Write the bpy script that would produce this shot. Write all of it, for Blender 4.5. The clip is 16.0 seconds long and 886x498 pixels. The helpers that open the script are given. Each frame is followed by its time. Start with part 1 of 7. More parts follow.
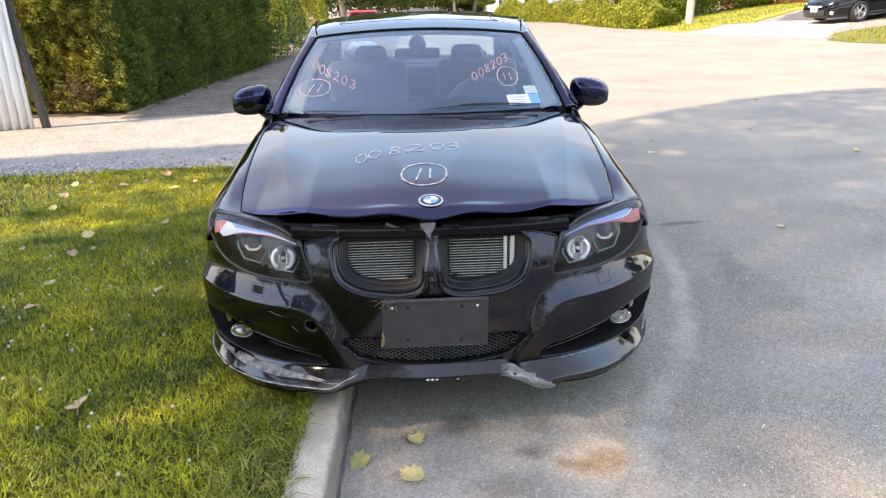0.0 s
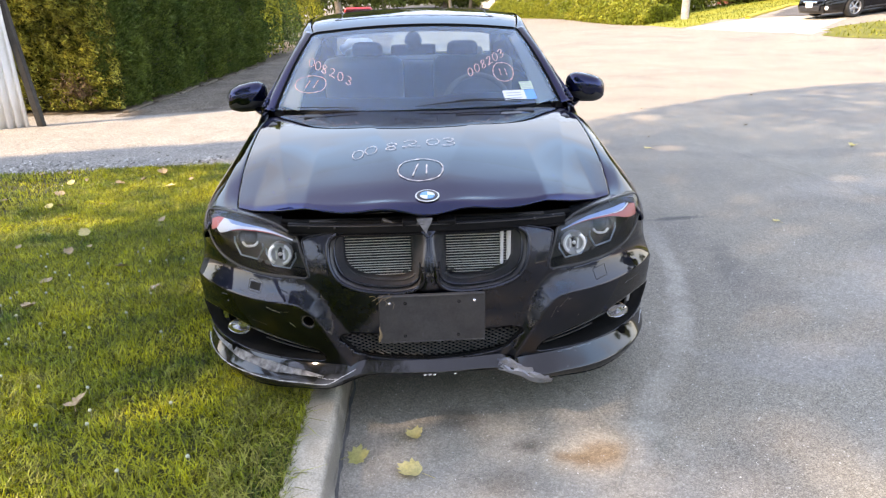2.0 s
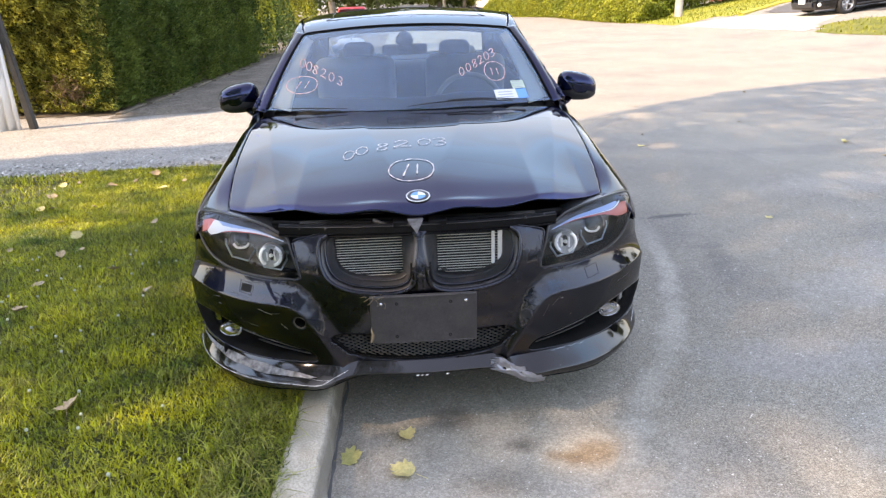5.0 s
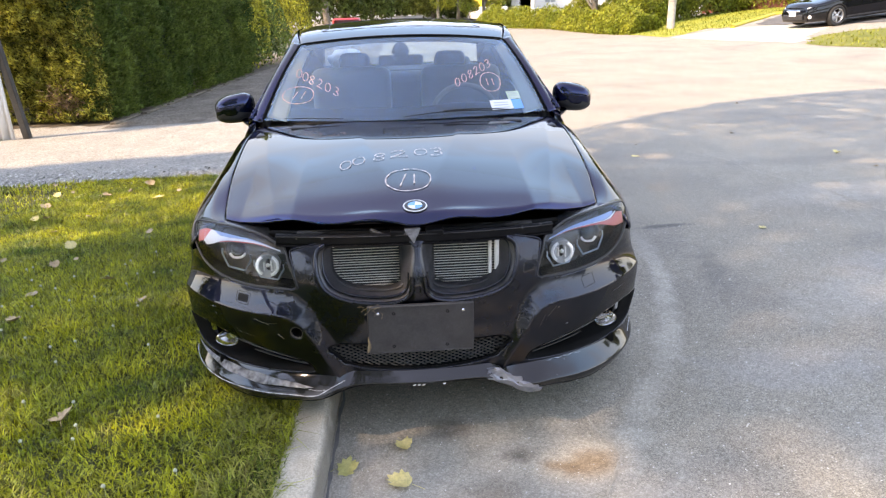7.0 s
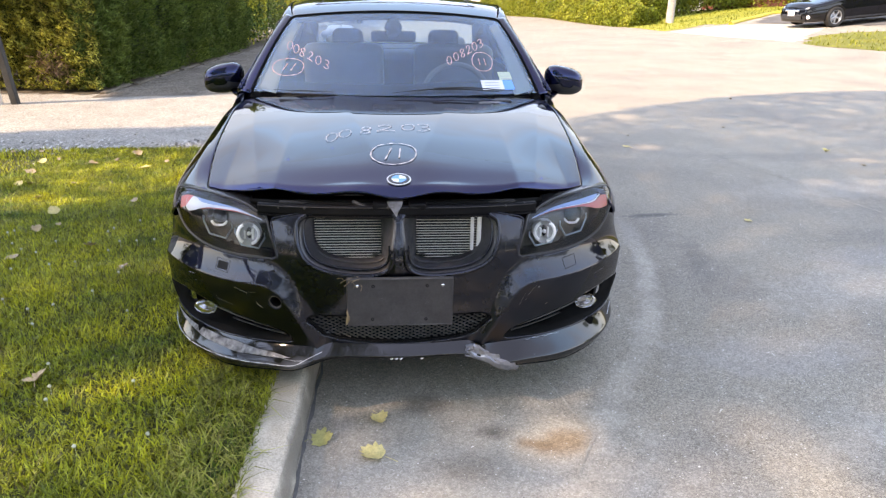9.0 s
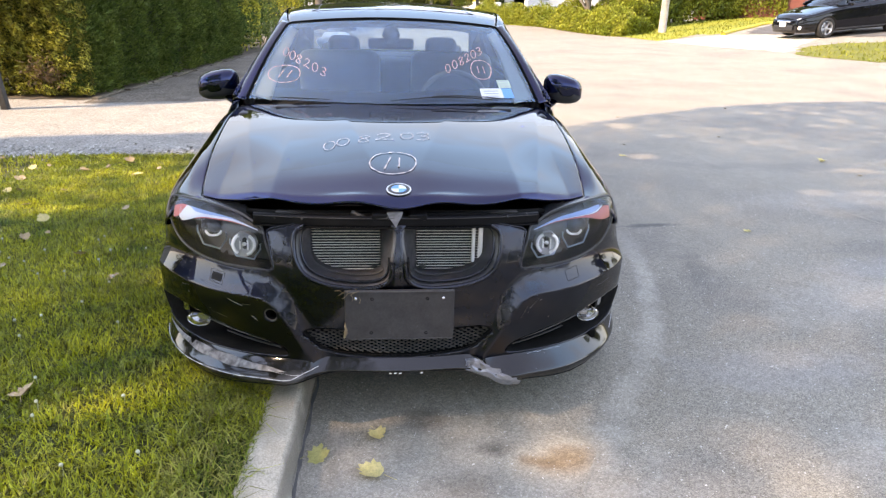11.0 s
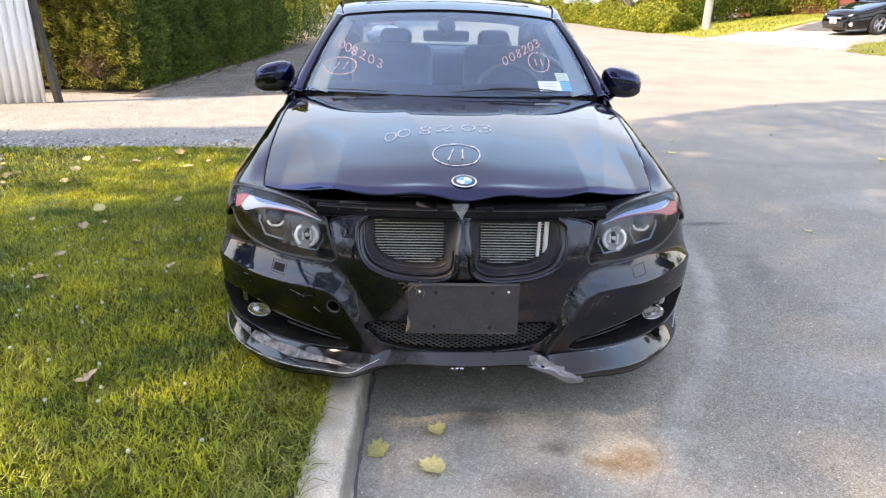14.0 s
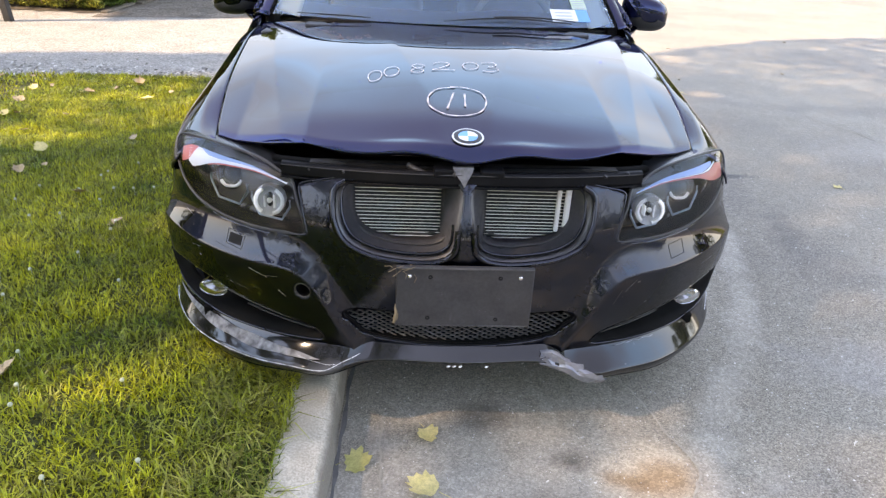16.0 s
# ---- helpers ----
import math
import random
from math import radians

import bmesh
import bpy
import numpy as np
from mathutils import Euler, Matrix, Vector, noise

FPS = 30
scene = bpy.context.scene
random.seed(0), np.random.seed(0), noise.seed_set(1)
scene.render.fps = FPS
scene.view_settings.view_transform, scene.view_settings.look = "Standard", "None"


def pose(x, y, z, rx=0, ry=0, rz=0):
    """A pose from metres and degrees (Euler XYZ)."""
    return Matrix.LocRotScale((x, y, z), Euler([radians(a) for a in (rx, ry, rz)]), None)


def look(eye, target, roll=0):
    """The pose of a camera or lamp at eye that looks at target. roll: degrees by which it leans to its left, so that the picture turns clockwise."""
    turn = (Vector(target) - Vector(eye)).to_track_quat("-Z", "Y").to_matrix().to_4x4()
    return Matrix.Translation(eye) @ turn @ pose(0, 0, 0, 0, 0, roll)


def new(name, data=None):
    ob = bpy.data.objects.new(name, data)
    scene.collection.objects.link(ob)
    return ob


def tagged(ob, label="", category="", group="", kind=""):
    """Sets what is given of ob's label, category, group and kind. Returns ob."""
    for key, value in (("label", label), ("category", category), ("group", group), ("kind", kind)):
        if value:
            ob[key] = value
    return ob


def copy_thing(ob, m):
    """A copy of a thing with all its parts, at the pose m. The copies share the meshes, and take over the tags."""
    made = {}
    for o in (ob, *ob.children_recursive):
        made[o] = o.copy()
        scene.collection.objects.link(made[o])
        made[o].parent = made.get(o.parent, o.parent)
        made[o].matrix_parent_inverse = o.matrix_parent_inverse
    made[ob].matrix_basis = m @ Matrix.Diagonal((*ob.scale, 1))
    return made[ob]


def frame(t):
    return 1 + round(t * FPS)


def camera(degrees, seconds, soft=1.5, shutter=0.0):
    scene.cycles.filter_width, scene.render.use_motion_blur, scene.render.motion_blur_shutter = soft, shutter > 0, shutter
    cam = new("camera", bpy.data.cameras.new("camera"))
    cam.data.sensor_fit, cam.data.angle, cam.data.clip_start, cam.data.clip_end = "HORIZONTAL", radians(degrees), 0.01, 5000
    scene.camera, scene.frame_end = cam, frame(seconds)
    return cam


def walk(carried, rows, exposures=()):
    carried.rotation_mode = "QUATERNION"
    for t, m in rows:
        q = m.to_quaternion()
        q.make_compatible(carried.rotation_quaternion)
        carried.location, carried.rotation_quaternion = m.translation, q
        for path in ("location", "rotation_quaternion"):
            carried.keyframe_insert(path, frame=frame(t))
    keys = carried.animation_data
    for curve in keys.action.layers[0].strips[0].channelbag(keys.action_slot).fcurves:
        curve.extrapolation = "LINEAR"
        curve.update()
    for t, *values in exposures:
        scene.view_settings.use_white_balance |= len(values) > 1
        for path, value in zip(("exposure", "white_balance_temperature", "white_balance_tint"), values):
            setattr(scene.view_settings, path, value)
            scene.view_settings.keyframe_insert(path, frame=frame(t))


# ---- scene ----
cam = camera(66.5, 16.0, soft=1.3)
PATH = [
    (0, (-0.007, -1.95, 1.47), (0.037, -0.075, 0.775), -1.2),
    (0.5, (-0.002, -1.96, 1.466), (0.039, -0.082, 0.777), -1.3),
    (1, (0.004, -1.956, 1.467), (0.061, -0.078, 0.781), -1.2),
    (1.5, (0.006, -1.953, 1.469), (0.059, -0.077, 0.778), -1.8),
    (2, (-0.007, -1.958, 1.466), (0.046, -0.086, 0.763), -1.4),
    (2.5, (-0.011, -1.959, 1.468), (0.044, -0.089, 0.764), -1.4),
    (3, (-0.013, -1.958, 1.469), (0.042, -0.083, 0.774), -1.8),
    (3.5, (-0.016, -1.957, 1.468), (0.007, -0.083, 0.769), -1.8),
    (4, (-0.009, -1.955, 1.463), (-0.029, -0.087, 0.749), -2.3),
    (4.5, (0.0, -1.963, 1.469), (0.03, -0.092, 0.765), -2.1),
    (4.7, (0.011, -1.955, 1.467), (0.065, -0.085, 0.761), -1.9),
    (7, (0.0, -1.959, 1.468), (0.083, -0.079, 0.79), -1.6),
    (7.5, (0.003, -1.96, 1.471), (0.082, -0.079, 0.796), -1.7),
    (8, (0.011, -1.954, 1.465), (0.102, -0.071, 0.795), -0.6),
    (8.5, (0.025, -1.963, 1.451), (0.103, -0.079, 0.785), -0.3),
    (8.7, (0.029, -1.974, 1.442), (0.117, -0.101, 0.749), 0.3),
    (10.8, (0.007, -1.91, 1.407), (0.167, -0.063, 0.656), 1.7),
    (11, (0.004, -1.913, 1.424), (0.137, -0.042, 0.73), 1.4),
    (11.5, (0.018, -1.935, 1.436), (0.122, -0.038, 0.811), 0.3),
    (12, (0.034, -1.947, 1.433), (0.15, -0.052, 0.804), 0.6),
    (12.5, (0.054, -1.972, 1.43), (0.132, -0.089, 0.76), 1.2),
    (13, (0.071, -1.975, 1.409), (0.036, -0.103, 0.706), 0.3),
    (13.5, (0.005, -1.94, 1.414), (0.029, -0.066, 0.716), 1.8),
    (14, (-0.097, -1.875, 1.394), (-0.061, -0.003, 0.691), 1.3),
    (14.5, (-0.101, -1.799, 1.361), (-0.022, 0.018, 0.529), 0.3),
    (15, (-0.004, -1.705, 1.359), (-0.107, 0.123, 0.554), -0.1),
    (15.5, (0.031, -1.578, 1.34), (-0.064, 0.205, 0.44), -1.5),
    (16, (-0.127, -1.431, 1.339), (-0.036, 0.36, 0.454), 2.9),
]
walk(cam, [(t, look(eye, target, roll)) for t, eye, target, roll in PATH],
     exposures=[(0, 3.63, 12900, 30), (14.2, 3.65, 12900, 30), (15.2, 3.74, 12900, 30), (16, 3.76, 12900, 30)])

# ---- sky, sun, exposure ----
SUN_EL, SHADE_DIR = radians(44), Vector((0.935, 0.355, 0)).normalized()
sun_from = Vector((-SHADE_DIR.x * math.cos(SUN_EL), -SHADE_DIR.y * math.cos(SUN_EL), math.sin(SUN_EL)))
world = bpy.data.worlds.new("sky")
scene.world = world
world.use_nodes = True
wn = world.node_tree
sky = wn.nodes.new("ShaderNodeTexSky")
sky.sky_type, sky.sun_disc = "NISHITA", False
sky.sun_elevation, sky.sun_rotation = SUN_EL, math.atan2(sun_from.x, sun_from.y)
sky.air_density, sky.dust_density, sky.ozone_density = 1.0, 0.0, 2.6
# thin broken cloud over the clear sky
tc, nz, mr, mixc = (wn.nodes.new("ShaderNode" + k) for k in ("TexCoord", "TexNoise", "MapRange", "Mix"))
stretch = wn.nodes.new("ShaderNodeMapping")
stretch.inputs["Scale"].default_value, stretch.inputs["Location"].default_value = (1.0, 1.0, 2.6), (0.6, 0.35, 0.2)
wn.links.new(tc.outputs["Generated"], stretch.inputs["Vector"])
wn.links.new(stretch.outputs[0], nz.inputs["Vector"])
nz.inputs["Scale"].default_value, nz.inputs["Detail"].default_value, nz.inputs["Roughness"].default_value = 2.2, 6.0, 0.55
mr.inputs[1].default_value, mr.inputs[2].default_value, mr.inputs[4].default_value = 0.38, 0.62, 0.85
wn.links.new(nz.outputs["Fac"], mr.inputs[0])
sep, low, mul = (wn.nodes.new("ShaderNode" + k) for k in ("SeparateXYZ", "MapRange", "Math"))
wn.links.new(tc.outputs["Generated"], sep.inputs[0])
low.inputs[1].default_value, low.inputs[2].default_value, low.inputs[3].default_value, low.inputs[4].default_value = 0.34, 0.72, 1.0, 0.0
wn.links.new(sep.outputs[2], low.inputs[0])
rise, mul2 = (wn.nodes.new("ShaderNode" + k) for k in ("MapRange", "Math"))
rise.inputs[1].default_value, rise.inputs[2].default_value, rise.inputs[3].default_value, rise.inputs[4].default_value = 0.14, 0.42, 0.25, 1.0
wn.links.new(sep.outputs[2], rise.inputs[0])
mul2.operation = mul.operation = "MULTIPLY"
wn.links.new(mr.outputs[0], mul.inputs[0])
wn.links.new(low.outputs[0], mul2.inputs[0])
wn.links.new(rise.outputs[0], mul2.inputs[1])
wn.links.new(mul2.outputs[0], mul.inputs[1])
mixc.data_type = "RGBA"
wn.links.new(mul.outputs[0], mixc.inputs[0])
wn.links.new(sky.outputs[0], mixc.inputs[6])
mixc.inputs[7].default_value = (0.85, 3.3, 7.9, 1)
# pale haze towards the horizon
haze, mixh = (wn.nodes.new("ShaderNode" + k) for k in ("MapRange", "Mix"))
haze.inputs[1].default_value, haze.inputs[2].default_value, haze.inputs[3].default_value, haze.inputs[4].default_value = 0.02, 0.55, 0.8, 0.0
wn.links.new(sep.outputs[2], haze.inputs[0])
mixh.data_type = "RGBA"
wn.links.new(haze.outputs[0], mixh.inputs[0])
wn.links.new(mixc.outputs[2], mixh.inputs[6])
mixh.inputs[7].default_value = (1.55, 2.85, 4.6, 1)
wn.links.new(mixh.outputs[2], wn.nodes["Background"].inputs["Color"])
wn.nodes["Background"].inputs["Strength"].default_value = 0.088
sun = new("sun", bpy.data.lights.new("sun", "SUN"))
sun.data.energy, sun.data.angle, sun.data.color = 0.70, radians(0.53), (0.91, 0.985, 0.985)
sun.matrix_world = look(sun_from * 60, (0, 0, 0))

# ---- mesh helpers ----
def spline(xs, ys):
    """A smooth curve through the given values: returns a function for arrays."""
    xs, ys = np.array(xs, float), np.array(ys, float)
    n, h = len(xs), np.diff(xs)
    a, b = np.zeros((n, n)), np.zeros(n)
    a[0, 0] = a[-1, -1] = 1
    for i in range(1, n - 1):
        a[i, i - 1:i + 2] = h[i - 1], 2 * (h[i - 1] + h[i]), h[i]
        b[i] = 3 * ((ys[i + 1] - ys[i]) / h[i] - (ys[i] - ys[i - 1]) / h[i - 1])
    c = np.linalg.solve(a, b)

    def f(x):
        x = np.clip(np.asarray(x, float), xs[0], xs[-1])
        i = np.clip(np.searchsorted(xs, x) - 1, 0, n - 2)
        d = x - xs[i]
        m = (ys[i + 1] - ys[i]) / h[i] - h[i] * (2 * c[i] + c[i + 1]) / 3
        return ys[i] + m * d + c[i] * d ** 2 + (c[i + 1] - c[i]) / (3 * h[i]) * d ** 3
    return f


def sstep(a, b, x):
    t = np.clip((np.asarray(x, float) - a) / (b - a), 0, 1)
    return t * t * (3 - 2 * t)


def rounded(pts, n=6, closed=True):
    """A polygon turned into a smooth line through its corners (Catmull-Rom)."""
    p = np.array(pts, float)
    out, m = [], len(p)
    for i in range(m if closed else m - 1):
        if closed:
            p0, p1, p2, p3 = p[i - 1], p[i], p[(i + 1) % m], p[(i + 2) % m]
        else:
            p0, p1, p2, p3 = p[max(i - 1, 0)], p[i], p[i + 1], p[min(i + 2, m - 1)]
        for k in range(n):
            t = k / n
            out.append(0.5 * (2 * p1 + (p2 - p0) * t + (2 * p0 - 5 * p1 + 4 * p2 - p3) * t * t + (3 * p1 - p0 - 3 * p2 + p3) * t ** 3))
    if not closed:
        out.append(p[-1])
    return np.array(out)


def inside(poly, u, v):
    hit = np.zeros(np.shape(u), bool)
    x0, y0 = poly[:, 0], poly[:, 1]
    x1, y1 = np.roll(x0, -1), np.roll(y0, -1)
    for a, b, c, d in zip(x0, y0, x1, y1):
        if b == d:
            continue
        cross = ((b > v) != (d > v)) & (u < (c - a) * (v - b) / (d - b) + a)
        hit ^= cross
    return hit


def nearest(poly, u, v, du, dv):
    """The nearest place on a closed line to each grid place, and how far it is, in cells."""
    best = np.full(np.shape(u), 1e9)
    bu, bv = u.copy(), v.copy()
    q = np.roll(poly, -1, 0)
    for (a, b), (c, d) in zip(poly, q):
        ex, ey = (c - a) / du, (d - b) / dv
        ll = ex * ex + ey * ey
        if ll < 1e-12:
            continue
        t = np.clip(((u - a) / du * ex + (v - b) / dv * ey) / ll, 0, 1)
        pu, pv = a + t * (c - a), b + t * (d - b)
        dist = np.hypot((pu - u) / du, (pv - v) / dv)
        m = dist < best
        best[m], bu[m], bv[m] = dist[m], pu[m], pv[m]
    return bu, bv, best


def sheet(us, vs, f, holes=(), keep=None, flip=False):
    """A curved sheet over a grid of two parameters, with openings cut along smooth outlines. Returns verts, faces."""
    us, vs = np.asarray(us, float), np.asarray(vs, float)
    u, v = np.meshgrid(us, vs, indexing="ij")
    du, dv = (us[-1] - us[0]) / (len(us) - 1), (vs[-1] - vs[0]) / (len(vs) - 1)
    for poly in (*holes, *([keep] if keep is not None else [])):
        bu, bv, dist = nearest(poly, u, v, du, dv)
        m = dist < 0.56
        u[m], v[m] = bu[m], bv[m]
    nu, nv = u.shape
    cu = (u[:-1, :-1] + u[1:, :-1] + u[1:, 1:] + u[:-1, 1:]) / 4
    cv = (v[:-1, :-1] + v[1:, :-1] + v[1:, 1:] + v[:-1, 1:]) / 4
    ok = np.ones(cu.shape, bool)
    for poly in holes:
        ok &= ~inside(poly, cu, cv)
    if keep is not None:
        ok &= inside(keep, cu, cv)
    x, y, z = f(u, v)
    pts = np.stack([x + 0 * u, y + 0 * u, z + 0 * u], -1).reshape(-1, 3)
    idx = np.arange(nu * nv).reshape(nu, nv)
    quads = np.stack([idx[:-1, :-1], idx[1:, :-1], idx[1:, 1:], idx[:-1, 1:]], -1)[ok]
    if flip:
        quads = quads[:, ::-1]
    used, inv = np.unique(quads, return_inverse=True)
    return pts[used], inv.reshape(quads.shape)


def mesh_of(name, verts, faces, smooth=True):
    me = bpy.data.meshes.new(name)
    me.from_pydata(np.asarray(verts, float).tolist(), [], np.asarray(faces).tolist() if not isinstance(faces, list) else faces)
    me.validate()
    me.update()
    if smooth:
        me.polygons.foreach_set("use_smooth", [True] * len(me.polygons))
    return me


def link(name, me, material, parent=None, label="", solid=0.0, sharp=35):
    ob = new(name, me)
    if material is not None and not me.materials:
        me.materials.append(material)
    if parent is not None:
        ob.parent = parent
    if label:
        ob["label"] = label
    if solid:
        mod = ob.modifiers.new("thickness", "SOLIDIFY")
        mod.thickness, mod.offset = solid, -1
    return ob


def surf(name, vf, material, parent=None, label="", solid=0.0):
    return link(name, mesh_of(name, *vf), material, parent, label, solid)


def part(name, bm, material, parent=None, label="", smooth=False):
    """Links a bmesh as one mesh object under a thing or under a part."""
    me = bpy.data.meshes.new(name)
    bm.to_mesh(me)
    bm.free()
    if smooth:
        me.polygons.foreach_set("use_smooth", [True] * len(me.polygons))
        me.set_sharp_from_angle(angle=radians(40))
    return link(name, me, material, parent, label)


def box(cx, cy, cz, sx, sy, sz, bevel=0.0, seg=2, m=None):
    bm = bmesh.new()
    bmesh.ops.create_cube(bm, size=1.0)
    bmesh.ops.scale(bm, vec=(sx, sy, sz), verts=bm.verts)
    if bevel:
        bmesh.ops.bevel(bm, geom=list(bm.edges), offset=bevel, segments=seg, affect="EDGES", profile=0.5)
    if m is not None:
        bmesh.ops.transform(bm, matrix=m, verts=bm.verts)
    bmesh.ops.translate(bm, vec=(cx, cy, cz), verts=bm.verts)
    return bm


def tube(path, r, sides=8, closed=False, squash=1.0):
    """A round bar along a line of places; r may be a list."""
    p = [Vector(q) for q in path]
    n = len(p)
    rs = list(r) if hasattr(r, "__len__") else [r] * n
    verts, faces = [], []
    up = Vector((0.13, 0.21, 0.97)).normalized()
    for i in range(n):
        if closed:
            d = p[(i + 1) % n] - p[i - 1]
        else:
            d = p[min(i + 1, n - 1)] - p[max(i - 1, 0)]
        d.normalize()
        a = d.cross(up)
        if a.length < 1e-3:
            a = d.cross(Vector((1, 0, 0)))
        a.normalize()
        b = a.cross(d)
        for k in range(sides):
            w = 2 * math.pi * k / sides
            verts.append(p[i] + (a * math.cos(w) + b * math.sin(w) * squash) * rs[i])
    for i in range(n if closed else n - 1):
        j = (i + 1) % n
        for k in range(sides):
            faces.append([i * sides + k, i * sides + (k + 1) % sides, j * sides + (k + 1) % sides, j * sides + k])
    if not closed:
        faces.append(list(range(sides)))
        faces.append(list(range((n - 1) * sides, n * sides))[::-1])
    return [tuple(v) for v in verts], faces


def lathe(profile, axis_m, sides=32, closed=False):
    """A profile of (radius, along) turned about the axis of a pose."""
    verts, faces = [], []
    n = len(profile)
    for k in range(sides):
        w = 2 * math.pi * k / sides
        for r, h in profile:
            verts.append(tuple(axis_m @ Vector((r * math.cos(w), r * math.sin(w), h))))
    for k in range(sides):
        j = (k + 1) % sides
        for i in range(n if closed else n - 1):
            i2 = (i + 1) % n
            faces.append([k * n + i, j * n + i, j * n + i2, k * n + i2])
    return verts, faces


def ribbon(path, width, normal=None, lift=0.0):
    """A flat painted stroke along places with normals: list of (place, normal)."""
    verts, faces = [], []
    n = len(path)
    for i in range(n):
        p, nn = Vector(path[i][0]), Vector(path[i][1]).normalized()
        d = Vector(path[min(i + 1, n - 1)][0]) - Vector(path[max(i - 1, 0)][0])
        s = d.cross(nn)
        if s.length > 1e-9:
            s.normalize()
        w = width * (0.8 + 0.35 * math.sin(i * 1.7))
        verts += [tuple(p + nn * lift + s * w / 2), tuple(p + nn * lift - s * w / 2)]
    for i in range(n - 1):
        faces.append([2 * i, 2 * i + 1, 2 * i + 3, 2 * i + 2])
    return verts, faces


def join(*vfs):
    verts, faces, off = [], [], 0
    for v, f in vfs:
        verts += [tuple(q) for q in v]
        faces += [[i + off for i in q] for q in f]
        off = len(verts)
    return verts, faces


def cards(centres, axes_a, axes_b, shape):
    """Many small flat pieces at once: shape is a list of (a, b) corners of one face, bent by nothing. Returns a mesh's arrays."""
    n, k = len(centres), len(shape)
    sh = np.array(shape)
    v = centres[:, None, :] + sh[None, :, :1] * axes_a[:, None, :] + sh[None, :, 1:2] * axes_b[:, None, :]
    f = np.arange(n * k).reshape(n, k)
    return v.reshape(-1, 3), f


def fast_mesh(name, verts, faces, smooth=False):
    """A mesh from arrays, all faces with the same number of corners."""
    me = bpy.data.meshes.new(name)
    n, k = faces.shape
    me.vertices.add(len(verts))
    me.vertices.foreach_set("co", np.asarray(verts, np.float32).ravel())
    me.loops.add(n * k)
    me.loops.foreach_set("vertex_index", np.asarray(faces, np.int32).ravel())
    me.polygons.add(n)
    me.polygons.foreach_set("loop_start", np.arange(0, n * k, k, dtype=np.int32))
    me.polygons.foreach_set("loop_total", np.full(n, k, np.int32))
    if smooth:
        me.polygons.foreach_set("use_smooth", np.ones(n, bool))
    me.update(calc_edges=True)
    return me


def thing(name, label, category, at=(0, 0, 0), group="", kind=""):
    ob = new(name)
    ob.location = at
    ob.empty_display_size = 0.1
    return tagged(ob, label, category, group, kind)


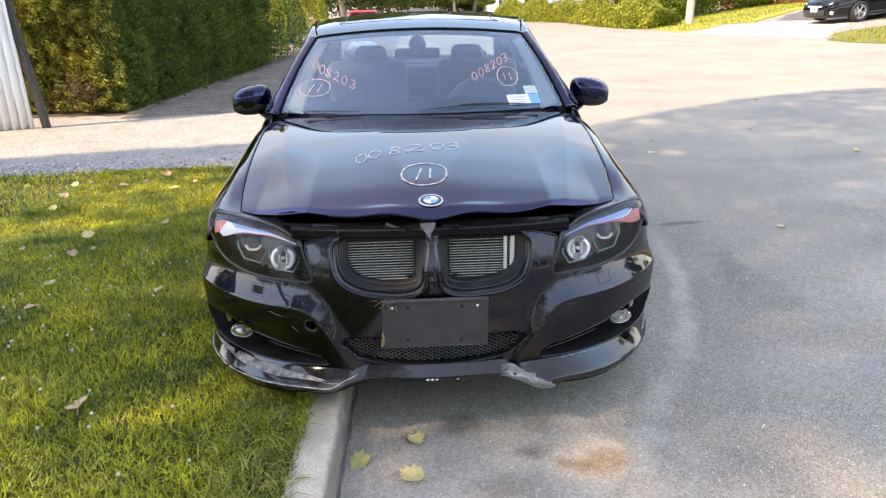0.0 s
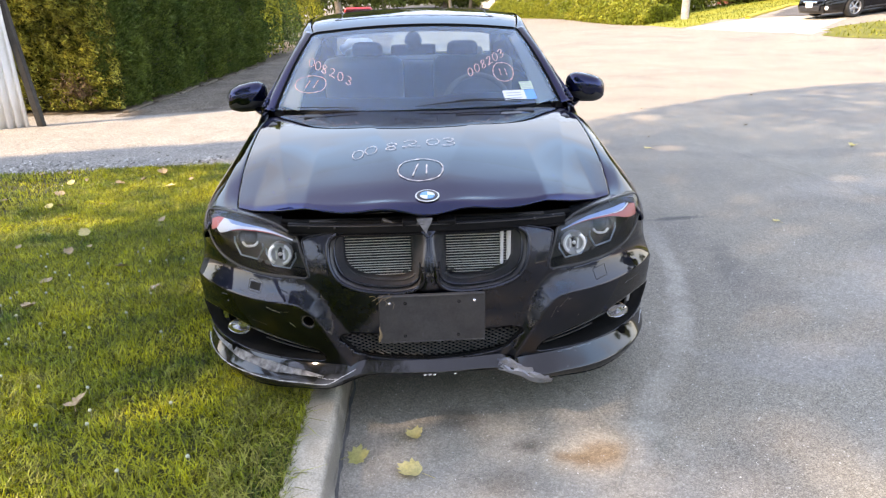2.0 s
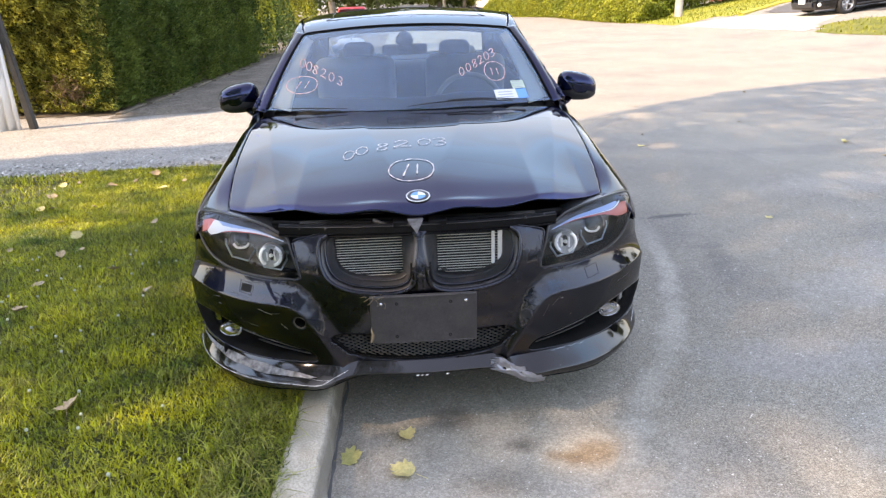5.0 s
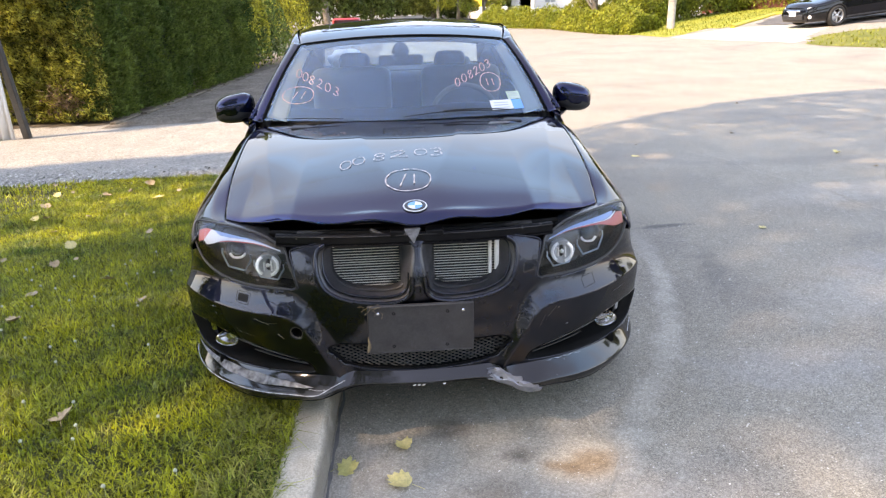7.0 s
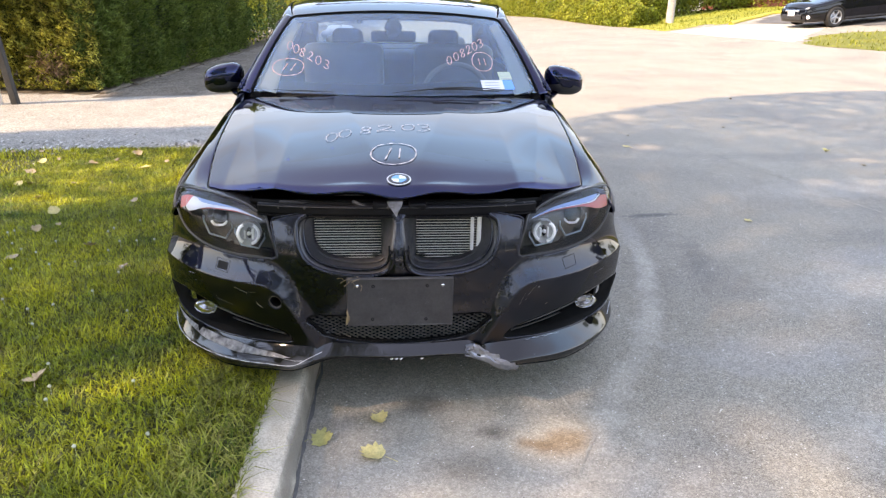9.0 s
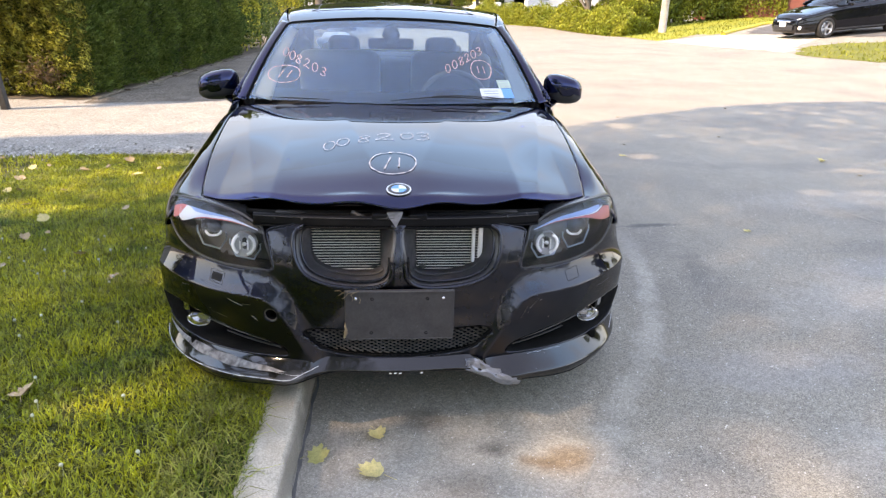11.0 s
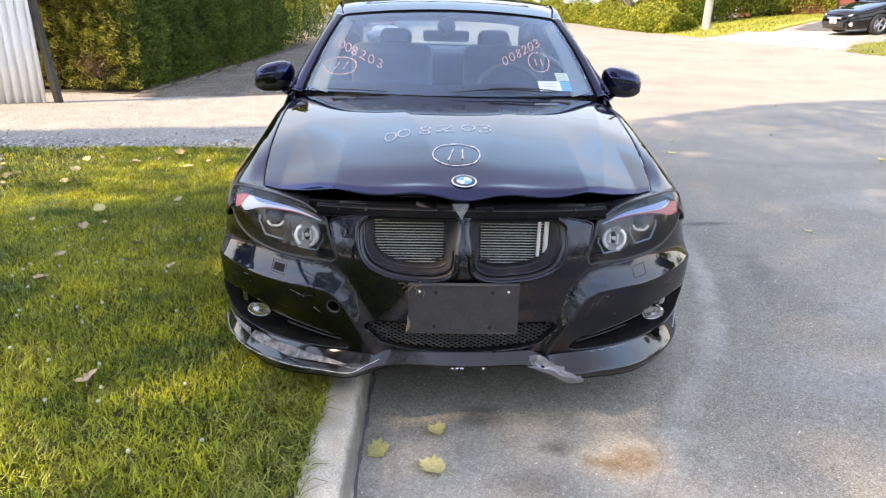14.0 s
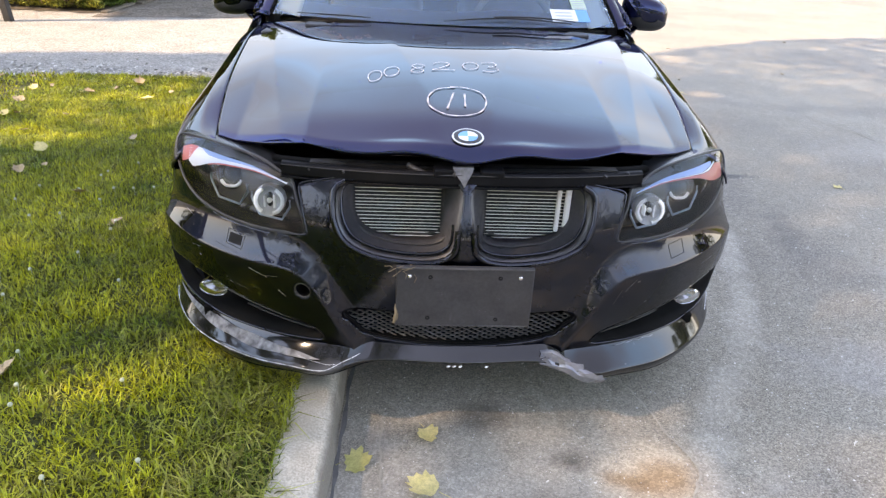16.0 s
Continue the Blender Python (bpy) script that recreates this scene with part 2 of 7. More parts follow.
# ---- materials ----
def material(name, c1, c2=None, scale=6.0, rough=0.6, metal=0.0, bump=0.0, bump_scale=80.0, coat=0.0, coat_rough=0.03, spec=0.5,
             rough2=None, island=0.0, fine=0.0, fine_scale=120.0, c3=None, c3_scale=1.0, c3_low=0.55, c3_high=0.7, sheen=0.0, per_object=0.0, transl=0.0):
    """A surface with two colours mixed by broad noise, fine grain, an optional third colour in patches, and relief."""
    m = bpy.data.materials.new(name)
    m.use_nodes = True
    nt = m.node_tree
    nodes, links = nt.nodes, nt.links
    bsdf = nodes["Principled BSDF"]
    pos = nodes.new("ShaderNodeNewGeometry")
    col = None

    def noise_node(sc, detail=4.0, rough_=0.6):
        nz = nodes.new("ShaderNodeTexNoise")
        nz.inputs["Scale"].default_value, nz.inputs["Detail"].default_value, nz.inputs["Roughness"].default_value = sc, detail, rough_
        links.new(pos.outputs["Position"], nz.inputs["Vector"])
        return nz

    def mix(a, b, fac, mode="MIX"):
        mx = nodes.new("ShaderNodeMix")
        mx.data_type, mx.blend_type = "RGBA", mode
        for sock, val in ((6, a), (7, b)):
            if isinstance(val, tuple):
                mx.inputs[sock].default_value = (*val, 1)
            else:
                links.new(val, mx.inputs[sock])
        if isinstance(fac, float):
            mx.inputs[0].default_value = fac
        else:
            links.new(fac, mx.inputs[0])
        return mx.outputs[2]

    def ramp(value, lo, hi):
        r = nodes.new("ShaderNodeMapRange")
        r.inputs[1].default_value, r.inputs[2].default_value = lo, hi
        links.new(value, r.inputs[0])
        return r.outputs[0]

    if c2 is None:
        bsdf.inputs["Base Color"].default_value = (*c1, 1)
        col = c1
    else:
        n1 = noise_node(scale)
        col = mix(c1, c2, ramp(n1.outputs["Fac"], 0.3, 0.7))
    if c3 is not None:
        n3 = noise_node(c3_scale, 3.0)
        col = mix(col, c3, ramp(n3.outputs["Fac"], c3_low, c3_high))
    if fine:
        n2 = noise_node(fine_scale, 2.0, 0.7)
        grey = nodes.new("ShaderNodeMapRange")
        grey.inputs[1].default_value, grey.inputs[2].default_value = 0.36, 0.64
        grey.inputs[3].default_value, grey.inputs[4].default_value = 1 - fine, 1 + fine
        links.new(n2.outputs["Fac"], grey.inputs[0])
        comb = nodes.new("ShaderNodeCombineColor")
        for k in range(3):
            links.new(grey.outputs[0], comb.inputs[k])
        col = mix(col, comb.outputs[0], 1.0, "MULTIPLY")
    if island or per_object:
        val = nodes.new("ShaderNodeObjectInfo").outputs["Random"] if per_object else pos.outputs["Random Per Island"]
        amount = island or per_object
        grey = nodes.new("ShaderNodeMapRange")
        grey.inputs[3].default_value, grey.inputs[4].default_value = 1 - amount, 1 + amount
        links.new(val, grey.inputs[0])
        comb = nodes.new("ShaderNodeCombineColor")
        for k in range(3):
            links.new(grey.outputs[0], comb.inputs[k])
        col = mix(col, comb.outputs[0], 1.0, "MULTIPLY")
    if not isinstance(col, tuple):
        links.new(col, bsdf.inputs["Base Color"])
    bsdf.inputs["Roughness"].default_value = rough
    if rough2 is not None:
        nr = noise_node(scale * 2.3)
        r = nodes.new("ShaderNodeMapRange")
        r.inputs[1].default_value, r.inputs[2].default_value, r.inputs[3].default_value, r.inputs[4].default_value = 0.35, 0.7, rough, rough2
        links.new(nr.outputs["Fac"], r.inputs[0])
        links.new(r.outputs[0], bsdf.inputs["Roughness"])
    bsdf.inputs["Metallic"].default_value = metal
    bsdf.inputs["Specular IOR Level"].default_value = spec
    bsdf.inputs["Coat Weight"].default_value, bsdf.inputs["Coat Roughness"].default_value = coat, coat_rough
    if bump:
        nb = noise_node(bump_scale, 3.0)
        b = nodes.new("ShaderNodeBump")
        b.inputs["Strength"].default_value, b.inputs["Distance"].default_value = min(1.0, bump), 0.004 if bump_scale > 30 else 0.02
        links.new(nb.outputs["Fac"], b.inputs["Height"])
        links.new(b.outputs[0], bsdf.inputs["Normal"])
    if transl:
        tr = nodes.new("ShaderNodeBsdfTranslucent")
        mx = nodes.new("ShaderNodeMixShader")
        mx.inputs[0].default_value = transl
        if isinstance(col, tuple):
            tr.inputs["Color"].default_value = (*col, 1)
        else:
            links.new(col, tr.inputs["Color"])
        links.new(bsdf.outputs[0], mx.inputs[1])
        links.new(tr.outputs[0], mx.inputs[2])
        links.new(mx.outputs[0], nodes["Material Output"].inputs["Surface"])
    return m


def glass(name, tint=(0.9, 0.95, 0.93), ior=1.5, rough=0.0, dust=0.0):
    """A thin pane: light goes straight through, the gloss follows Fresnel."""
    m = bpy.data.materials.new(name)
    m.use_nodes = True
    nt = m.node_tree
    nt.nodes.remove(nt.nodes["Principled BSDF"])
    tr, gl, mx, fr = (nt.nodes.new("ShaderNode" + k) for k in ("BsdfTransparent", "BsdfGlossy", "MixShader", "Fresnel"))
    tr.inputs["Color"].default_value = (*tint, 1)
    gl.inputs["Roughness"].default_value, fr.inputs["IOR"].default_value = rough, ior
    nt.links.new(fr.outputs[0], mx.inputs[0])
    nt.links.new(tr.outputs[0], mx.inputs[1])
    nt.links.new(gl.outputs[0], mx.inputs[2])
    out = mx.outputs[0]
    if dust:
        geo, nz, mr, df, md = (nt.nodes.new("ShaderNode" + k) for k in ("NewGeometry", "TexNoise", "MapRange", "BsdfDiffuse", "MixShader"))
        nz.inputs["Scale"].default_value, nz.inputs["Detail"].default_value = 2.2, 5.0
        nt.links.new(geo.outputs["Position"], nz.inputs["Vector"])
        mr.inputs[1].default_value, mr.inputs[2].default_value, mr.inputs[3].default_value, mr.inputs[4].default_value = 0.3, 0.7, dust * 0.6, dust * 1.4
        nt.links.new(nz.outputs["Fac"], mr.inputs[0])
        # blue dust film; its colour also imitates sky haze reflected in the pane
        df.inputs["Color"].default_value = (0.18, 0.52, 0.86, 1)
        nt.links.new(mr.outputs[0], md.inputs[0])
        nt.links.new(out, md.inputs[1])
        nt.links.new(df.outputs[0], md.inputs[2])
        out = md.outputs[0]
    nt.links.new(out, nt.nodes["Material Output"].inputs["Surface"])
    return m


def aggregate(m, scale, amount):
    """Stone chips bedded in a surface: each cell has a brightness of its own."""
    nt = m.node_tree
    bsdf = nt.nodes["Principled BSDF"]
    src = bsdf.inputs["Base Color"].links[0].from_socket
    geo = nt.nodes.new("ShaderNodeNewGeometry")
    for sc, am in ((scale, amount), (scale * 0.42, amount * 0.55)):
        vo = nt.nodes.new("ShaderNodeTexVoronoi")
        vo.inputs["Scale"].default_value = sc
        nt.links.new(geo.outputs["Position"], vo.inputs["Vector"])
        sp, mr, cb, mx = (nt.nodes.new("ShaderNode" + k) for k in ("SeparateColor", "MapRange", "CombineColor", "Mix"))
        nt.links.new(vo.outputs["Color"], sp.inputs[0])
        mr.inputs[1].default_value, mr.inputs[2].default_value = 0.15, 1.0
        mr.inputs[3].default_value, mr.inputs[4].default_value = 1 - am * 0.62, 1 + am
        nt.links.new(sp.outputs[0], mr.inputs[0])
        for k in range(3):
            nt.links.new(mr.outputs[0], cb.inputs[k])
        mx.data_type, mx.blend_type = "RGBA", "MULTIPLY"
        mx.inputs[0].default_value = 1.0
        nt.links.new(src, mx.inputs[6])
        nt.links.new(cb.outputs[0], mx.inputs[7])
        src = mx.outputs[2]
    nt.links.new(src, bsdf.inputs["Base Color"])


M = {}
M["asphalt"] = material("asphalt", (0.252, 0.226, 0.184), (0.294, 0.264, 0.216), 1.1, 0.9, bump=0.8, bump_scale=170, fine=0.38, fine_scale=210, c3=(0.205, 0.188, 0.163), c3_scale=0.7, c3_low=0.48, c3_high=0.70)


def colour_marks(m, spots):
    """Oil, rust and dust marks, and painted shade or sheen, of their own shape, mixed over a material's colour."""
    nt = m.node_tree
    bsdf = nt.nodes["Principled BSDF"]
    src = bsdf.inputs["Base Color"].links[0].from_socket
    geo = nt.nodes.new("ShaderNodeNewGeometry")
    nz = nt.nodes.new("ShaderNodeTexNoise")
    nz.inputs["Scale"].default_value, nz.inputs["Detail"].default_value = 9.0, 5.0
    nt.links.new(geo.outputs["Position"], nz.inputs["Vector"])
    for x, y, rx, ry, turn, colour, amount in spots:
        mp = nt.nodes.new("ShaderNodeMapping")
        mp.vector_type = "TEXTURE"
        mp.inputs["Location"].default_value, mp.inputs["Rotation"].default_value, mp.inputs["Scale"].default_value = (x, y, 0), (0, 0, radians(turn)), (rx, ry, 5.0)
        nt.links.new(geo.outputs["Position"], mp.inputs["Vector"])
        ln = nt.nodes.new("ShaderNodeVectorMath")
        ln.operation = "LENGTH"
        nt.links.new(mp.outputs[0], ln.inputs[0])
        ad = nt.nodes.new("ShaderNodeMath")
        ad.operation = "MULTIPLY_ADD"
        nt.links.new(nz.outputs["Fac"], ad.inputs[0])
        ad.inputs[1].default_value = 1.3
        nt.links.new(ln.outputs["Value"], ad.inputs[2])
        mr = nt.nodes.new("ShaderNodeMapRange")
        mr.interpolation_type = "SMOOTHSTEP"
        mr.inputs[1].default_value, mr.inputs[2].default_value, mr.inputs[3].default_value, mr.inputs[4].default_value = 0.85, 1.75, amount, 0.0
        nt.links.new(ad.outputs[0], mr.inputs[0])
        mx = nt.nodes.new("ShaderNodeMix")
        mx.data_type = "RGBA"
        nt.links.new(mr.outputs[0], mx.inputs[0])
        nt.links.new(src, mx.inputs[6])
        mx.inputs[7].default_value = (*colour, 1)
        src = mx.outputs[2]
    nt.links.new(src, bsdf.inputs["Base Color"])


# first pale mark: gutter dust, brightened further to make up for missing light
colour_marks(M["asphalt"], [
    (.15, -.30, .80, .62, 8, (.385, .348, .296), .8), (.54, -.08, .30, .15, 12, (.42, .365, .29), .6), (.56, -.12, .17, .085, 10, (.25, .15, .075), .75), (.47, -.12, .10, .035, -20, (.20, .125, .07), .7), (.33, -.04, .075, .055, 0, (.06, .052, .045), .6),
    (.09, .15, .12, .09, 0, (.08, .066, .052), .6), (.23, -.22, .18, .12, 0, (.095, .08, .064), .5), (-.20, .05, .06, .10, 0, (.33, .30, .27), .5), (-.10, -.25, .22, .34, 0, (.40, .355, .30), .6),
    # the mark at (-.05, .75) darkens the road below the car's nose
    (1.38, 1.75, .07, .42, -8, (.42, .385, .33), .6), (1.27, 1.18, .075, .42, -16, (.43, .395, .34), .65), (1.10, .66, .08, .34, -24, (.43, .395, .34), .65), (.90, .30, .08, .30, -34, (.42, .385, .33), .6), (.70, -.06, .07, .26, -24, (.42, .385, .33), .6), (1.62, 1.4, .10, .5, -14, (.13, .125, .115), .45), (.93, .92, .10, .5, -14, (.14, .13, .12), .4), (2.2, .95, .6, .3, 20, (.40, .37, .33), .42), (1.7, -.2, .4, .22, 0, (.41, .375, .33), .45), (3.2, 2.7, 1.0, .35, 10, (.38, .355, .32), .35), (2.9, 1.6, .5, .3, 0, (.15, .14, .13), .4), (1.5, 1.9, .25, .5, 0, (.16, .15, .14), .4), (3.6, 3.9, .8, .3, 0, (.15, .14, .13), .35), (1.62, 2.15, .22, .05, 0, (.09, .09, .09), .8), (-.05, .75, .5, .5, 0, (.10, .10, .10), .4),
    (2.6, 1.3, .5, .25, 0, (.30, .29, .28), .4), (1.5, .35, .5, .22, 0, (.31, .30, .29), .4), (.75, -.45, .5, .4, 0, (.32, .31, .29), .4)])
aggregate(M["asphalt"], 200, 0.24)
M["dark_asphalt"] = material("dark_grey_asphalt", (0.085, 0.082, 0.078), (0.125, 0.12, 0.113), 1.4, 0.9, bump=0.6, bump_scale=120, fine=0.25)
M["gravel"] = material("gravel", (0.250, 0.234, 0.206), (0.322, 0.302, 0.270), 3.0, 0.95, bump=0.9, bump_scale=60, fine=0.5, fine_scale=70)
# gravel darkened to brown-grey, the hedge's shade put into the colour
M["lane"] = material("brown_grey_shaded_lane", (0.125, 0.100, 0.076), (0.215, 0.178, 0.142), 1.5, 0.95, bump=1.0, bump_scale=40, fine=0.6, fine_scale=40, c3=(0.09, 0.07, 0.05), c3_scale=2.2, c3_low=0.55, c3_high=0.75)
M["concrete"] = material("concrete", (0.46, 0.405, 0.325), (0.57, 0.505, 0.415), 9.0, 0.9, bump=0.7, bump_scale=140, fine=0.2, fine_scale=160, c3=(0.34, 0.28, 0.22), c3_scale=4.0, c3_low=0.58, c3_high=0.75)
# first mark darkens the whole road-side face: dirt, with its shade painted in
colour_marks(M["concrete"], [(-.325, -1.0, .020, 5.0, 0, (.15, .13, .11), .75), (-.40, .1, .05, .3, 0, (.33, .27, .20), .5), (-.42, -.5, .04, .2, 0, (.36, .30, .22), .5)])
M["soil"] = material("lawn_soil", (0.035, 0.045, 0.010), (0.065, 0.065, 0.02), 6.0, 0.95, bump=0.8, bump_scale=60, fine=0.3)
M["blade"] = material("grass_blade", (0.044, 0.118, 0.012), (0.48, 0.455, 0.034), 2.6, 0.42, island=0.9, spec=0.45, c3=(0.36, 0.33, 0.10), c3_scale=7.0, c3_low=0.58, c3_high=0.76, transl=0.36)
M["blade_bright"] = material("bright_short_blade", (0.12, 0.22, 0.026), (0.44, 0.45, 0.06), 5.0, 0.45, island=0.5, spec=0.4, transl=0.35)
M["dry_blade"] = material("dry_grass_blade", (0.17, 0.22, 0.028), (0.36, 0.33, 0.09), 14.0, 0.5, island=0.6, spec=0.3, transl=0.35)
M["verge"] = material("verge_grass", (0.20, 0.23, 0.03), (0.34, 0.32, 0.05), 2.0, 0.8, island=0.35, bump=0.6, bump_scale=20, transl=0.25)
M["bed"] = material("dark_bed_soil", (0.05, 0.036, 0.024), (0.11, 0.082, 0.056), 7.0, 0.95, bump=0.8, bump_scale=50, fine=0.4, fine_scale=60)
M["edging"] = material("mossy_brown_stone", (0.085, 0.066, 0.046), (0.15, 0.12, 0.088), 5.0, 0.95, bump=0.8, bump_scale=40, fine=0.4, fine_scale=50)
# near-black green, standing in for shade deep in the hedge
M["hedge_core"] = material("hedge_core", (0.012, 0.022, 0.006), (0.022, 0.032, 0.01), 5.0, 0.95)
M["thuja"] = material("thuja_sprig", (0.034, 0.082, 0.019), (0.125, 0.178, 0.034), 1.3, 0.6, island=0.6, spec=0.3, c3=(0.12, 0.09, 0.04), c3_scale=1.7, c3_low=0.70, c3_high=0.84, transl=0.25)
# dry tips plus sunlight painted into the colour of the front face
M["thuja_lit_front"] = material("sunlit_dry_thuja_sprig", (0.085, 0.115, 0.022), (0.45, 0.41, 0.085), 3.0, 0.6, island=0.85, spec=0.3, c3=(0.24, 0.14, 0.06), c3_scale=1.6, c3_low=0.6, c3_high=0.75, transl=0.25)
M["twig"] = material("brown_twig", (0.16, 0.095, 0.05), (0.26, 0.17, 0.10), 9.0, 0.8, island=0.5)
M["vine"] = material("sunlit_vine_leaf", (0.085, 0.125, 0.02), (0.24, 0.25, 0.035), 0.8, 0.6, island=0.6, spec=0.3, transl=0.3)
M["leaf"] = material("tree_leaf", (0.065, 0.11, 0.022), (0.155, 0.175, 0.04), 0.5, 0.55, island=0.5, spec=0.3, transl=0.3)
M["weed"] = material("weed_leaf", (0.15, 0.20, 0.025), (0.34, 0.335, 0.05), 0.9, 0.6, island=0.6, spec=0.3, transl=0.3)
M["shrub"] = material("sunlit_shrub_leaf", (0.12, 0.16, 0.022), (0.62, 0.54, 0.08), 2.6, 0.6, island=0.6, spec=0.3, transl=0.35)
M["bark"] = material("bark", (0.13, 0.10, 0.075), (0.22, 0.18, 0.14), 6.0, 0.95, bump=0.9, bump_scale=25, fine=0.3)
M["paint"] = material("black_metallic_car_paint", (0.0003, 0.0085, 0.0450), None, rough=0.13, metal=1.0, coat=1.0, coat_rough=0.004)
M["paint"].node_tree.nodes["Principled BSDF"].inputs["Specular Tint"].default_value = (0.02, 0.08, 0.28, 1)
M["paint"].node_tree.nodes["Principled BSDF"].inputs["Coat IOR"].default_value = 1.42
M["paint_bumper"] = material("dusty_black_bumper_paint", (0.006, 0.0085, 0.0175), (0.009, 0.0115, 0.021), 14.0, 0.36, metal=1.0, coat=1.0, coat_rough=0.03)
M["paint_bumper"].node_tree.nodes["Principled BSDF"].inputs["Coat IOR"].default_value = 1.45
M["paint_bumper"].node_tree.nodes["Principled BSDF"].inputs["Specular Tint"].default_value = (0.02, 0.06, 0.18, 1)
# scuffs, greyed further to imitate sky reflected in the gloss
M["paint_worn_sheen"] = material("scuffed_sheen_paint", (0.004, 0.005, 0.008), (0.012, 0.013, 0.016), 9.0, 0.6, c3=(0.26, 0.26, 0.27), c3_scale=34.0, c3_low=0.34, c3_high=0.70)
M["paint_lip"] = material("scratched_black_paint", (0.003, 0.0034, 0.0045), (0.008, 0.008, 0.0095), 9.0, 0.7, spec=0.0, coat=1.0, coat_rough=0.06, c3=(0.10, 0.10, 0.105), c3_scale=42.0, c3_low=0.72, c3_high=0.84)
# grey patches: light scuffs that also paint the lip's sky reflection
colour_marks(M["paint_lip"], [(-.33, .03, .10, .05, -20, (.11, .112, .12), .8), (-.48, .085, .14, .03, -26, (.085, .087, .092), .7), (-.66, .19, .12, .03, -42, (.07, .07, .075), .7), (-.80, .34, .09, .03, -60, (.09, .09, .095), .7)])
M["paint_lip"].node_tree.nodes["Principled BSDF"].inputs["Coat IOR"].default_value = 1.56
M["plastic"] = material("black_plastic", (0.018, 0.018, 0.019), (0.032, 0.032, 0.034), 12.0, 0.5, bump=0.1, bump_scale=300)
M["plastic_dull"] = material("dusty_black_plastic", (0.036, 0.037, 0.041), (0.07, 0.07, 0.073), 7.0, 0.4, rough2=0.7, fine=0.15)
# black rubber and trim; in openings it stands in for deep shade
M["void"] = material("black_and_recess_shade", (0.005, 0.005, 0.005), (0.010, 0.010, 0.010), 8.0, 0.8, spec=0.05)
M["beam"] = material("black_beam_plastic", (0.004, 0.004, 0.005), (0.008, 0.008, 0.009), 12.0, 0.45, spec=0.10)
M["duct"] = material("dusty_black_duct", (0.022, 0.023, 0.029), (0.042, 0.043, 0.05), 9.0, 0.30, coat=0.6, coat_rough=0.12, rough2=0.65, fine=0.15)
M["scuff"] = material("bare_scuffed_plastic", (0.34, 0.35, 0.37), (0.52, 0.53, 0.55), 40.0, 0.5, fine=0.4, fine_scale=160)
M["fin"] = material("radiator_fin", (0.70, 0.69, 0.66), (0.80, 0.79, 0.76), 30.0, 0.45)
M["fin_dark"] = material("radiator_core", (0.010, 0.010, 0.010), (0.022, 0.021, 0.02), 40.0, 0.8)
M["chrome"] = material("chrome", (0.8, 0.8, 0.82), None, rough=0.08, metal=1.0)
M["steel"] = material("dull_steel", (0.5, 0.5, 0.5), (0.62, 0.62, 0.6), 20.0, 0.35, metal=0.9)
M["latch"] = material("dirty_zinc_latch", (0.10, 0.10, 0.105), (0.20, 0.20, 0.21), 60.0, 0.55, metal=0.3)
M["plate"] = material("dusty_black_plate", (0.022, 0.0225, 0.026), (0.042, 0.042, 0.046), 9.0, 0.5, rough2=0.7, fine=0.12)
# near-white diffuse colour that imitates bright reflections in the lamps
M["bulb"] = material("lamp_glint_white", (0.95, 0.95, 0.95), None, rough=0.16, metal=0.1)
M["lamp_bowl"] = material("chrome_lamp_bowl", (0.86, 0.87, 0.88), None, rough=0.26, metal=0.55)
M["fog_bowl"] = material("chrome_fog_bowl", (0.42, 0.43, 0.45), None, rough=0.2, metal=1.0)
M["lamp_gloss"] = material("projector_lens", (0.02, 0.022, 0.026), (0.035, 0.036, 0.04), 12.0, 0.06)
M["lamp_dark"] = material("smoked_lamp_housing", (0.016, 0.018, 0.020), (0.030, 0.032, 0.035), 10.0, 0.25)
M["lamp_ring"] = material("lamp_ring", (0.24, 0.34, 0.42), None, rough=0.3)
M["tyre"] = material("tyre_rubber", (0.012, 0.012, 0.012), (0.03, 0.029, 0.028), 9.0, 0.8)
M["alloy"] = material("alloy_rim", (0.5, 0.5, 0.52), (0.6, 0.6, 0.61), 8.0, 0.3, metal=0.9)
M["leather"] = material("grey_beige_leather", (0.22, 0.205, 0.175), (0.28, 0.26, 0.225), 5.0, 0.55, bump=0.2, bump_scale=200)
# same leather with the cabin's shade put into the colour
M["shaded_leather"] = material("shaded_grey_leather", (0.035, 0.034, 0.033), (0.05, 0.048, 0.046), 5.0, 0.6)
M["cabin"] = material("dark_cabin_trim", (0.022, 0.022, 0.025), (0.035, 0.035, 0.038), 6.0, 0.7)
M["trim_beige"] = material("beige_pillar_trim", (0.62, 0.60, 0.50), (0.68, 0.66, 0.56), 5.0, 0.8)
M["headliner"] = material("grey_headliner", (0.16, 0.16, 0.155), (0.20, 0.20, 0.19), 5.0, 0.9)
M["pen_red"] = material("pink_paint_pen", (0.85, 0.38, 0.31), (0.90, 0.56, 0.49), 30.0, 0.6)
M["pen_white"] = material("white_paint_pen", (0.66, 0.50, 0.46), (0.76, 0.66, 0.63), 30.0, 0.6)
M["white"] = material("white_paint", (0.78, 0.78, 0.77), (0.72, 0.72, 0.71), 4.0, 0.5, fine=0.05)
M["sky_blue"] = material("sticker_blue", (0.04, 0.36, 0.80), None, rough=0.4)
M["sticker_green"] = material("sticker_pale_green", (0.45, 0.60, 0.42), (0.6, 0.7, 0.55), 40.0, 0.5)
# dust amount includes the painted-in bluish reflection haze
M["ws_glass"] = glass("windscreen_glass", (0.78, 0.92, 0.97), 1.78, dust=0.13)
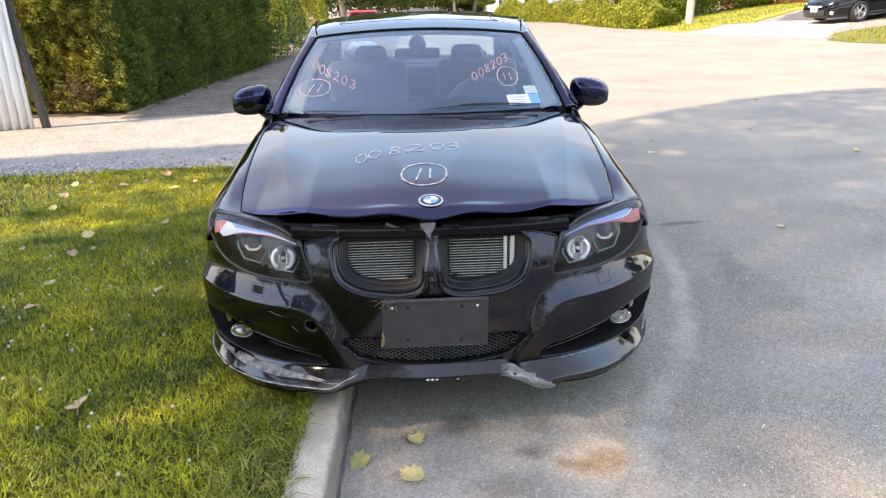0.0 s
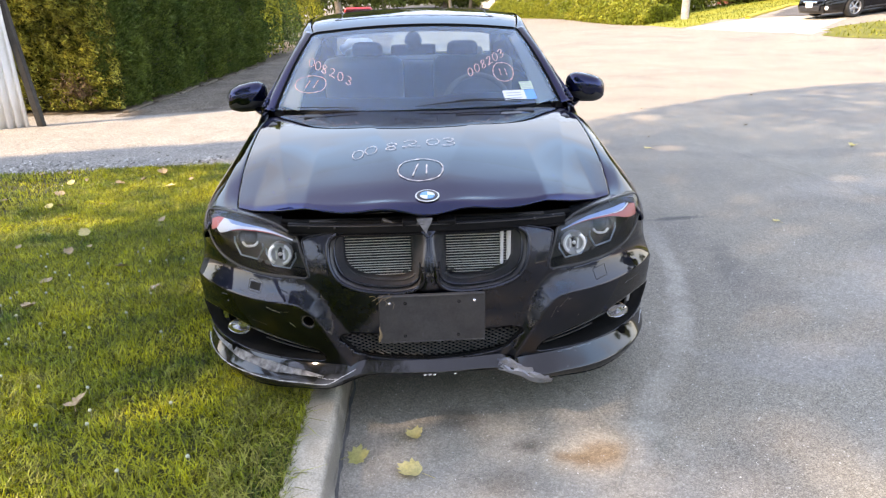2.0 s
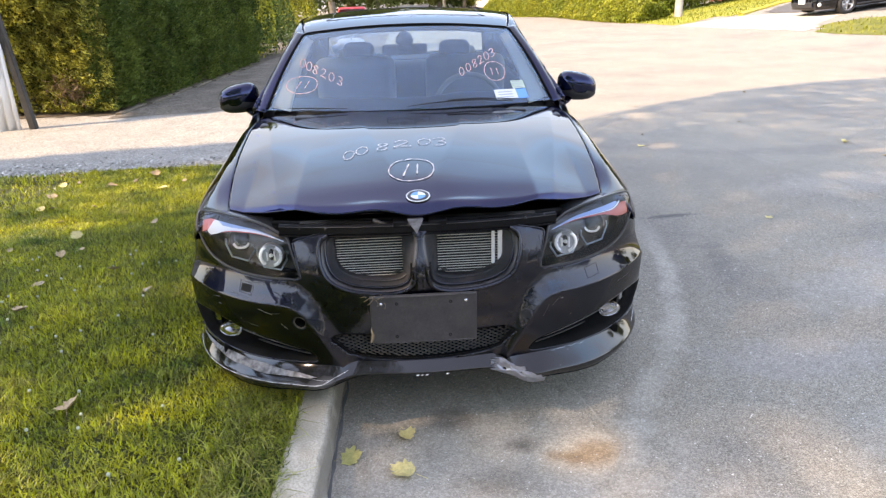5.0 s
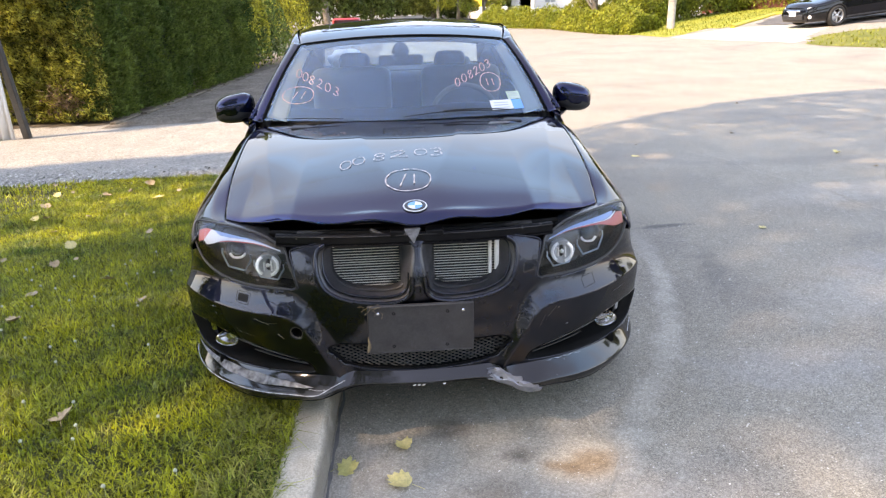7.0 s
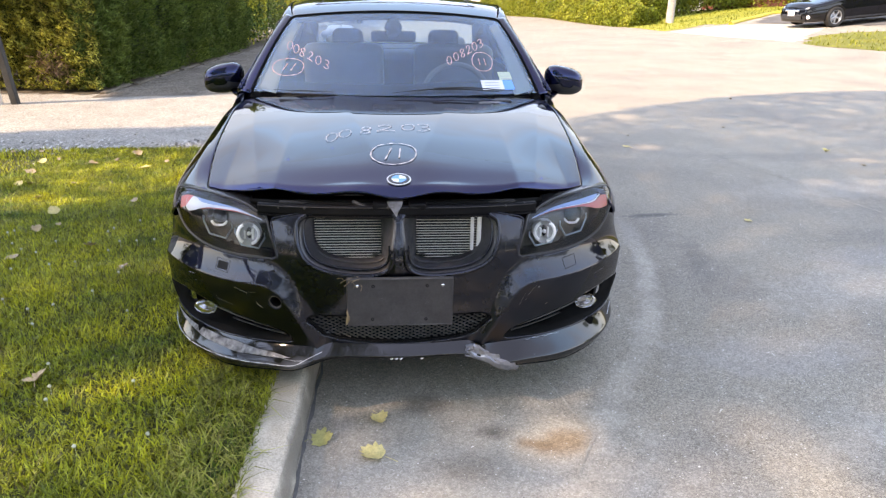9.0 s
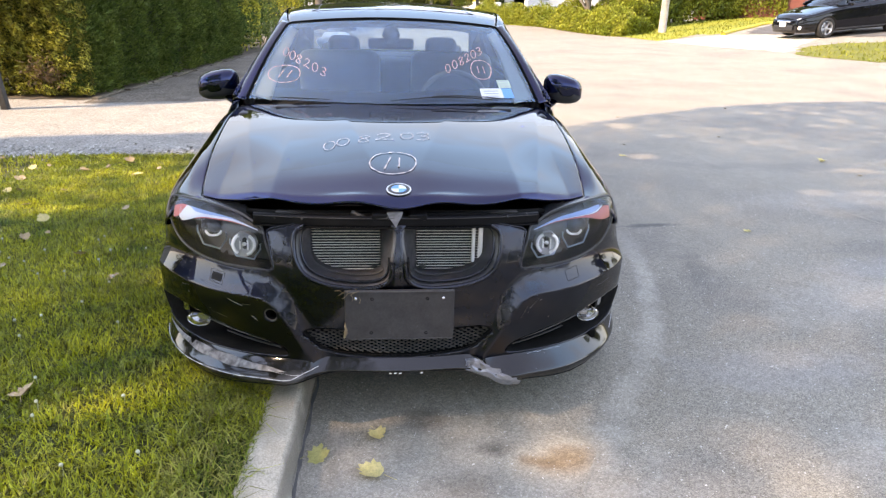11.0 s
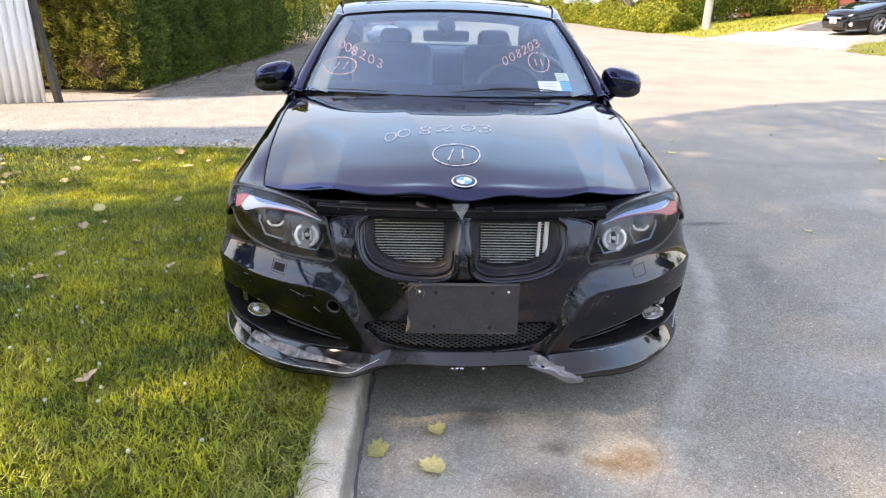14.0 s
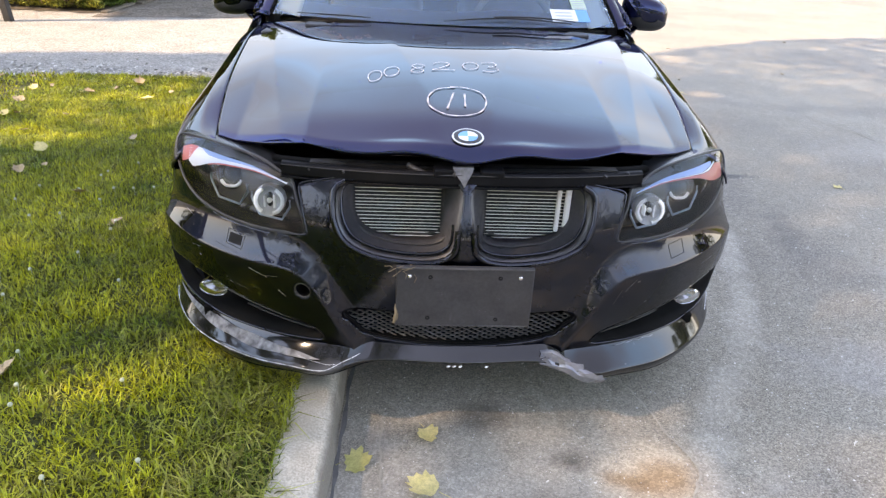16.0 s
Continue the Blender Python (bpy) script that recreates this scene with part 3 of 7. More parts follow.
M["side_glass"] = glass("side_glass", (0.55, 0.62, 0.6), 1.5)
M["lens"] = glass("lamp_lens", (0.95, 0.965, 0.97), 1.33, 0.01)
M["red"] = material("red_film", (0.34, 0.026, 0.03), None, rough=0.35, coat=0.15)
M["film_white"] = material("pale_film", (0.36, 0.41, 0.48), None, rough=0.3, coat=0.4)
M["film_blue"] = material("light_blue_film", (0.08, 0.20, 0.40), None, rough=0.35, coat=0.15)
M["print_grey"] = material("faint_sticker_print", (0.40, 0.43, 0.46), None, rough=0.6)
M["tape"] = material("crumpled_silver_tape", (0.17, 0.185, 0.22), (0.30, 0.32, 0.36), 30.0, 0.25, metal=0.45, bump=0.6, bump_scale=60)


# ---- ground ----
def road_z(x, y):
    """Height of the ground sheet: a crowned road by the gutter, a side street that climbs to the far right."""
    x, y = np.asarray(x, float), np.asarray(y, float)
    crown = 0.11 * sstep(-0.32, 2.6, x) * (1 - 0.8 * sstep(2.5, 5.0, y))
    left = 0.0 * x
    far = 0.085 * np.clip(x - 9.0, 0, 18) * sstep(8, 20, y)
    far += 0.05 * sstep(10, 22, y)
    return crown + left + far


def lawn_z(x, y):
    x, y = np.asarray(x, float), np.asarray(y, float)
    return 0.108 + 0.02 * sstep(-0.5, -1.2, x) - 0.11 * sstep(0.9, 4.1, y) + 0.008 * np.sin(2.1 * x + 1.3 * y) + 0.006 * np.sin(4.7 * y - 2.2 * x)


def spaced(lo, hi, near, fine_step, growth=1.16):
    """Grid lines: fine near a stretch, wider and wider away from it."""
    a, b = near
    mid = list(np.arange(a, b + 1e-6, fine_step))
    s, up, x = fine_step, [], mid[-1]
    while x < hi:
        s *= growth
        x = min(x + s, hi)
        up.append(x)
    s, down, x = fine_step, [], mid[0]
    while x > lo:
        s *= growth
        x = max(x - s, lo)
        down.append(x)
    return np.array(down[::-1] + mid + up)


gx, gy = spaced(-900, 900, (-1.2, 4.0), 0.12), spaced(-600, 2500, (-1.5, 6.0), 0.14)
ground = surf("ground", sheet(gx, gy, lambda u, v: (u, v, road_z(u, v))), M["asphalt"])
tagged(ground, "old pale grey asphalt road with worn stone chips", "road", kind="structure")


def flat_area(name, outline, zf, mat, step=0.25, lift=0.006):
    poly = np.array(outline, float)
    us = np.arange(poly[:, 0].min(), poly[:, 0].max() + step, step)
    vs = np.arange(poly[:, 1].min(), poly[:, 1].max() + step, step)
    return surf(name, sheet(us, vs, lambda u, v: (u, v, zf(u, v) + lift), keep=poly), mat)


drive = flat_area("driveway", [(-30, 4.0), (-0.9, 4.0), (-0.4, 4.6), (-0.7, 9), (-0.9, 26), (-4.6, 26), (-4.6, 8.3), (-30, 8.3)], road_z, M["gravel"], 0.3)
tagged(drive, "pale gravel driveway between lawn and hedge", "driveway", kind="structure")
# the outline of this darker area imitates a shadow edge on the gravel
lane = flat_area("lane", [(-4.2, 7.5), (-2.6, 7.9), (-0.75, 8.6), (-0.9, 25.9), (-4.58, 25.9)], road_z, M["lane"], 0.3, .011)
tagged(lane, "gravel lane along the hedge with its shade painted in", "driveway", kind="structure")

LAWN = [(-9.0, -9.0), (-0.462, -9.0), (-0.462, 3.2), (-0.62, 3.9), (-1.5, 4.22), (-2.6, 4.36), (-3.4, 4.2), (-4.2, 4.25), (-9.0, 3.6)]
lawn = flat_area("lawn", LAWN, lawn_z, M["soil"], 0.12, 0.0)
tagged(lawn, "uneven mown lawn soil by the kerb", "lawn", kind="structure")

# kerb: concrete lengths end to end, with worn arrises, each a piece of its own
kerb = thing("kerb", "weathered pale concrete kerb between lawn and road", "kerb", (-0.4, 0, 0), kind="structure")


def kerb_piece(y0, y1, seed):
    rng = np.random.RandomState(seed)
    prof = [(-0.468, -0.15), (-0.462, 0.100), (-0.455, 0.108), (-0.40, 0.112), (-0.352, 0.109), (-0.338, 0.100), (-0.332, 0.085), (-0.324, 0.02), (-0.318, -0.05), (-0.318, -0.15)]
    ys = np.linspace(y0 + 0.003, y1 - 0.003, 26)
    verts, faces = [], []
    n = len(prof)
    for y in ys:
        drop = 0.09 * float(sstep(2.6, 4.0, y))
        for k, (x, z) in enumerate(prof):
            w = 0.004 if 3 <= k <= 7 else 0.001
            verts.append((x + rng.randn() * w + 0.4, y, (z - drop if z > 0 else z) + rng.randn() * w * 0.6))
    for i in range(len(ys) - 1):
        for k in range(n - 1):
            faces.append([i * n + k, i * n + k + 1, (i + 1) * n + k + 1, (i + 1) * n + k])
    faces.append(list(range(n))[::-1])
    faces.append(list(range((len(ys) - 1) * n, len(ys) * n)))
    return verts, faces


for i, (a, b) in enumerate(((-9.0, -7.5), (-7.5, -4.5), (-4.5, -1.6), (-1.6, 1.4), (1.4, 4.0))):
    link("kerb_stone", mesh_of("kerb_stone", *kerb_piece(a, b, i), smooth=False), M["concrete"], kerb)


bed = flat_area("hedge_bed", [(-7.2 + .17 * k, 7.80 + .05 * math.sin(k * 1.9) + .07 * math.sin(k * 4.3)) for k in range(18)] + [(-4.14 + .066 * k + .07 * math.sin(k * 2.3), 8.0 + k * .98) for k in range(11)] + [(-4.6, 17.8), (-7.2, 17.8)], road_z, M["bed"], .12, .016)
tagged(bed, "bare dark soil under the hedge", "soil", kind="structure")
# low edging stones between the hedge and the lane
edging = thing("lane_edging", "low weathered stone edging along the hedge", "kerb", kind="structure")
for i in range(9):
    part("edging_stone", box(-4.17 + .066 * i + .02 * math.sin(i * 2.1), 8.3 + i * .98, .0, .10, .95, .08, .02), M["edging"], edging)


# grass blades
def grass_patch(name, n, region, zf, length, width, mat, seed, keep=None, lean=0.55, avoid=None):
    rng = np.random.RandomState(seed)
    x0, x1, y0, y1 = region
    x, y = rng.uniform(x0, x1, n), rng.uniform(y0, y1, n)
    ok = np.ones(n, bool)
    if keep is not None:
        ok &= inside(np.array(keep, float), x, y)
    if avoid is not None:
        ok &= ~avoid(x, y)
    x, y = x[ok], y[ok]
    n = len(x)
    clump = 0.35 + 0.8 * np.array([noise.noise((a * 3.1, b * 3.1, 1.7)) * 0.5 + 0.5 for a, b in zip(x, y)]) + 0.6 * np.array([max(0, noise.noise((a * 13, b * 13, 4.2))) for a, b in zip(x, y)])
    le = length * rng.uniform(0.45, 1.25, n) * clump
    ang = rng.uniform(0, 2 * np.pi, n)
    dirx, diry = np.cos(ang), np.sin(ang)
    side = np.stack([-diry, dirx, 0 * x], -1) * (width * rng.uniform(0.6, 1.2, n))[:, None]
    bend = rng.uniform(0.2, 1.25, n) * lean * 1.9
    base = np.stack([x, y, zf(x, y) - 0.004], -1)
    levels = []
    for t, w in ((0, 1.0), (0.5, 0.8), (1.0, 0.0)):
        out = bend * t ** 1.6
        p = base + np.stack([dirx * out * le, diry * out * le, le * t * np.sqrt(np.clip(1 - (0.55 * out) ** 2, 0.15, 1))], -1)
        levels.append((p, w))
    v = np.stack([levels[0][0] - side / 2, levels[0][0] + side / 2, levels[1][0] + side * 0.4, levels[1][0] - side * 0.4, levels[2][0]], 1)
    b = np.arange(n)[:, None] * 5
    f4 = np.concatenate([b, b + 1, b + 2, b + 3], 1)
    f3 = np.concatenate([b + 3, b + 2, b + 4], 1)
    tri = np.concatenate([f4[:, [0, 1, 2]], f4[:, [0, 2, 3]], f3])
    return link(name, fast_mesh(name, v.reshape(-1, 3), tri, True), mat)


under_car = lambda x, y: (np.abs(x) < 0.8) & (y > 0.75)
g1 = grass_patch("grass", 230000, (-3.0, -0.44, -0.9, 4.3), lawn_z, 0.047, 0.0052, M["blade"], 3, [(-3.0, -0.9), (-0.425, -0.9), (-0.43, 3.3), (-0.62, 3.9), (-1.5, 4.26), (-2.6, 4.4), (-3.0, 4.3)], avoid=under_car)
tagged(g1, "long uneven green grass with yellowed blades by the kerb", "grass", kind="stuff")
g2 = grass_patch("grass", 90000, (-9.0, -3.0, -0.6, 4.4), lawn_z, 0.055, 0.0085, M["blade"], 4, [(-9.0, -0.6), (-3.0, -0.6), (-3.0, 4.32), (-3.4, 4.24), (-4.2, 4.3), (-9.0, 3.6)])
g4 = grass_patch("grass", 3000, (-0.70, -0.445, -0.9, 0.75), lawn_z, 0.072, 0.0055, M["dry_blade"], 8, lean=0.9)
tagged(g4, "long dry grass that hangs over the kerb", "grass", kind="stuff")
g5 = grass_patch("grass", 42000, (-3.0, -0.44, -0.9, 4.2), lawn_z, 0.036, 0.0085, M["blade_bright"], 9, LAWN, avoid=under_car, lean=0.8)
tagged(g5, "bright short broad blades in the lawn", "grass", kind="stuff")
tagged(g2, "green lawn grass", "grass", kind="stuff")


g3 = grass_patch("grass", 150000, (-9.0, -0.5, -9.0, -0.6), lawn_z, 0.06, 0.017, M["blade"], 6, [(-9.0, -9.0), (-0.45, -9.0), (-0.45, -0.9), (-3.0, -0.9), (-3.0, -0.6), (-9.0, -0.6)])
tagged(g3, "green lawn grass", "grass", kind="stuff")


# ---- hedge ----
def sprigs(n, place, normal, size, rng, droop=0.2):
    """Small pointed sprays that stand off a surface."""
    a = normal + rng.randn(n, 3) * 0.6 + np.array([0, 0, 0.75 - droop])
    a /= np.linalg.norm(a, axis=1)[:, None]
    b = np.cross(a, rng.randn(n, 3))
    b /= np.linalg.norm(b, axis=1)[:, None]
    s = size * rng.uniform(0.6, 1.4, n)[:, None]
    return cards(place, a * s, b * s * 0.34, [(-0.4, 0), (0.05, -0.5), (1.0, 0), (0.15, 0.5)])


def bumpy(p, amp, sc):
    return np.array([noise.noise((q[0] * sc, q[1] * sc, q[2] * sc)) for q in p]) * amp


HX, HY0, HY1, HW, HH = -4.24, 7.95, 15.4, 2.9, 3.4
hedge = thing("hedge", "tall clipped green conifer hedge with yellowed sunlit tips", "hedge", (HX - HW / 2, 13, 0))
hedge.matrix_basis = Matrix.Translation((HX, HY0, 0)) @ Matrix.Rotation(radians(-4), 4, 'Z') @ Matrix.Translation((-HX, -HY0, 0))
# dark filler box, so gaps between sprigs look shaded
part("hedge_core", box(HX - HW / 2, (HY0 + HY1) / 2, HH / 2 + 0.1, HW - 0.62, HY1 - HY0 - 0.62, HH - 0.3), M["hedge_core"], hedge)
rng = np.random.RandomState(5)


def hedge_face(n, face, size):
    if face == "front":
        p = np.stack([rng.uniform(HX - HW, HX, n), np.full(n, HY0), rng.uniform(0.05, HH, n)], -1)
        nn = np.tile([0, -1.0, 0], (n, 1))
    elif face == "side":
        p = np.stack([np.full(n, HX), HY0 + (HY1 - HY0) * rng.uniform(0, 1, n) ** 1.25, rng.uniform(0.05, HH, n)], -1)
        nn = np.tile([1.0, 0, 0], (n, 1))
    else:
        p = np.stack([rng.uniform(HX - HW, HX, n), rng.uniform(HY0, HY1, n), np.full(n, HH)], -1)
        nn = np.tile([0, 0, 1.0], (n, 1))
    off = (0.16 * np.abs(np.sin(np.pi * (p[:, 1] - HY0) / 1.15)) - 0.10 if face == "side" else 0.0) + bumpy(p, 0.13, 1.6) + bumpy(p, 0.16, 6.0) + bumpy(p, 0.07, 15.0) + rng.uniform(-0.16, 0.05, n) - (0.0 if face == "front" else .16) * np.clip(.5 - p[:, 2], 0, 1)
    p = p + nn * off[:, None]
    return sprigs(n, p, nn, size, rng)


# front gets the sunlit sprig colour, side and top the darker one
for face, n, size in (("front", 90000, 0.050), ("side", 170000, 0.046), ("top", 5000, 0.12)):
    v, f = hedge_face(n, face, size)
    ob = link("foliage", fast_mesh("hedge_foliage", v, f), M["thuja_lit_front" if face == "front" else "thuja"], hedge)

n = 480
p = np.stack([HX - .60 + rng.randn(n) * .12, np.full(n, HY0) + rng.uniform(-.14, .02, n), np.abs(.30 + rng.randn(n) * .11) + .04], -1)
v, f = sprigs(n, p, np.tile([0, -1.0, 0], (n, 1)), .05, rng)
link("dead_foliage", fast_mesh("dead_foliage", v, f), M["twig"], hedge, "brown bare twigs low in the hedge")


# ---- the black sedan ----
car = thing("sedan_car", "black four-door sedan with front damage, no grille inserts and marker-pen writing", "car", (0.008, 0, 0))
car.rotation_euler = (0, 0, radians(.8))

# plan line of the nose, from the middle to the wheel arch
_px = np.array([0, .08, .16, .24, .32, .40, .48, .56, .64, .71, .77, .82, .856, .878, .888, .892])
_py = np.array([.088, .09, .097, .108, .125, .150, .184, .228, .284, .347, .415, .485, .555, .63, .70, .76])
_px = _px + .017 * sstep(.58, .84, _px)
_arc = np.r_[0, np.cumsum(np.hypot(np.diff(_px), np.diff(_py)))]
_arc /= _arc[-1]
plan_x, plan_y = spline(_arc, _px), spline(_arc, _py)
_fa = np.linspace(0, 1, 600)
_fx, _fy = plan_x(_fa), plan_y(_fa)


def nose_a(x):
    x = np.asarray(x, float)
    return np.sign(x) * np.interp(np.abs(x), _fx, _fa)


def nose_poly(pts, n=6, smooth=True):
    p = rounded(pts, n) if smooth else np.array(pts, float)
    return np.stack([nose_a(p[:, 0]), p[:, 1]], -1)


def nose(a, z, d):
    """The place at plan parameter a and height z, d metres inside the nose line."""
    s, aa = np.sign(a), np.abs(a)
    x, y = plan_x(aa), plan_y(aa)
    h = 1e-3
    tx, ty = plan_x(np.clip(aa + h, 0, 1)) - plan_x(np.clip(aa - h, 0, 1)), plan_y(np.clip(aa + h, 0, 1)) - plan_y(np.clip(aa - h, 0, 1))
    ln = np.hypot(tx, ty)
    nx, ny = ty / ln, -tx / ln
    return s * (x - nx * d), y - ny * d, z + 0 * a


CREASE = np.array([(.93, .535), (.70, .532), (.55, .535), (.47, .538), (.42, .532), (.385, .512), (.355, .475), (.325, .42), (.295, .36), (.27, .31), (.255, .27)])


def flank(x, z):
    """1 on the proud flank below the crease, 0 above and inside it."""
    x = np.abs(x)
    best, side = np.full(np.shape(x), 9.0), np.zeros(np.shape(x))
    for (a, b), (c, d) in zip(CREASE[:-1], CREASE[1:]):
        ex, ey = c - a, d - b
        t = np.clip(((x - a) * ex + (z - b) * ey) / (ex * ex + ey * ey), 0, 1)
        dx, dz = x - a - t * ex, z - b - t * ey
        dist = np.hypot(dx, dz)
        m = dist < best
        best = np.where(m, dist, best)
        side = np.where(m, np.sign(ex * dz - ey * dx), side)
    width = np.interp(x, [.25, .34, .42, .6, .9], [.024, .028, .040, .046, .04])
    return np.clip((side * best / width + 1) / 2, 0, 1) ** 1.6


rec = spline([.12, .20, .25, .30, .36, .42, .50, .56, .60, .64, .68, .72, .76], [.05, .035, .024, .016, .006, .0, .0, .004, .010, .02, .035, .052, .075])


def bumper_d(a, z):
    x = plan_x(np.abs(a))
    d = rec(z) - 0.034 * flank(x, z) * sstep(1.0, 0.80, np.abs(a))
    d = d - 0.012 * np.exp(-((np.abs(x) - 0.01) / 0.02) ** 2) * sstep(.50, .58, z)
    return d


def bumper_f(a, z):
    return nose(a, z, bumper_d(a, z))


def on_bumper(x, z, d=0.0):
    a = nose_a(x)
    p = nose(a, np.asarray(z, float), bumper_d(a, np.asarray(z, float)) + d)
    return np.stack(p, -1)


def outward(pts):
    """Outlines follow the full width of the wings."""
    return [(x + math.copysign(.017 * float(sstep(.58, .84, abs(x))), x), z) for x, z in pts]


def mir(pts):
    return [(-x, z) for x, z in pts][::-1]


KID = [(.021, .735), (.020, .635), (.026, .583), (.052, .556), (.105, .545), (.175, .546), (.245, .556), (.304, .583), (.335, .630), (.346, .685), (.340, .714), (.316, .731), (.18, .742)]
MESH = [(-.305, .388), (-.15, .395), (0, .397), (.15, .395), (.305, .388), (.285, .345), (.245, .305), (.15, .290), (0, .284), (-.15, .290), (-.245, .305), (-.285, .345)]
DUCT = outward([(.365, .292), (.395, .330), (.50, .352), (.60, .366), (.67, .382), (.735, .392), (.80, .388), (.845, .365), (.835, .30), (.79, .262), (.68, .255), (.55, .266), (.44, .279)])
TOW = [(-.405 + .021 * math.cos(w), .443 + .021 * math.sin(w)) for w in np.linspace(0, 2 * math.pi, 13)[:-1]]
TOP = outward([(.350, .732), (.395, .721), (.443, .704), (.430, .66), (.411, .60), (.412, .585), (.47, .575), (.56, .570), (.65, .572), (.72, .585), (.768, .608), (.80, .640), (.835, .645), (.8919, .60)])
outline = [(-.9089, .235)] + [(x, .235) for x in np.linspace(-.85, .85, 30)] + [(.9089, .235)] + TOP[::-1] + [(.2, .742), (0, .744), (-.2, .742)] + [(-x, z) for x, z in TOP]
arch = lambda cy, cz, r: np.array([(cy + r * math.cos(w), cz + r * math.sin(w)) for w in np.linspace(0, 2 * math.pi, 40)[:-1]])
bumper = surf("bumper", sheet(np.linspace(-1, 1, 420), np.linspace(.225, .76, 108), bumper_f,
              holes=[nose_poly(KID), nose_poly(mir(KID)), nose_poly(MESH), nose_poly(DUCT), nose_poly(mir(DUCT)), nose_poly(TOW)] + [np.array([(s_ * float(np.interp(y, _fy, _fa)), z) for y, z in [(.84 + .352 * math.cos(w), .385 + .352 * math.sin(w)) for w in np.linspace(1.2, 2 * math.pi - 1.2, 40)]] + [(s_ * 1.02, .06), (s_ * 1.02, .71)]) for s_ in (1, -1)],
              keep=nose_poly(outline, smooth=False)), M["paint_bumper"], car, "scuffed gloss black front bumper", solid=0.004)

# folded edge of the bumper skin along the bonnet gap and the lamps
for s in (1, -1):
    fold = rounded(TOP[:11], 4, closed=False)
    surf("bumper_edge", tube(on_bumper(fold[:, 0] * s, fold[:, 1], .0015), .0034, 6), M["paint_bumper"], car)


# kidney openings: a raised rim, a funnel of dusty plastic and the bare radiator behind
def funnel(poly, depth, target, n=5):
    """Walls from an opening back to a smaller outline."""
    p = rounded(poly, 5)
    front = on_bumper(p[:, 0], p[:, 1], 0.004)
    cx, cz, sx, sz = target
    verts, faces, m = [], [], len(p)
    mx, mz = p[:, 0].mean(), p[:, 1].mean()
    hx, hz = np.abs(p[:, 0] - mx).max(), np.abs(p[:, 1] - mz).max()
    back = np.stack([cx + np.clip((p[:, 0] - mx) / hx * 1.25, -1, 1) * sx, np.full(m, depth), cz + np.clip((p[:, 1] - mz) / hz * 1.25, -1, 1) * sz], -1)
    for i in range(n + 1):
        t = i / n
        verts += (front * (1 - t) + back * t).tolist()
    for i in range(n):
        for k in range(m):
            faces.append([i * m + k, i * m + (k + 1) % m, (i + 1) * m + (k + 1) % m, (i + 1) * m + k])
    return verts, faces


for s in (1, -1):
    kid = KID if s > 0 else mir(KID)
    surf("grille_duct", funnel(kid, 0.213, (s * 0.172, .640, .112, .078)), M["duct"], car, "empty kidney grille duct", solid=0.003)
    low = rounded([q for q in KID if q[1] < .735], 6, closed=False)
    rim = on_bumper(low[:, 0] * s, low[:, 1], -0.004)
    surf("grille_rim", tube(rim, 0.0085, 8), M["paint_bumper"], car, "gloss black grille surround")
    inner = on_bumper((low[:, 0] - .175) * 0.93 * s + .175 * s, (low[:, 1] - .66) * 0.9 + .66, 0.026)
    surf("grille_inner_rim", tube(inner, 0.0045, 8), M["paint_bumper"], car)
    for shrink, deep, r in ((.87, .075, .0035), (.80, .125, .0028)):
        step = on_bumper((low[:, 0] - .175) * shrink * s + .175 * s, (low[:, 1] - .66) * (shrink - .04) + .655, deep)
        surf("grille_step", tube(step, r, 6), M["plastic"], car)

radiator = part("radiator", box(0, .240, .63, .80, .03, .26), M["fin_dark"], car, "bare radiator core with pale fins")
for i in range(17):
    z = .562 + i * 0.0096
    part("radiator_fin", box(0.0, .221 + .002 * math.sin(i), z, .66, .0024, .0014), M["fin"], radiator)
for x, w in ((.252, .012), (.276, .016)):
    part("radiator_tank", box(x, .214, .655, w, .012, .135, .004), M["fin"], radiator)
# plain near-black boxes added as the darkness behind the openings
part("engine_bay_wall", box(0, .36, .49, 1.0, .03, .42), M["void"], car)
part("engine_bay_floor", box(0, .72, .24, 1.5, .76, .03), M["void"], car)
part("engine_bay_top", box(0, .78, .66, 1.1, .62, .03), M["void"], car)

# slot under the raised bonnet edge: cross beam, cover panels, latch and hoses
beam = [(x, .155 + .42 * x * x, .748 - .05 * abs(x) ** 1.5) for x in np.linspace(-.475, .475, 44)]
prof_yz = [(.012, .020), (-.002, .020), (-.010, .014), (-.012, -.006), (-.008, -.018), (.004, -.024)]
lv = [(p[0], p[1] + a, p[2] + b) for p in beam for a, b in prof_yz]
lf = [[i * 6 + k, i * 6 + k + 1, (i + 1) * 6 + k + 1, (i + 1) * 6 + k] for i in range(len(beam) - 1) for k in range(5)]
link("lock_carrier", mesh_of("lock_carrier", lv, lf, smooth=False), M["beam"], car, "dusty black cross beam under the bonnet edge", .003)
surf("beam_edge", tube([(p[0], p[1] - .011, p[2] + .016) for p in beam], 0.0014, 5), M["plastic"], car)
beam2 = [(x, .20 + .40 * x * x, .760 - .05 * abs(x) ** 1.5) for x in np.linspace(-.50, .50, 40)]
surf("cover_panel", tube(beam2, 0.016, 10, squash=0.6), M["void"], car)
surf("beam_lip", tube([(p[0], p[1] - .012, p[2] - .016) for p in beam], 0.003, 6), M["beam"], car)
bm = bmesh.new()
lv = [bm.verts.new(p) for p in ((-.038, .150, .782), (.014, .151, .783), (.010, .146, .768), (.0, .137, .754), (-.008, .132, .736), (-.018, .136, .752), (-.030, .146, .766))]
bm.faces.new(lv)
ext = bmesh.ops.extrude_face_region(bm, geom=list(bm.faces))
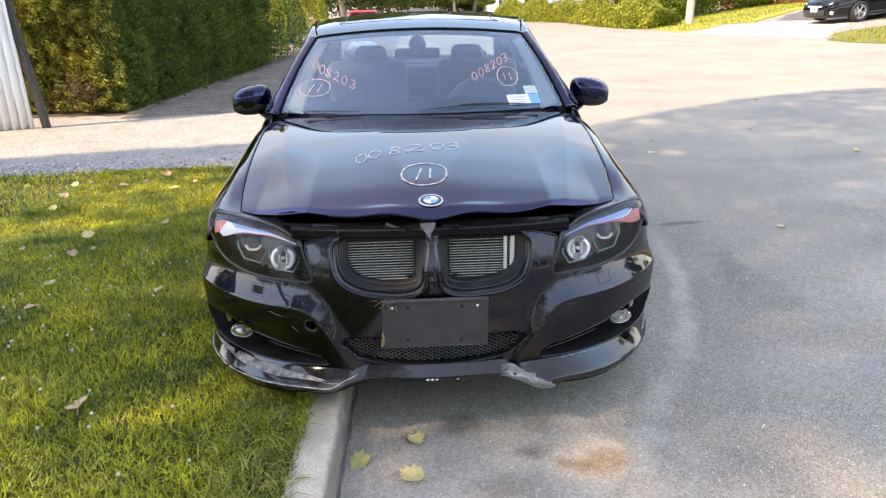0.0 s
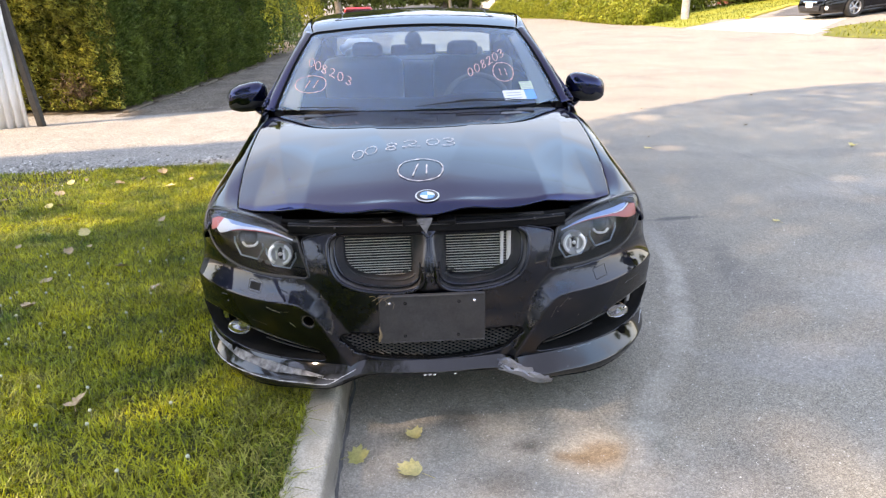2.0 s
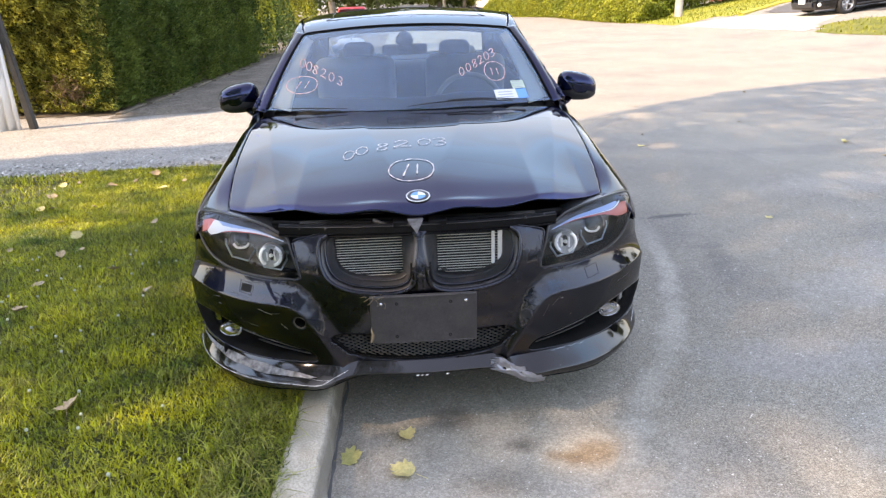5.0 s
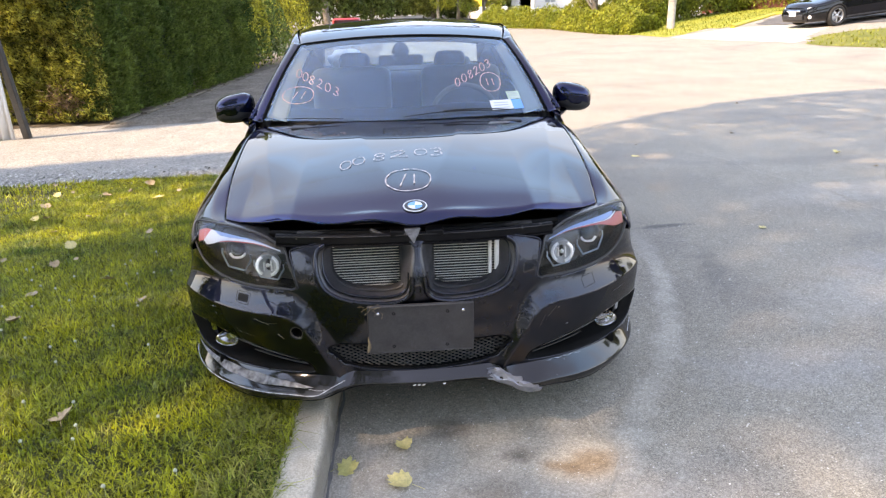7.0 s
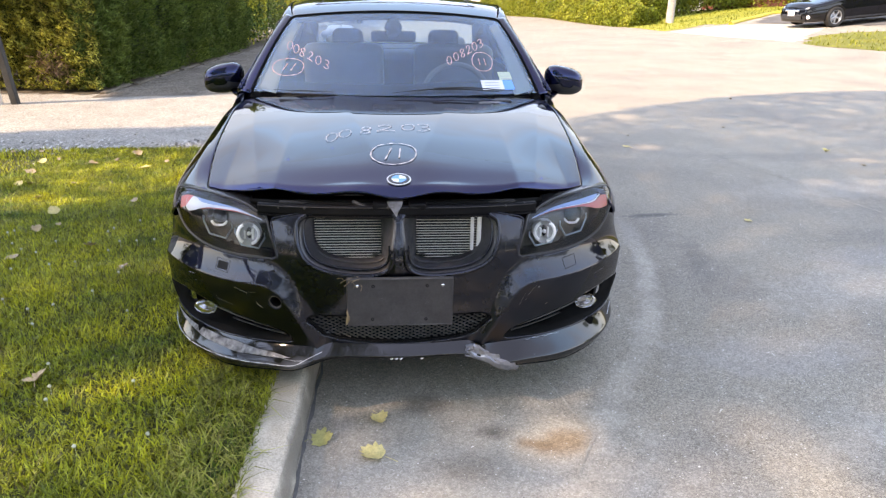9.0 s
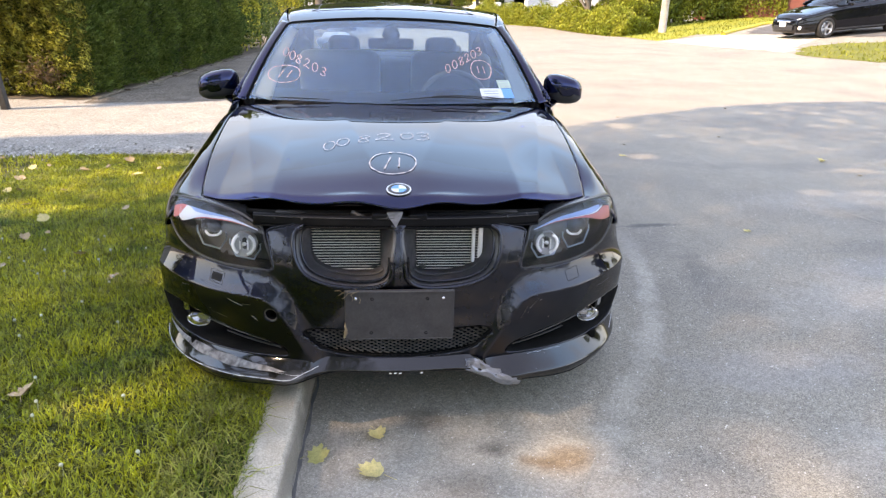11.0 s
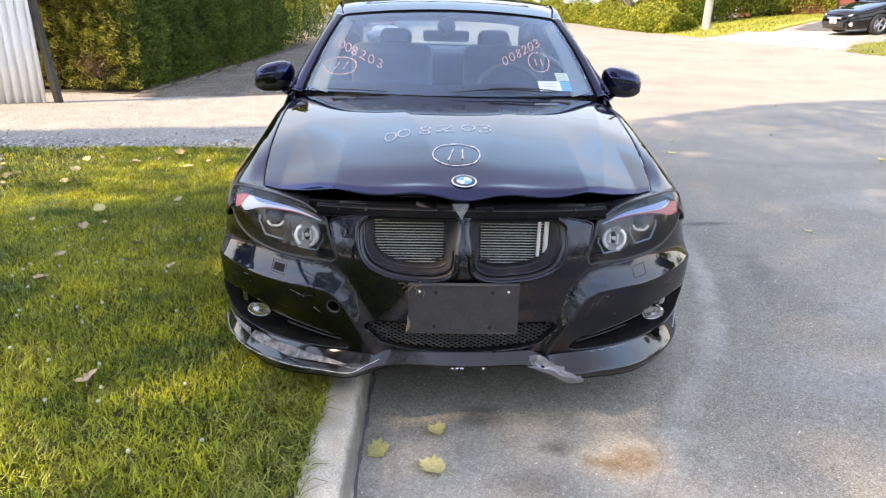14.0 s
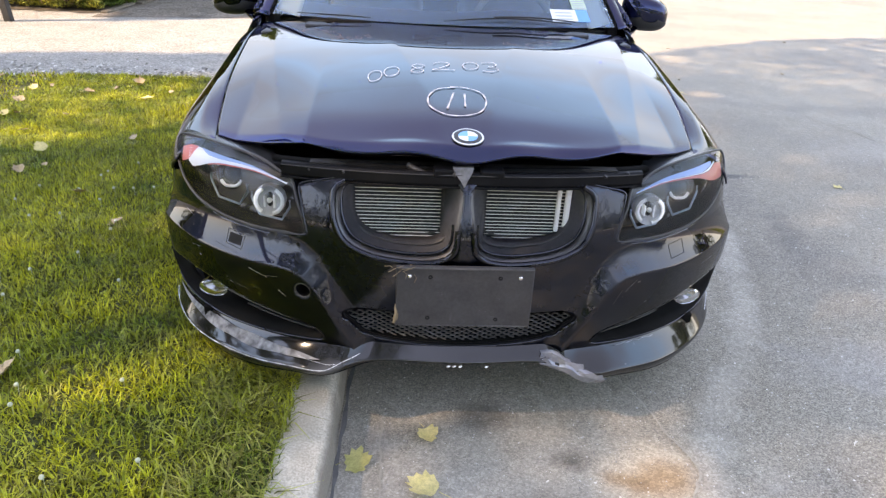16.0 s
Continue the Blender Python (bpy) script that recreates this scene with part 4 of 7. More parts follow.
bmesh.ops.translate(bm, vec=(0, .012, 0), verts=[v for v in ext["geom"] if isinstance(v, bmesh.types.BMVert)])
part("bonnet_latch", bm, M["latch"], car, "bare steel bonnet latch")
part("latch_block", box(-.06, .165, .766, .05, .04, .022, .004), M["beam"], car)
part("latch_block", box(.062, .165, .766, .06, .04, .02, .004), M["beam"], car)
surf("cable", tube(rounded([(-.15, .19, .772), (-.10, .165, .758), (-.06, .158, .766), (-.03, .150, .764)], 5, False), .008, 8), M["plastic"], car, "black release lever")
part("fan_shroud", box(-.17, .27, .785, .11, .02, .03, .004), M["plastic_dull"], car)
part("fan_shroud", box(.20, .29, .785, .20, .02, .03, .004), M["beam"], car)
for x, y, z in ((-.40, .225, .745), (.43, .24, .752), (-.31, .19, .752), (.36, .2, .755)):
    surf("beam_bolt", lathe([(0, .003), (.003, .003), (.0035, 0), (.0035, -.012)], pose(x, y - .012, z, 90), 10), M["plastic"], car)

# lower mesh: two crossing sets of thin bars behind the opening
mesh_bars = []
mp = rounded(MESH, 6)
for fam in (1, -1):
    for k in range(-26, 27):
        x0 = k * 0.026
        ts = np.linspace(0, 1, 24)
        xs, zs = x0 + fam * (ts - .5) * 0.26, .268 + ts * .14
        ok = inside(mp * np.array([1.05, 1.0]) + np.array([0, 0]), xs, zs)
        if ok.sum() < 3:
            continue
        idx = np.where(ok)[0]
        sel = [0, len(idx) // 2, -1]
        pts = on_bumper(xs[idx][sel], zs[idx][sel], 0.03 + .002 * fam)
        mesh_bars.append(tube(pts, 0.0026, 4))
surf("lower_mesh", join(*mesh_bars), M["plastic_dull"], car, "black diamond mesh in the lower intake")
rim = on_bumper(mp[:, 0], mp[:, 1], 0.008)
surf("mesh_frame", tube(rim, 0.005, 6, closed=True), M["beam"], car)
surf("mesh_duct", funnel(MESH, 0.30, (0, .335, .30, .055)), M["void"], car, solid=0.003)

# plate bracket
plate = part("plate_bracket", box(.003, .071, .462, .352, .012, .175, .004), M["plate"], car, "empty dark grey licence plate bracket")
part("bracket_rim", box(.003, .0645, .5455, .346, .008, .004, .0015), M["plastic_dull"], plate)
part("bracket_rim", box(.003, .0645, .3785, .346, .006, .003, .001), M["plastic_dull"], plate)
for x in (-.138, .143):
    surf("screw", lathe([(0, .004), (.004, .0035), (.006, .001), (.006, -.004)], pose(x, .065, .522, 90), 12), M["chrome"], plate, "bright screw head")
for x, z in ((-.086, .520), (.092, .520), (-.09, .40), (.088, .398)):
    surf("bolt_hole", lathe([(.002, -.003), (.003, .0006), (.0055, .0008), (.006, -.002)], pose(x, .0645, z, 90), 10), M["beam"], plate)
for x, z, w, h in ((-.03, .405, .004, .02), (.05, .42, .022, .006), (-.06, .47, .012, .012), (.09, .46, .01, .008), (.08, .405, .012, .004)):
    part("scuff", box(x, .0648, z, w, .0008, h, .0003), M["duct"], plate)

# tow-eye hole and washer covers
tp = np.array(TOW)
surf("tow_eye_hole", funnel([(x, z) for x, z in TOW], 0.20, (-.40, .443, .017, .017)), M["void"], car, "open tow eye hole", solid=0.002)
surf("tow_hole_rim", tube(on_bumper(tp[:, 0], tp[:, 1], 0.002), .0025, 6, closed=True), M["plastic"], car)
for s in (1, -1):
    sq = [(.578 * s, .545), (.630 * s, .548), (.628 * s, .512), (.580 * s, .509)]
    sq2 = [(sq[i][0] * (1 - t) + sq[(i + 1) % 4][0] * t, sq[i][1] * (1 - t) + sq[(i + 1) % 4][1] * t) for i in range(4) for t in (0, .25, .5, .75)]
    q = np.array(sq2)
    cover = surf("washer_cover", tube(on_bumper(q[:, 0], q[:, 1], 0.0), .0014 if s < 0 else .0009, 5, closed=True), M["plastic_dull"] if s < 0 else M["void"], car, "seam of the lamp washer cover")
    if s < 0:
        c0 = q.mean(0)
        surf("cover_flap", sheet(np.linspace(c0[0] - .019, c0[0] + .019, 6), np.linspace(c0[1] - .012, c0[1] + .012, 5), lambda x, z: tuple(np.moveaxis(on_bumper(x.ravel(), z.ravel(), -.001).reshape(*x.shape, 3), -1, 0)), flip=True), M["beam"], cover, "bare black plastic flap")

# fog lamp pockets
for s in (1, -1):
    duct = DUCT if s > 0 else mir(DUCT)
    # recess shade is put into the pocket's near-black colour
    surf("fog_pocket", funnel(duct, 0.46, (s * .60, .325, .20, .045)), M["void"], car, "fog lamp pocket with its shade painted near-black", solid=0.003)
    fog = link("fog_lamp", mesh_of("fog_lamp", *lathe([(0, -.03), (.02, -.028), (.034, -.014), (.039, .004), (.041, .006), (.041, -.02)], pose(s * .704, .315, .338, 90, 0, 0) @ Matrix.Diagonal((1.08, .66, .8, 1)) @ pose(0, 0, 0, 0, s * 14, 0), 15), smooth=False), M["fog_bowl"], car, "clear round fog lamp")
    surf("fog_lens", lathe([(0, .016), (.02, .014), (.034, .008), (.040, .003)], pose(s * .704, .315, .338, 90, 0, 0) @ Matrix.Diagonal((1.08, .66, .8, 1)) @ pose(0, 0, 0, 0, s * 14, 0), 24), M["lens"], fog)
    surf("fog_bezel", tube(on_bumper(np.array([.66, .685, .71, .735]) * s, np.array([.376, .383, .383, .376]), .055), .007, 6), M["beam"], car)
    slat = on_bumper(np.linspace(.375, .64, 12) * s, np.linspace(.325, .358, 12), 0.012)
    surf("duct_slat", tube(slat, .0045, 6, squash=.7), M["plastic_dull"], car)
    low_slat = on_bumper(np.linspace(.40, .60, 10) * s, np.linspace(.302, .318, 10), 0.03)
    surf("duct_slat", tube(low_slat, .006, 6, squash=.5), M["plastic"], car)

# fine scratches and chips in the bumper paint
srng = np.random.RandomState(14)
for x0, z0, dx, dz, w in ((-.66, .505, .10, -.010, .0010), (-.55, .470, .05, -.012, .0016), (-.50, .462, .03, .006, .0012), (-.73, .470, .03, .004, .0014), (-.47, .428, .02, -.014, .0016), (-.62, .405, .06, -.004, .0009),
                          (.43, .452, .03, .03, .0012), (.40, .420, .02, .04, .0010), (.70, .455, .06, .006, .0009), (-.78, .548, .03, -.008, .0013)):
    ts = np.linspace(0, 1, 9)
    p = on_bumper(x0 + dx * ts, z0 + dz * ts + srng.uniform(-.0012, .0012, 9), -.0012)
    surf("scratch", ribbon([(q, (0, -1, .3)) for q in p], w), M["plastic_dull"] if w < .0013 else M["latch"], car, "fine pale scratch in the black paint")
for k in range(8):
    x, z = srng.choice([-1, 1]) * srng.uniform(.40, .76), srng.uniform(.40, .53)
    p = on_bumper(np.array([x, x + srng.uniform(.003, .008)]), np.array([z, z + srng.uniform(-.003, .003)]), -.0012)
    surf("paint_chip", ribbon([(q, (0, -1, .3)) for q in p], srng.uniform(.0010, .0018)), M["latch"], car)

# chin lip: a scoop that opens out towards its lower edge
lip_top = spline([0, .12, .22, .26, .34, .5, .65, .78, .9], [.287, .287, .288, .288, .284, .272, .258, .250, .264])
lip_bot = spline([0, .12, .21, .26, .34, .40, .5, .65, .78, .9], [.250, .250, .249, .243, .228, .224, .209, .191, .185, .200])
lip_out = spline([0, .2, .27, .34, .42, .55, .7, .82, .9], [.030, .030, .045, .084, .088, .084, .072, .052, .026])


def lip_f(a, t):
    """The scoop down to its outer edge, then a short skirt below."""
    x = plan_x(np.abs(a))
    zt, zb = lip_top(x), lip_bot(x)
    q = np.clip(t / .7, 0, 1)
    k = np.clip((t - .7) / .3, 0, 1)
    skirt = np.interp(x, [0, .22, .34, .6, .9], [.008, .010, .022, .034, .02])
    z = zt + (zb - zt) * q - skirt * k
    d = (bumper_d(a, zt) + .006) * (1 - q) + (.016 - lip_out(x)) * q ** 1.15 + .012 * k ** 2
    return nose(a, z, d)


surf("chin_lip", sheet(np.linspace(-.97, .97, 220), np.linspace(0, 1, 22), lip_f, flip=True), M["paint_lip"], car, "scratched black chin spoiler", solid=0.004)


def under_f(a, t):
    x = plan_x(np.abs(a))
    zb = lip_bot(x) - np.interp(x, [0, .22, .34, .6, .9], [.008, .010, .022, .034, .02])
    return nose(a, zb + .0 * t, .030 - lip_out(x) + t * .33)


surf("undertray", sheet(np.linspace(-.97, .97, 100), np.linspace(0, 1, 6), under_f), M["void"], car, solid=0.004)

# scuffs along the passenger-side lip edge and chips on the middle
rs = np.random.RandomState(21)


def on_lip(x, t, lift=0.0):
    a = nose_a(np.asarray(x, float))
    p = np.stack(lip_f(a, np.asarray(t, float)), -1)
    p[:, 1] -= lift
    p[:, 2] += lift * .5
    return p


for x0, x1, t0, t1, w in ((-.88, -.34, .69, .69, .0030), (-.34, -.265, .69, .42, .0022), (-.42, -.32, .45, .58, .0012), (.82, .86, .45, .25, .003)):
    n = 40
    xs, ts = np.linspace(x0, x1, n), np.linspace(t0, t1, n) + .006 * np.sin(np.linspace(0, 9, n))
    p = on_lip(xs, ts, .0062)
    surf("scratch", ribbon([(q, (0, -1, .5)) for q in p], w), M["scuff"], car, "pale scrape in the black paint")


def worn_sheen_strip(x0, x1, t0, t1, wide_t):
    """A scraped band, pale sky sheen painted into it, that swells and thins along the lip."""
    def f(u, v):
        x = x0 + (x1 - x0) * u
        w = wide_t * (.03 + .97 * np.sin(np.pi * np.clip(u, .0, 1.0)) ** .8) * (1 + .12 * np.sin(u * 23))
        p = lip_f(nose_a(x), np.clip(t0 + (t1 - t0) * u + w * (v - .5), .005, .98))
        return p[0], p[1] - .0055, p[2] + .0028
    surf("scrape", sheet(np.linspace(0, 1, 70), np.linspace(0, 1, 5), f, flip=True), M["paint_worn_sheen"], car, "broad scraped band with pale sky sheen painted in")


worn_sheen_strip(-.87, -.36, .17, .46, .26)
for x in (-.028, -.012, .004, .075):
    surf("paint_chip", lathe([(0, .0015), (.0035, .001), (.005, 0)], pose(x, .058, .251, 90, 0, 20) @ Matrix.Diagonal((1.3, .6, 1, 1)), 8), M["white"], car)

# torn foil tape over the driver-side lip corner
def tape_f(u, v):
    x = .228 + .165 * u
    a = nose_a(x)
    p = lip_f(a, .28 + v * .72)
    rough = rs.uniform(-.007, .008, np.shape(u))
    return p[0], p[1] - .007 - .7 * rough + .01 * v, p[2] + .004 + rough - .022 * v * (.4 + .6 * u)


link("foil_tape", mesh_of("foil_tape", *sheet(np.linspace(0, 1, 12), np.linspace(0, 1, 8), tape_f, keep=rounded([(.03, .10), (.25, .0), (.6, .35), (1.0, .80), (.92, 1.0), (.35, .95), (.0, .75)], 4)), smooth=False), M["tape"], car, "crumpled silver tape on the cracked lip", .002)
for x, z in ((.44, .268), (.48, .262), (.53, .255)):
    crk = on_lip(np.linspace(x, x + .05, 7), .12 + .012 * np.sin(np.linspace(0, 3, 7) * 2 + x * 30), .006)
    surf("crack", ribbon([(q, (0, -1, .5)) for q in crk], .0012), M["tape"], car)

# ---- headlamps ----
HEAD = outward([(.411, .588), (.47, .580), (.56, .575), (.65, .577), (.72, .590), (.765, .613), (.795, .645), (.812, .685), (.808, .718), (.78, .733), (.70, .742), (.60, .742), (.53, .735), (.475, .718), (.446, .706), (.431, .665)])
lamp_plan = spline([.38, .45, .52, .601, .685, .751, .805, .847], [.148, .176, .209, .259, .323, .386, .450, .515])


def lamp_f(s, d):
    def f(x, z):
        return s * x, lamp_plan(x) + .26 * (z - .575) + 7.0 * np.clip(z - .655, 0, 1) ** 2 + d, z
    return f


hp = rounded(HEAD, 5)
for s in (1, -1):
    lamp = surf("headlamp", sheet(np.linspace(.40, .84, 70), np.linspace(.57, .75, 34), lamp_f(s, 0.0), keep=hp, flip=s < 0), M["lens"], car, "smoked headlamp with hexagonal rings and tricolour film", solid=0.0)
    surf("lamp_back", sheet(np.linspace(.40, .84, 30), np.linspace(.57, .75, 18), lamp_f(s, 0.085), keep=hp, flip=s < 0), M["lamp_dark"], lamp, solid=0.004)
    f0, f1 = lamp_f(s, 0.001), lamp_f(s, 0.085)
    a, b = np.stack(f0(hp[:, 0], hp[:, 1]), -1), np.stack(f1(hp[:, 0], hp[:, 1]), -1)
    m = len(hp)
    surf("lamp_wall", ([*a, *b], [[i, (i + 1) % m, m + (i + 1) % m, m + i] for i in range(m)]), M["lamp_dark"], lamp)
    surf("lamp_seal", tube(np.stack(lamp_f(s, .002)(hp[:, 0], hp[:, 1]), -1), .004, 6, closed=True), M["plastic"], lamp)
    # inner reflector with its bulb, outer projector
    def at(x, z, d):
        return Vector([float(q) for q in lamp_f(s, d)(np.array(x), np.array(z))])
    c = at(.512, .643, .028)
    ax = pose(*c, 90 - 4, 0, 0)
    link("reflector", mesh_of("reflector", *lathe([(0, -.020), (.014, -.016), (.026, -.008), (.038, .008), (.042, .012), (.042, -.02)], ax, 13), smooth=False), M["lamp_bowl"], lamp, "chrome faceted lamp bowl")
    # white arcs painted in as highlights on the bowl
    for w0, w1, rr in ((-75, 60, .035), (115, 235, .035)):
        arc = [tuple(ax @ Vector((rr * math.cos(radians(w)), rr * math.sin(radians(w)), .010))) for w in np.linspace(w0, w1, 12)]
        surf("bowl_glint", tube(arc, .0058, 6), M["bulb"], lamp, "white glint painted along the lamp bowl")
    for dx, hh in ((-.013, .020), (.012, .024)):
        part("bulb_fin", box(0, 0, 0, .006, hh * 1.5, .02, .002), M["bulb"], lamp).matrix_local = ax @ Matrix.Translation((dx, -.003, -.002))
    surf("bulb_shield", lathe([(.0, .004), (.016, .002), (.019, -.006), (.017, -.014)], ax @ Matrix.Diagonal((.45, 1.1, 1, 1)), 16), M["lamp_dark"], lamp)
    surf("bulb", lathe([(0, .012), (.006, .010), (.008, 0), (.008, -.028)], ax, 12), M["white"], lamp)
    c2 = at(.640, .662, .07)
    ax2 = pose(*c2, 90 - 4, 0, 0)
    surf("projector", lathe([(0, .016), (.014, .013), (.026, .002), (.030, -.004), (.036, .0), (.042, .004), (.042, -.03)], ax2, 28), M["lamp_dark"], lamp)
    surf("projector_glass", lathe([(0, .019), (.012, .0165), (.024, .006), (.027, 0)], ax2, 24), M["lamp_gloss"], lamp, "dark projector lens")
    # white crescent added as the projector's highlight
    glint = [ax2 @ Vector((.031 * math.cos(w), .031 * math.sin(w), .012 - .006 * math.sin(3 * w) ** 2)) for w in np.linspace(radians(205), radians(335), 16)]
    surf("projector_rim", tube([tuple(q) for q in glint], .0048, 6), M["bulb"], lamp, "white crescent painted as a glint on the projector")
    for cx, cz, r in ((.512, .642, .052), (.640, .655, .056)):
        hexa = [(cx + r * 1.08 * math.cos(w), cz - .004 + r * math.sin(w)) for w in [radians(q) for q in (168, 186, 235, 305, 354, 372)]]
        hexa = np.array(hexa)
        pts = np.stack(lamp_f(s, .036)(hexa[:, 0], hexa[:, 1]), -1)
        surf("ring_light", tube(pts, .0032, 6), M["lamp_ring"], lamp, "unlit hexagonal ring")
    # film strips that follow the upper edge
    up = spline([.46, .54, .62, .705, .783, .815], [.702, .718, .722, .722, .714, .700])
    lo1 = spline([.46, .54, .62, .705, .783, .815], [.694, .704, .702, .688, .650, .640])

    def strip(x0, x1, xs, bottoms, tops, mat):
        """A band of film that sweeps along the lamp's upper edge and tapers."""
        def f(u, v):
            x = x0 + (x1 - x0) * u
            t0, t1 = np.interp(x, xs, bottoms), np.interp(x, xs, tops)
            return lamp_f(s, -.0015)(x, lo1(x) + (up(x) - lo1(x)) * (t0 + (t1 - t0) * v))
        surf("film_strip", sheet(np.linspace(0, 1, 40), np.linspace(0, 1, 7), f, flip=s < 0), mat, lamp)
    if s < 0:
        xs = [.46, .56, .66, .70, .725, .755, .80]
        strip(.46, .725, xs, [.86, .78, .62, .70, .98, 1.0, 1.0], [.88, .98, 1.0, 1.0, 1.0, 1.0, 1.0], M["film_blue"])
        strip(.46, .772, xs, [.55, .46, .26, .14, .10, .16, .80], [.85, .77, .61, .69, .97, 1.0, 1.0], M["film_white"])
        strip(.50, .70, xs, [.42, .30, .12, .06, .06, 0, 0], [.46, .44, .24, .12, .09, 0, 0], M["red"])
        strip(.740, .80, [.740, .772, .80], [1.0, .46, .40], [1.0, 1.0, .96], M["red"])
    else:
        xs = [.46, .56, .66, .70, .735, .765, .80]
        strip(.46, .750, xs, [.60, .52, .44, .50, .74, 1.0, 1.0], [.80, .96, 1.0, 1.0, 1.0, 1.0, 1.0], M["film_blue"])
        strip(.46, .765, xs, [.48, .40, .34, .40, .60, .92, 1.0], [.58, .50, .42, .48, .72, .99, 1.0], M["film_white"])
        strip(.49, .80, xs, [.40, .26, .10, .06, .10, .22, .40], [.46, .38, .32, .38, .58, .90, .96], M["red"])

# ---- bonnet ----
hood_mid = spline([.13, .18, .25, .34, .44, .6, .8, .9, .98, 1.1, 1.2, 1.30], [.800, .818, .836, .858, .876, .901, .926, .9365, .9432, .9508, .9558, .9592])
hood_edge_x = spline([.12, .3, .45, .7, 1.0, 1.3, 1.5], [.60, .655, .690, .722, .742, .748, .742])
hood_front = spline([0, .05, .12, .20, .27, .33, .38, .45, .55, .65, .72], [.150, .154, .171, .183, .195, .212, .232, .272, .335, .41, .475])
hood_back = spline([0, .2, .4, .6, .75], [1.285, 1.295, 1.335, 1.405, 1.49])


def hood_z(x, y):
    ax = np.abs(x)
    edge = hood_edge_x(y)
    r = np.clip(ax / edge, 0, 1.1)
    xi, xo = np.interp(y, [.15, .4, .95, 1.3], [.05, .08, .20, .26]), np.interp(y, [.15, .3, .9, 1.4], [.44, .48, .60, .68])
    drop = .002 * r ** 2 + .085 * np.clip(ax - xi, 0, 1) + .11 * np.clip(ax - xo, 0, 1) + .006 * r ** 8
    drop = drop * (1.0 - .30 * sstep(.9, 1.45, y)) + .030 * np.clip((ax - .42) / .19, 0, 1.1) * (1 - sstep(.35, .95, y))
    z = hood_mid(y - .30 * np.clip(ax - .1, 0, 1) ** 1.6) - drop
    z -= (.010 + .027 * np.exp(-((ax - .50) / .09) ** 2)) * sstep(.05, 0, y - hood_front(ax))
    return z + .012 * np.exp(-((ax - .16) / .085) ** 2) * sstep(.07, 0, y - hood_front(ax))


def hood_f(u, v):
    x = u
    ax = np.abs(x)
    y0, y1 = hood_front(ax), hood_back(ax)
    y = y0 + (y1 - y0) * v
    e = hood_edge_x(y)
    x = u / .72 * e
    return x, y, hood_z(x, y)


bonnet = surf("bonnet", sheet(np.linspace(-.72, .72, 290), np.r_[np.linspace(0, .10, 26), np.linspace(.11, 1, 80)], hood_f), M["paint"], car, "glossy black bonnet sprung slightly open", solid=.012)
part("scuttle", box(0, 1.36, .905, 1.42, .26, .03, .01), M["plastic"], car)


def on_hood(x, y, lift=.003):
    h = 1e-3
    z = float(hood_z(np.array(x), np.array(y)))
    zx = (float(hood_z(np.array(x + h), np.array(y))) - float(hood_z(np.array(x - h), np.array(y)))) / (2 * h)
    zy = (float(hood_z(np.array(x), np.array(y + h))) - float(hood_z(np.array(x), np.array(y - h)))) / (2 * h)
    n = Vector((-zx, -zy, 1)).normalized()
    return Vector((x, y, z)) + n * lift, n


# round badge, plain quarters only
bp, bn = on_hood(.002, .236, .001)
bmx = Matrix.Translation(bp) @ bn.to_track_quat("Z", "Y").to_matrix().to_4x4()
badge = surf("badge", lathe([(0, .004), (.030, .0042), (.0395, .003), (.041, 0)], bmx, 36), M["plastic"], bonnet, "round blue and white badge with a white ring")
surf("badge_ring", lathe([(.0365, .004), (.039, .0046), (.041, .003)], bmx, 36), M["white"], badge)
for k in range(4):
    vs = [tuple(bmx @ Vector((0, 0, .0052)))] + [tuple(bmx @ Vector((.025 * math.cos(w), .025 * math.sin(w), .0050))) for w in np.linspace(k * math.pi / 2, (k + 1) * math.pi / 2, 9)]
    surf("badge_quarter", (vs, [list(range(10))]), M["white"] if k % 2 == 0 else M["sky_blue"], badge)

# ---- paint-pen writing: one stroke list per numeral ----
STROKES = {
    "0": [[(.5, 1), (.18, .86), (.05, .5), (.2, .1), (.5, 0), (.82, .15), (.95, .5), (.8, .88), (.48, 1.0)]],
    "8": [[(.85, .85), (.5, 1), (.15, .8), (.35, .55), (.75, .35), (.8, .12), (.45, 0), (.12, .15), (.3, .42), (.7, .62), (.9, .85)]],
    "2": [[(.1, .78), (.35, 1), (.75, .9), (.7, .6), (.35, .25), (.05, .02), (.5, .08), (1.0, .02)]],
    "3": [[(.1, .9), (.5, 1), (.85, .82), (.7, .58), (.4, .52), (.75, .42), (.9, .2), (.5, 0), (.08, .1)]],
    "1": [[(.55, 1), (.4, .0)]],
    "O": [[(.5, 1.0), (.2, .93), (.03, .65), (.04, .32), (.25, .06), (.55, 0), (.85, .12), (.98, .45), (.93, .78), (.7, .97), (.42, 1.02)]],
}


def write_on(fn, ch, m2, mat, parent, width):
    """Writes one numeral: m2 maps its unit square to the surface's two coordinates."""
    o, ax, ay = np.array(m2[0]), np.array(m2[1]), np.array(m2[2])
    for st in STROKES[ch]:
        pts = rounded(st, 5, closed=False) if len(st) > 2 else np.linspace(st[0], st[1], 6)
        uv = o + pts[:, :1] * ax + pts[:, 1:] * ay
        surf("pen_stroke", ribbon([fn(*q) for q in uv], width), mat, parent)


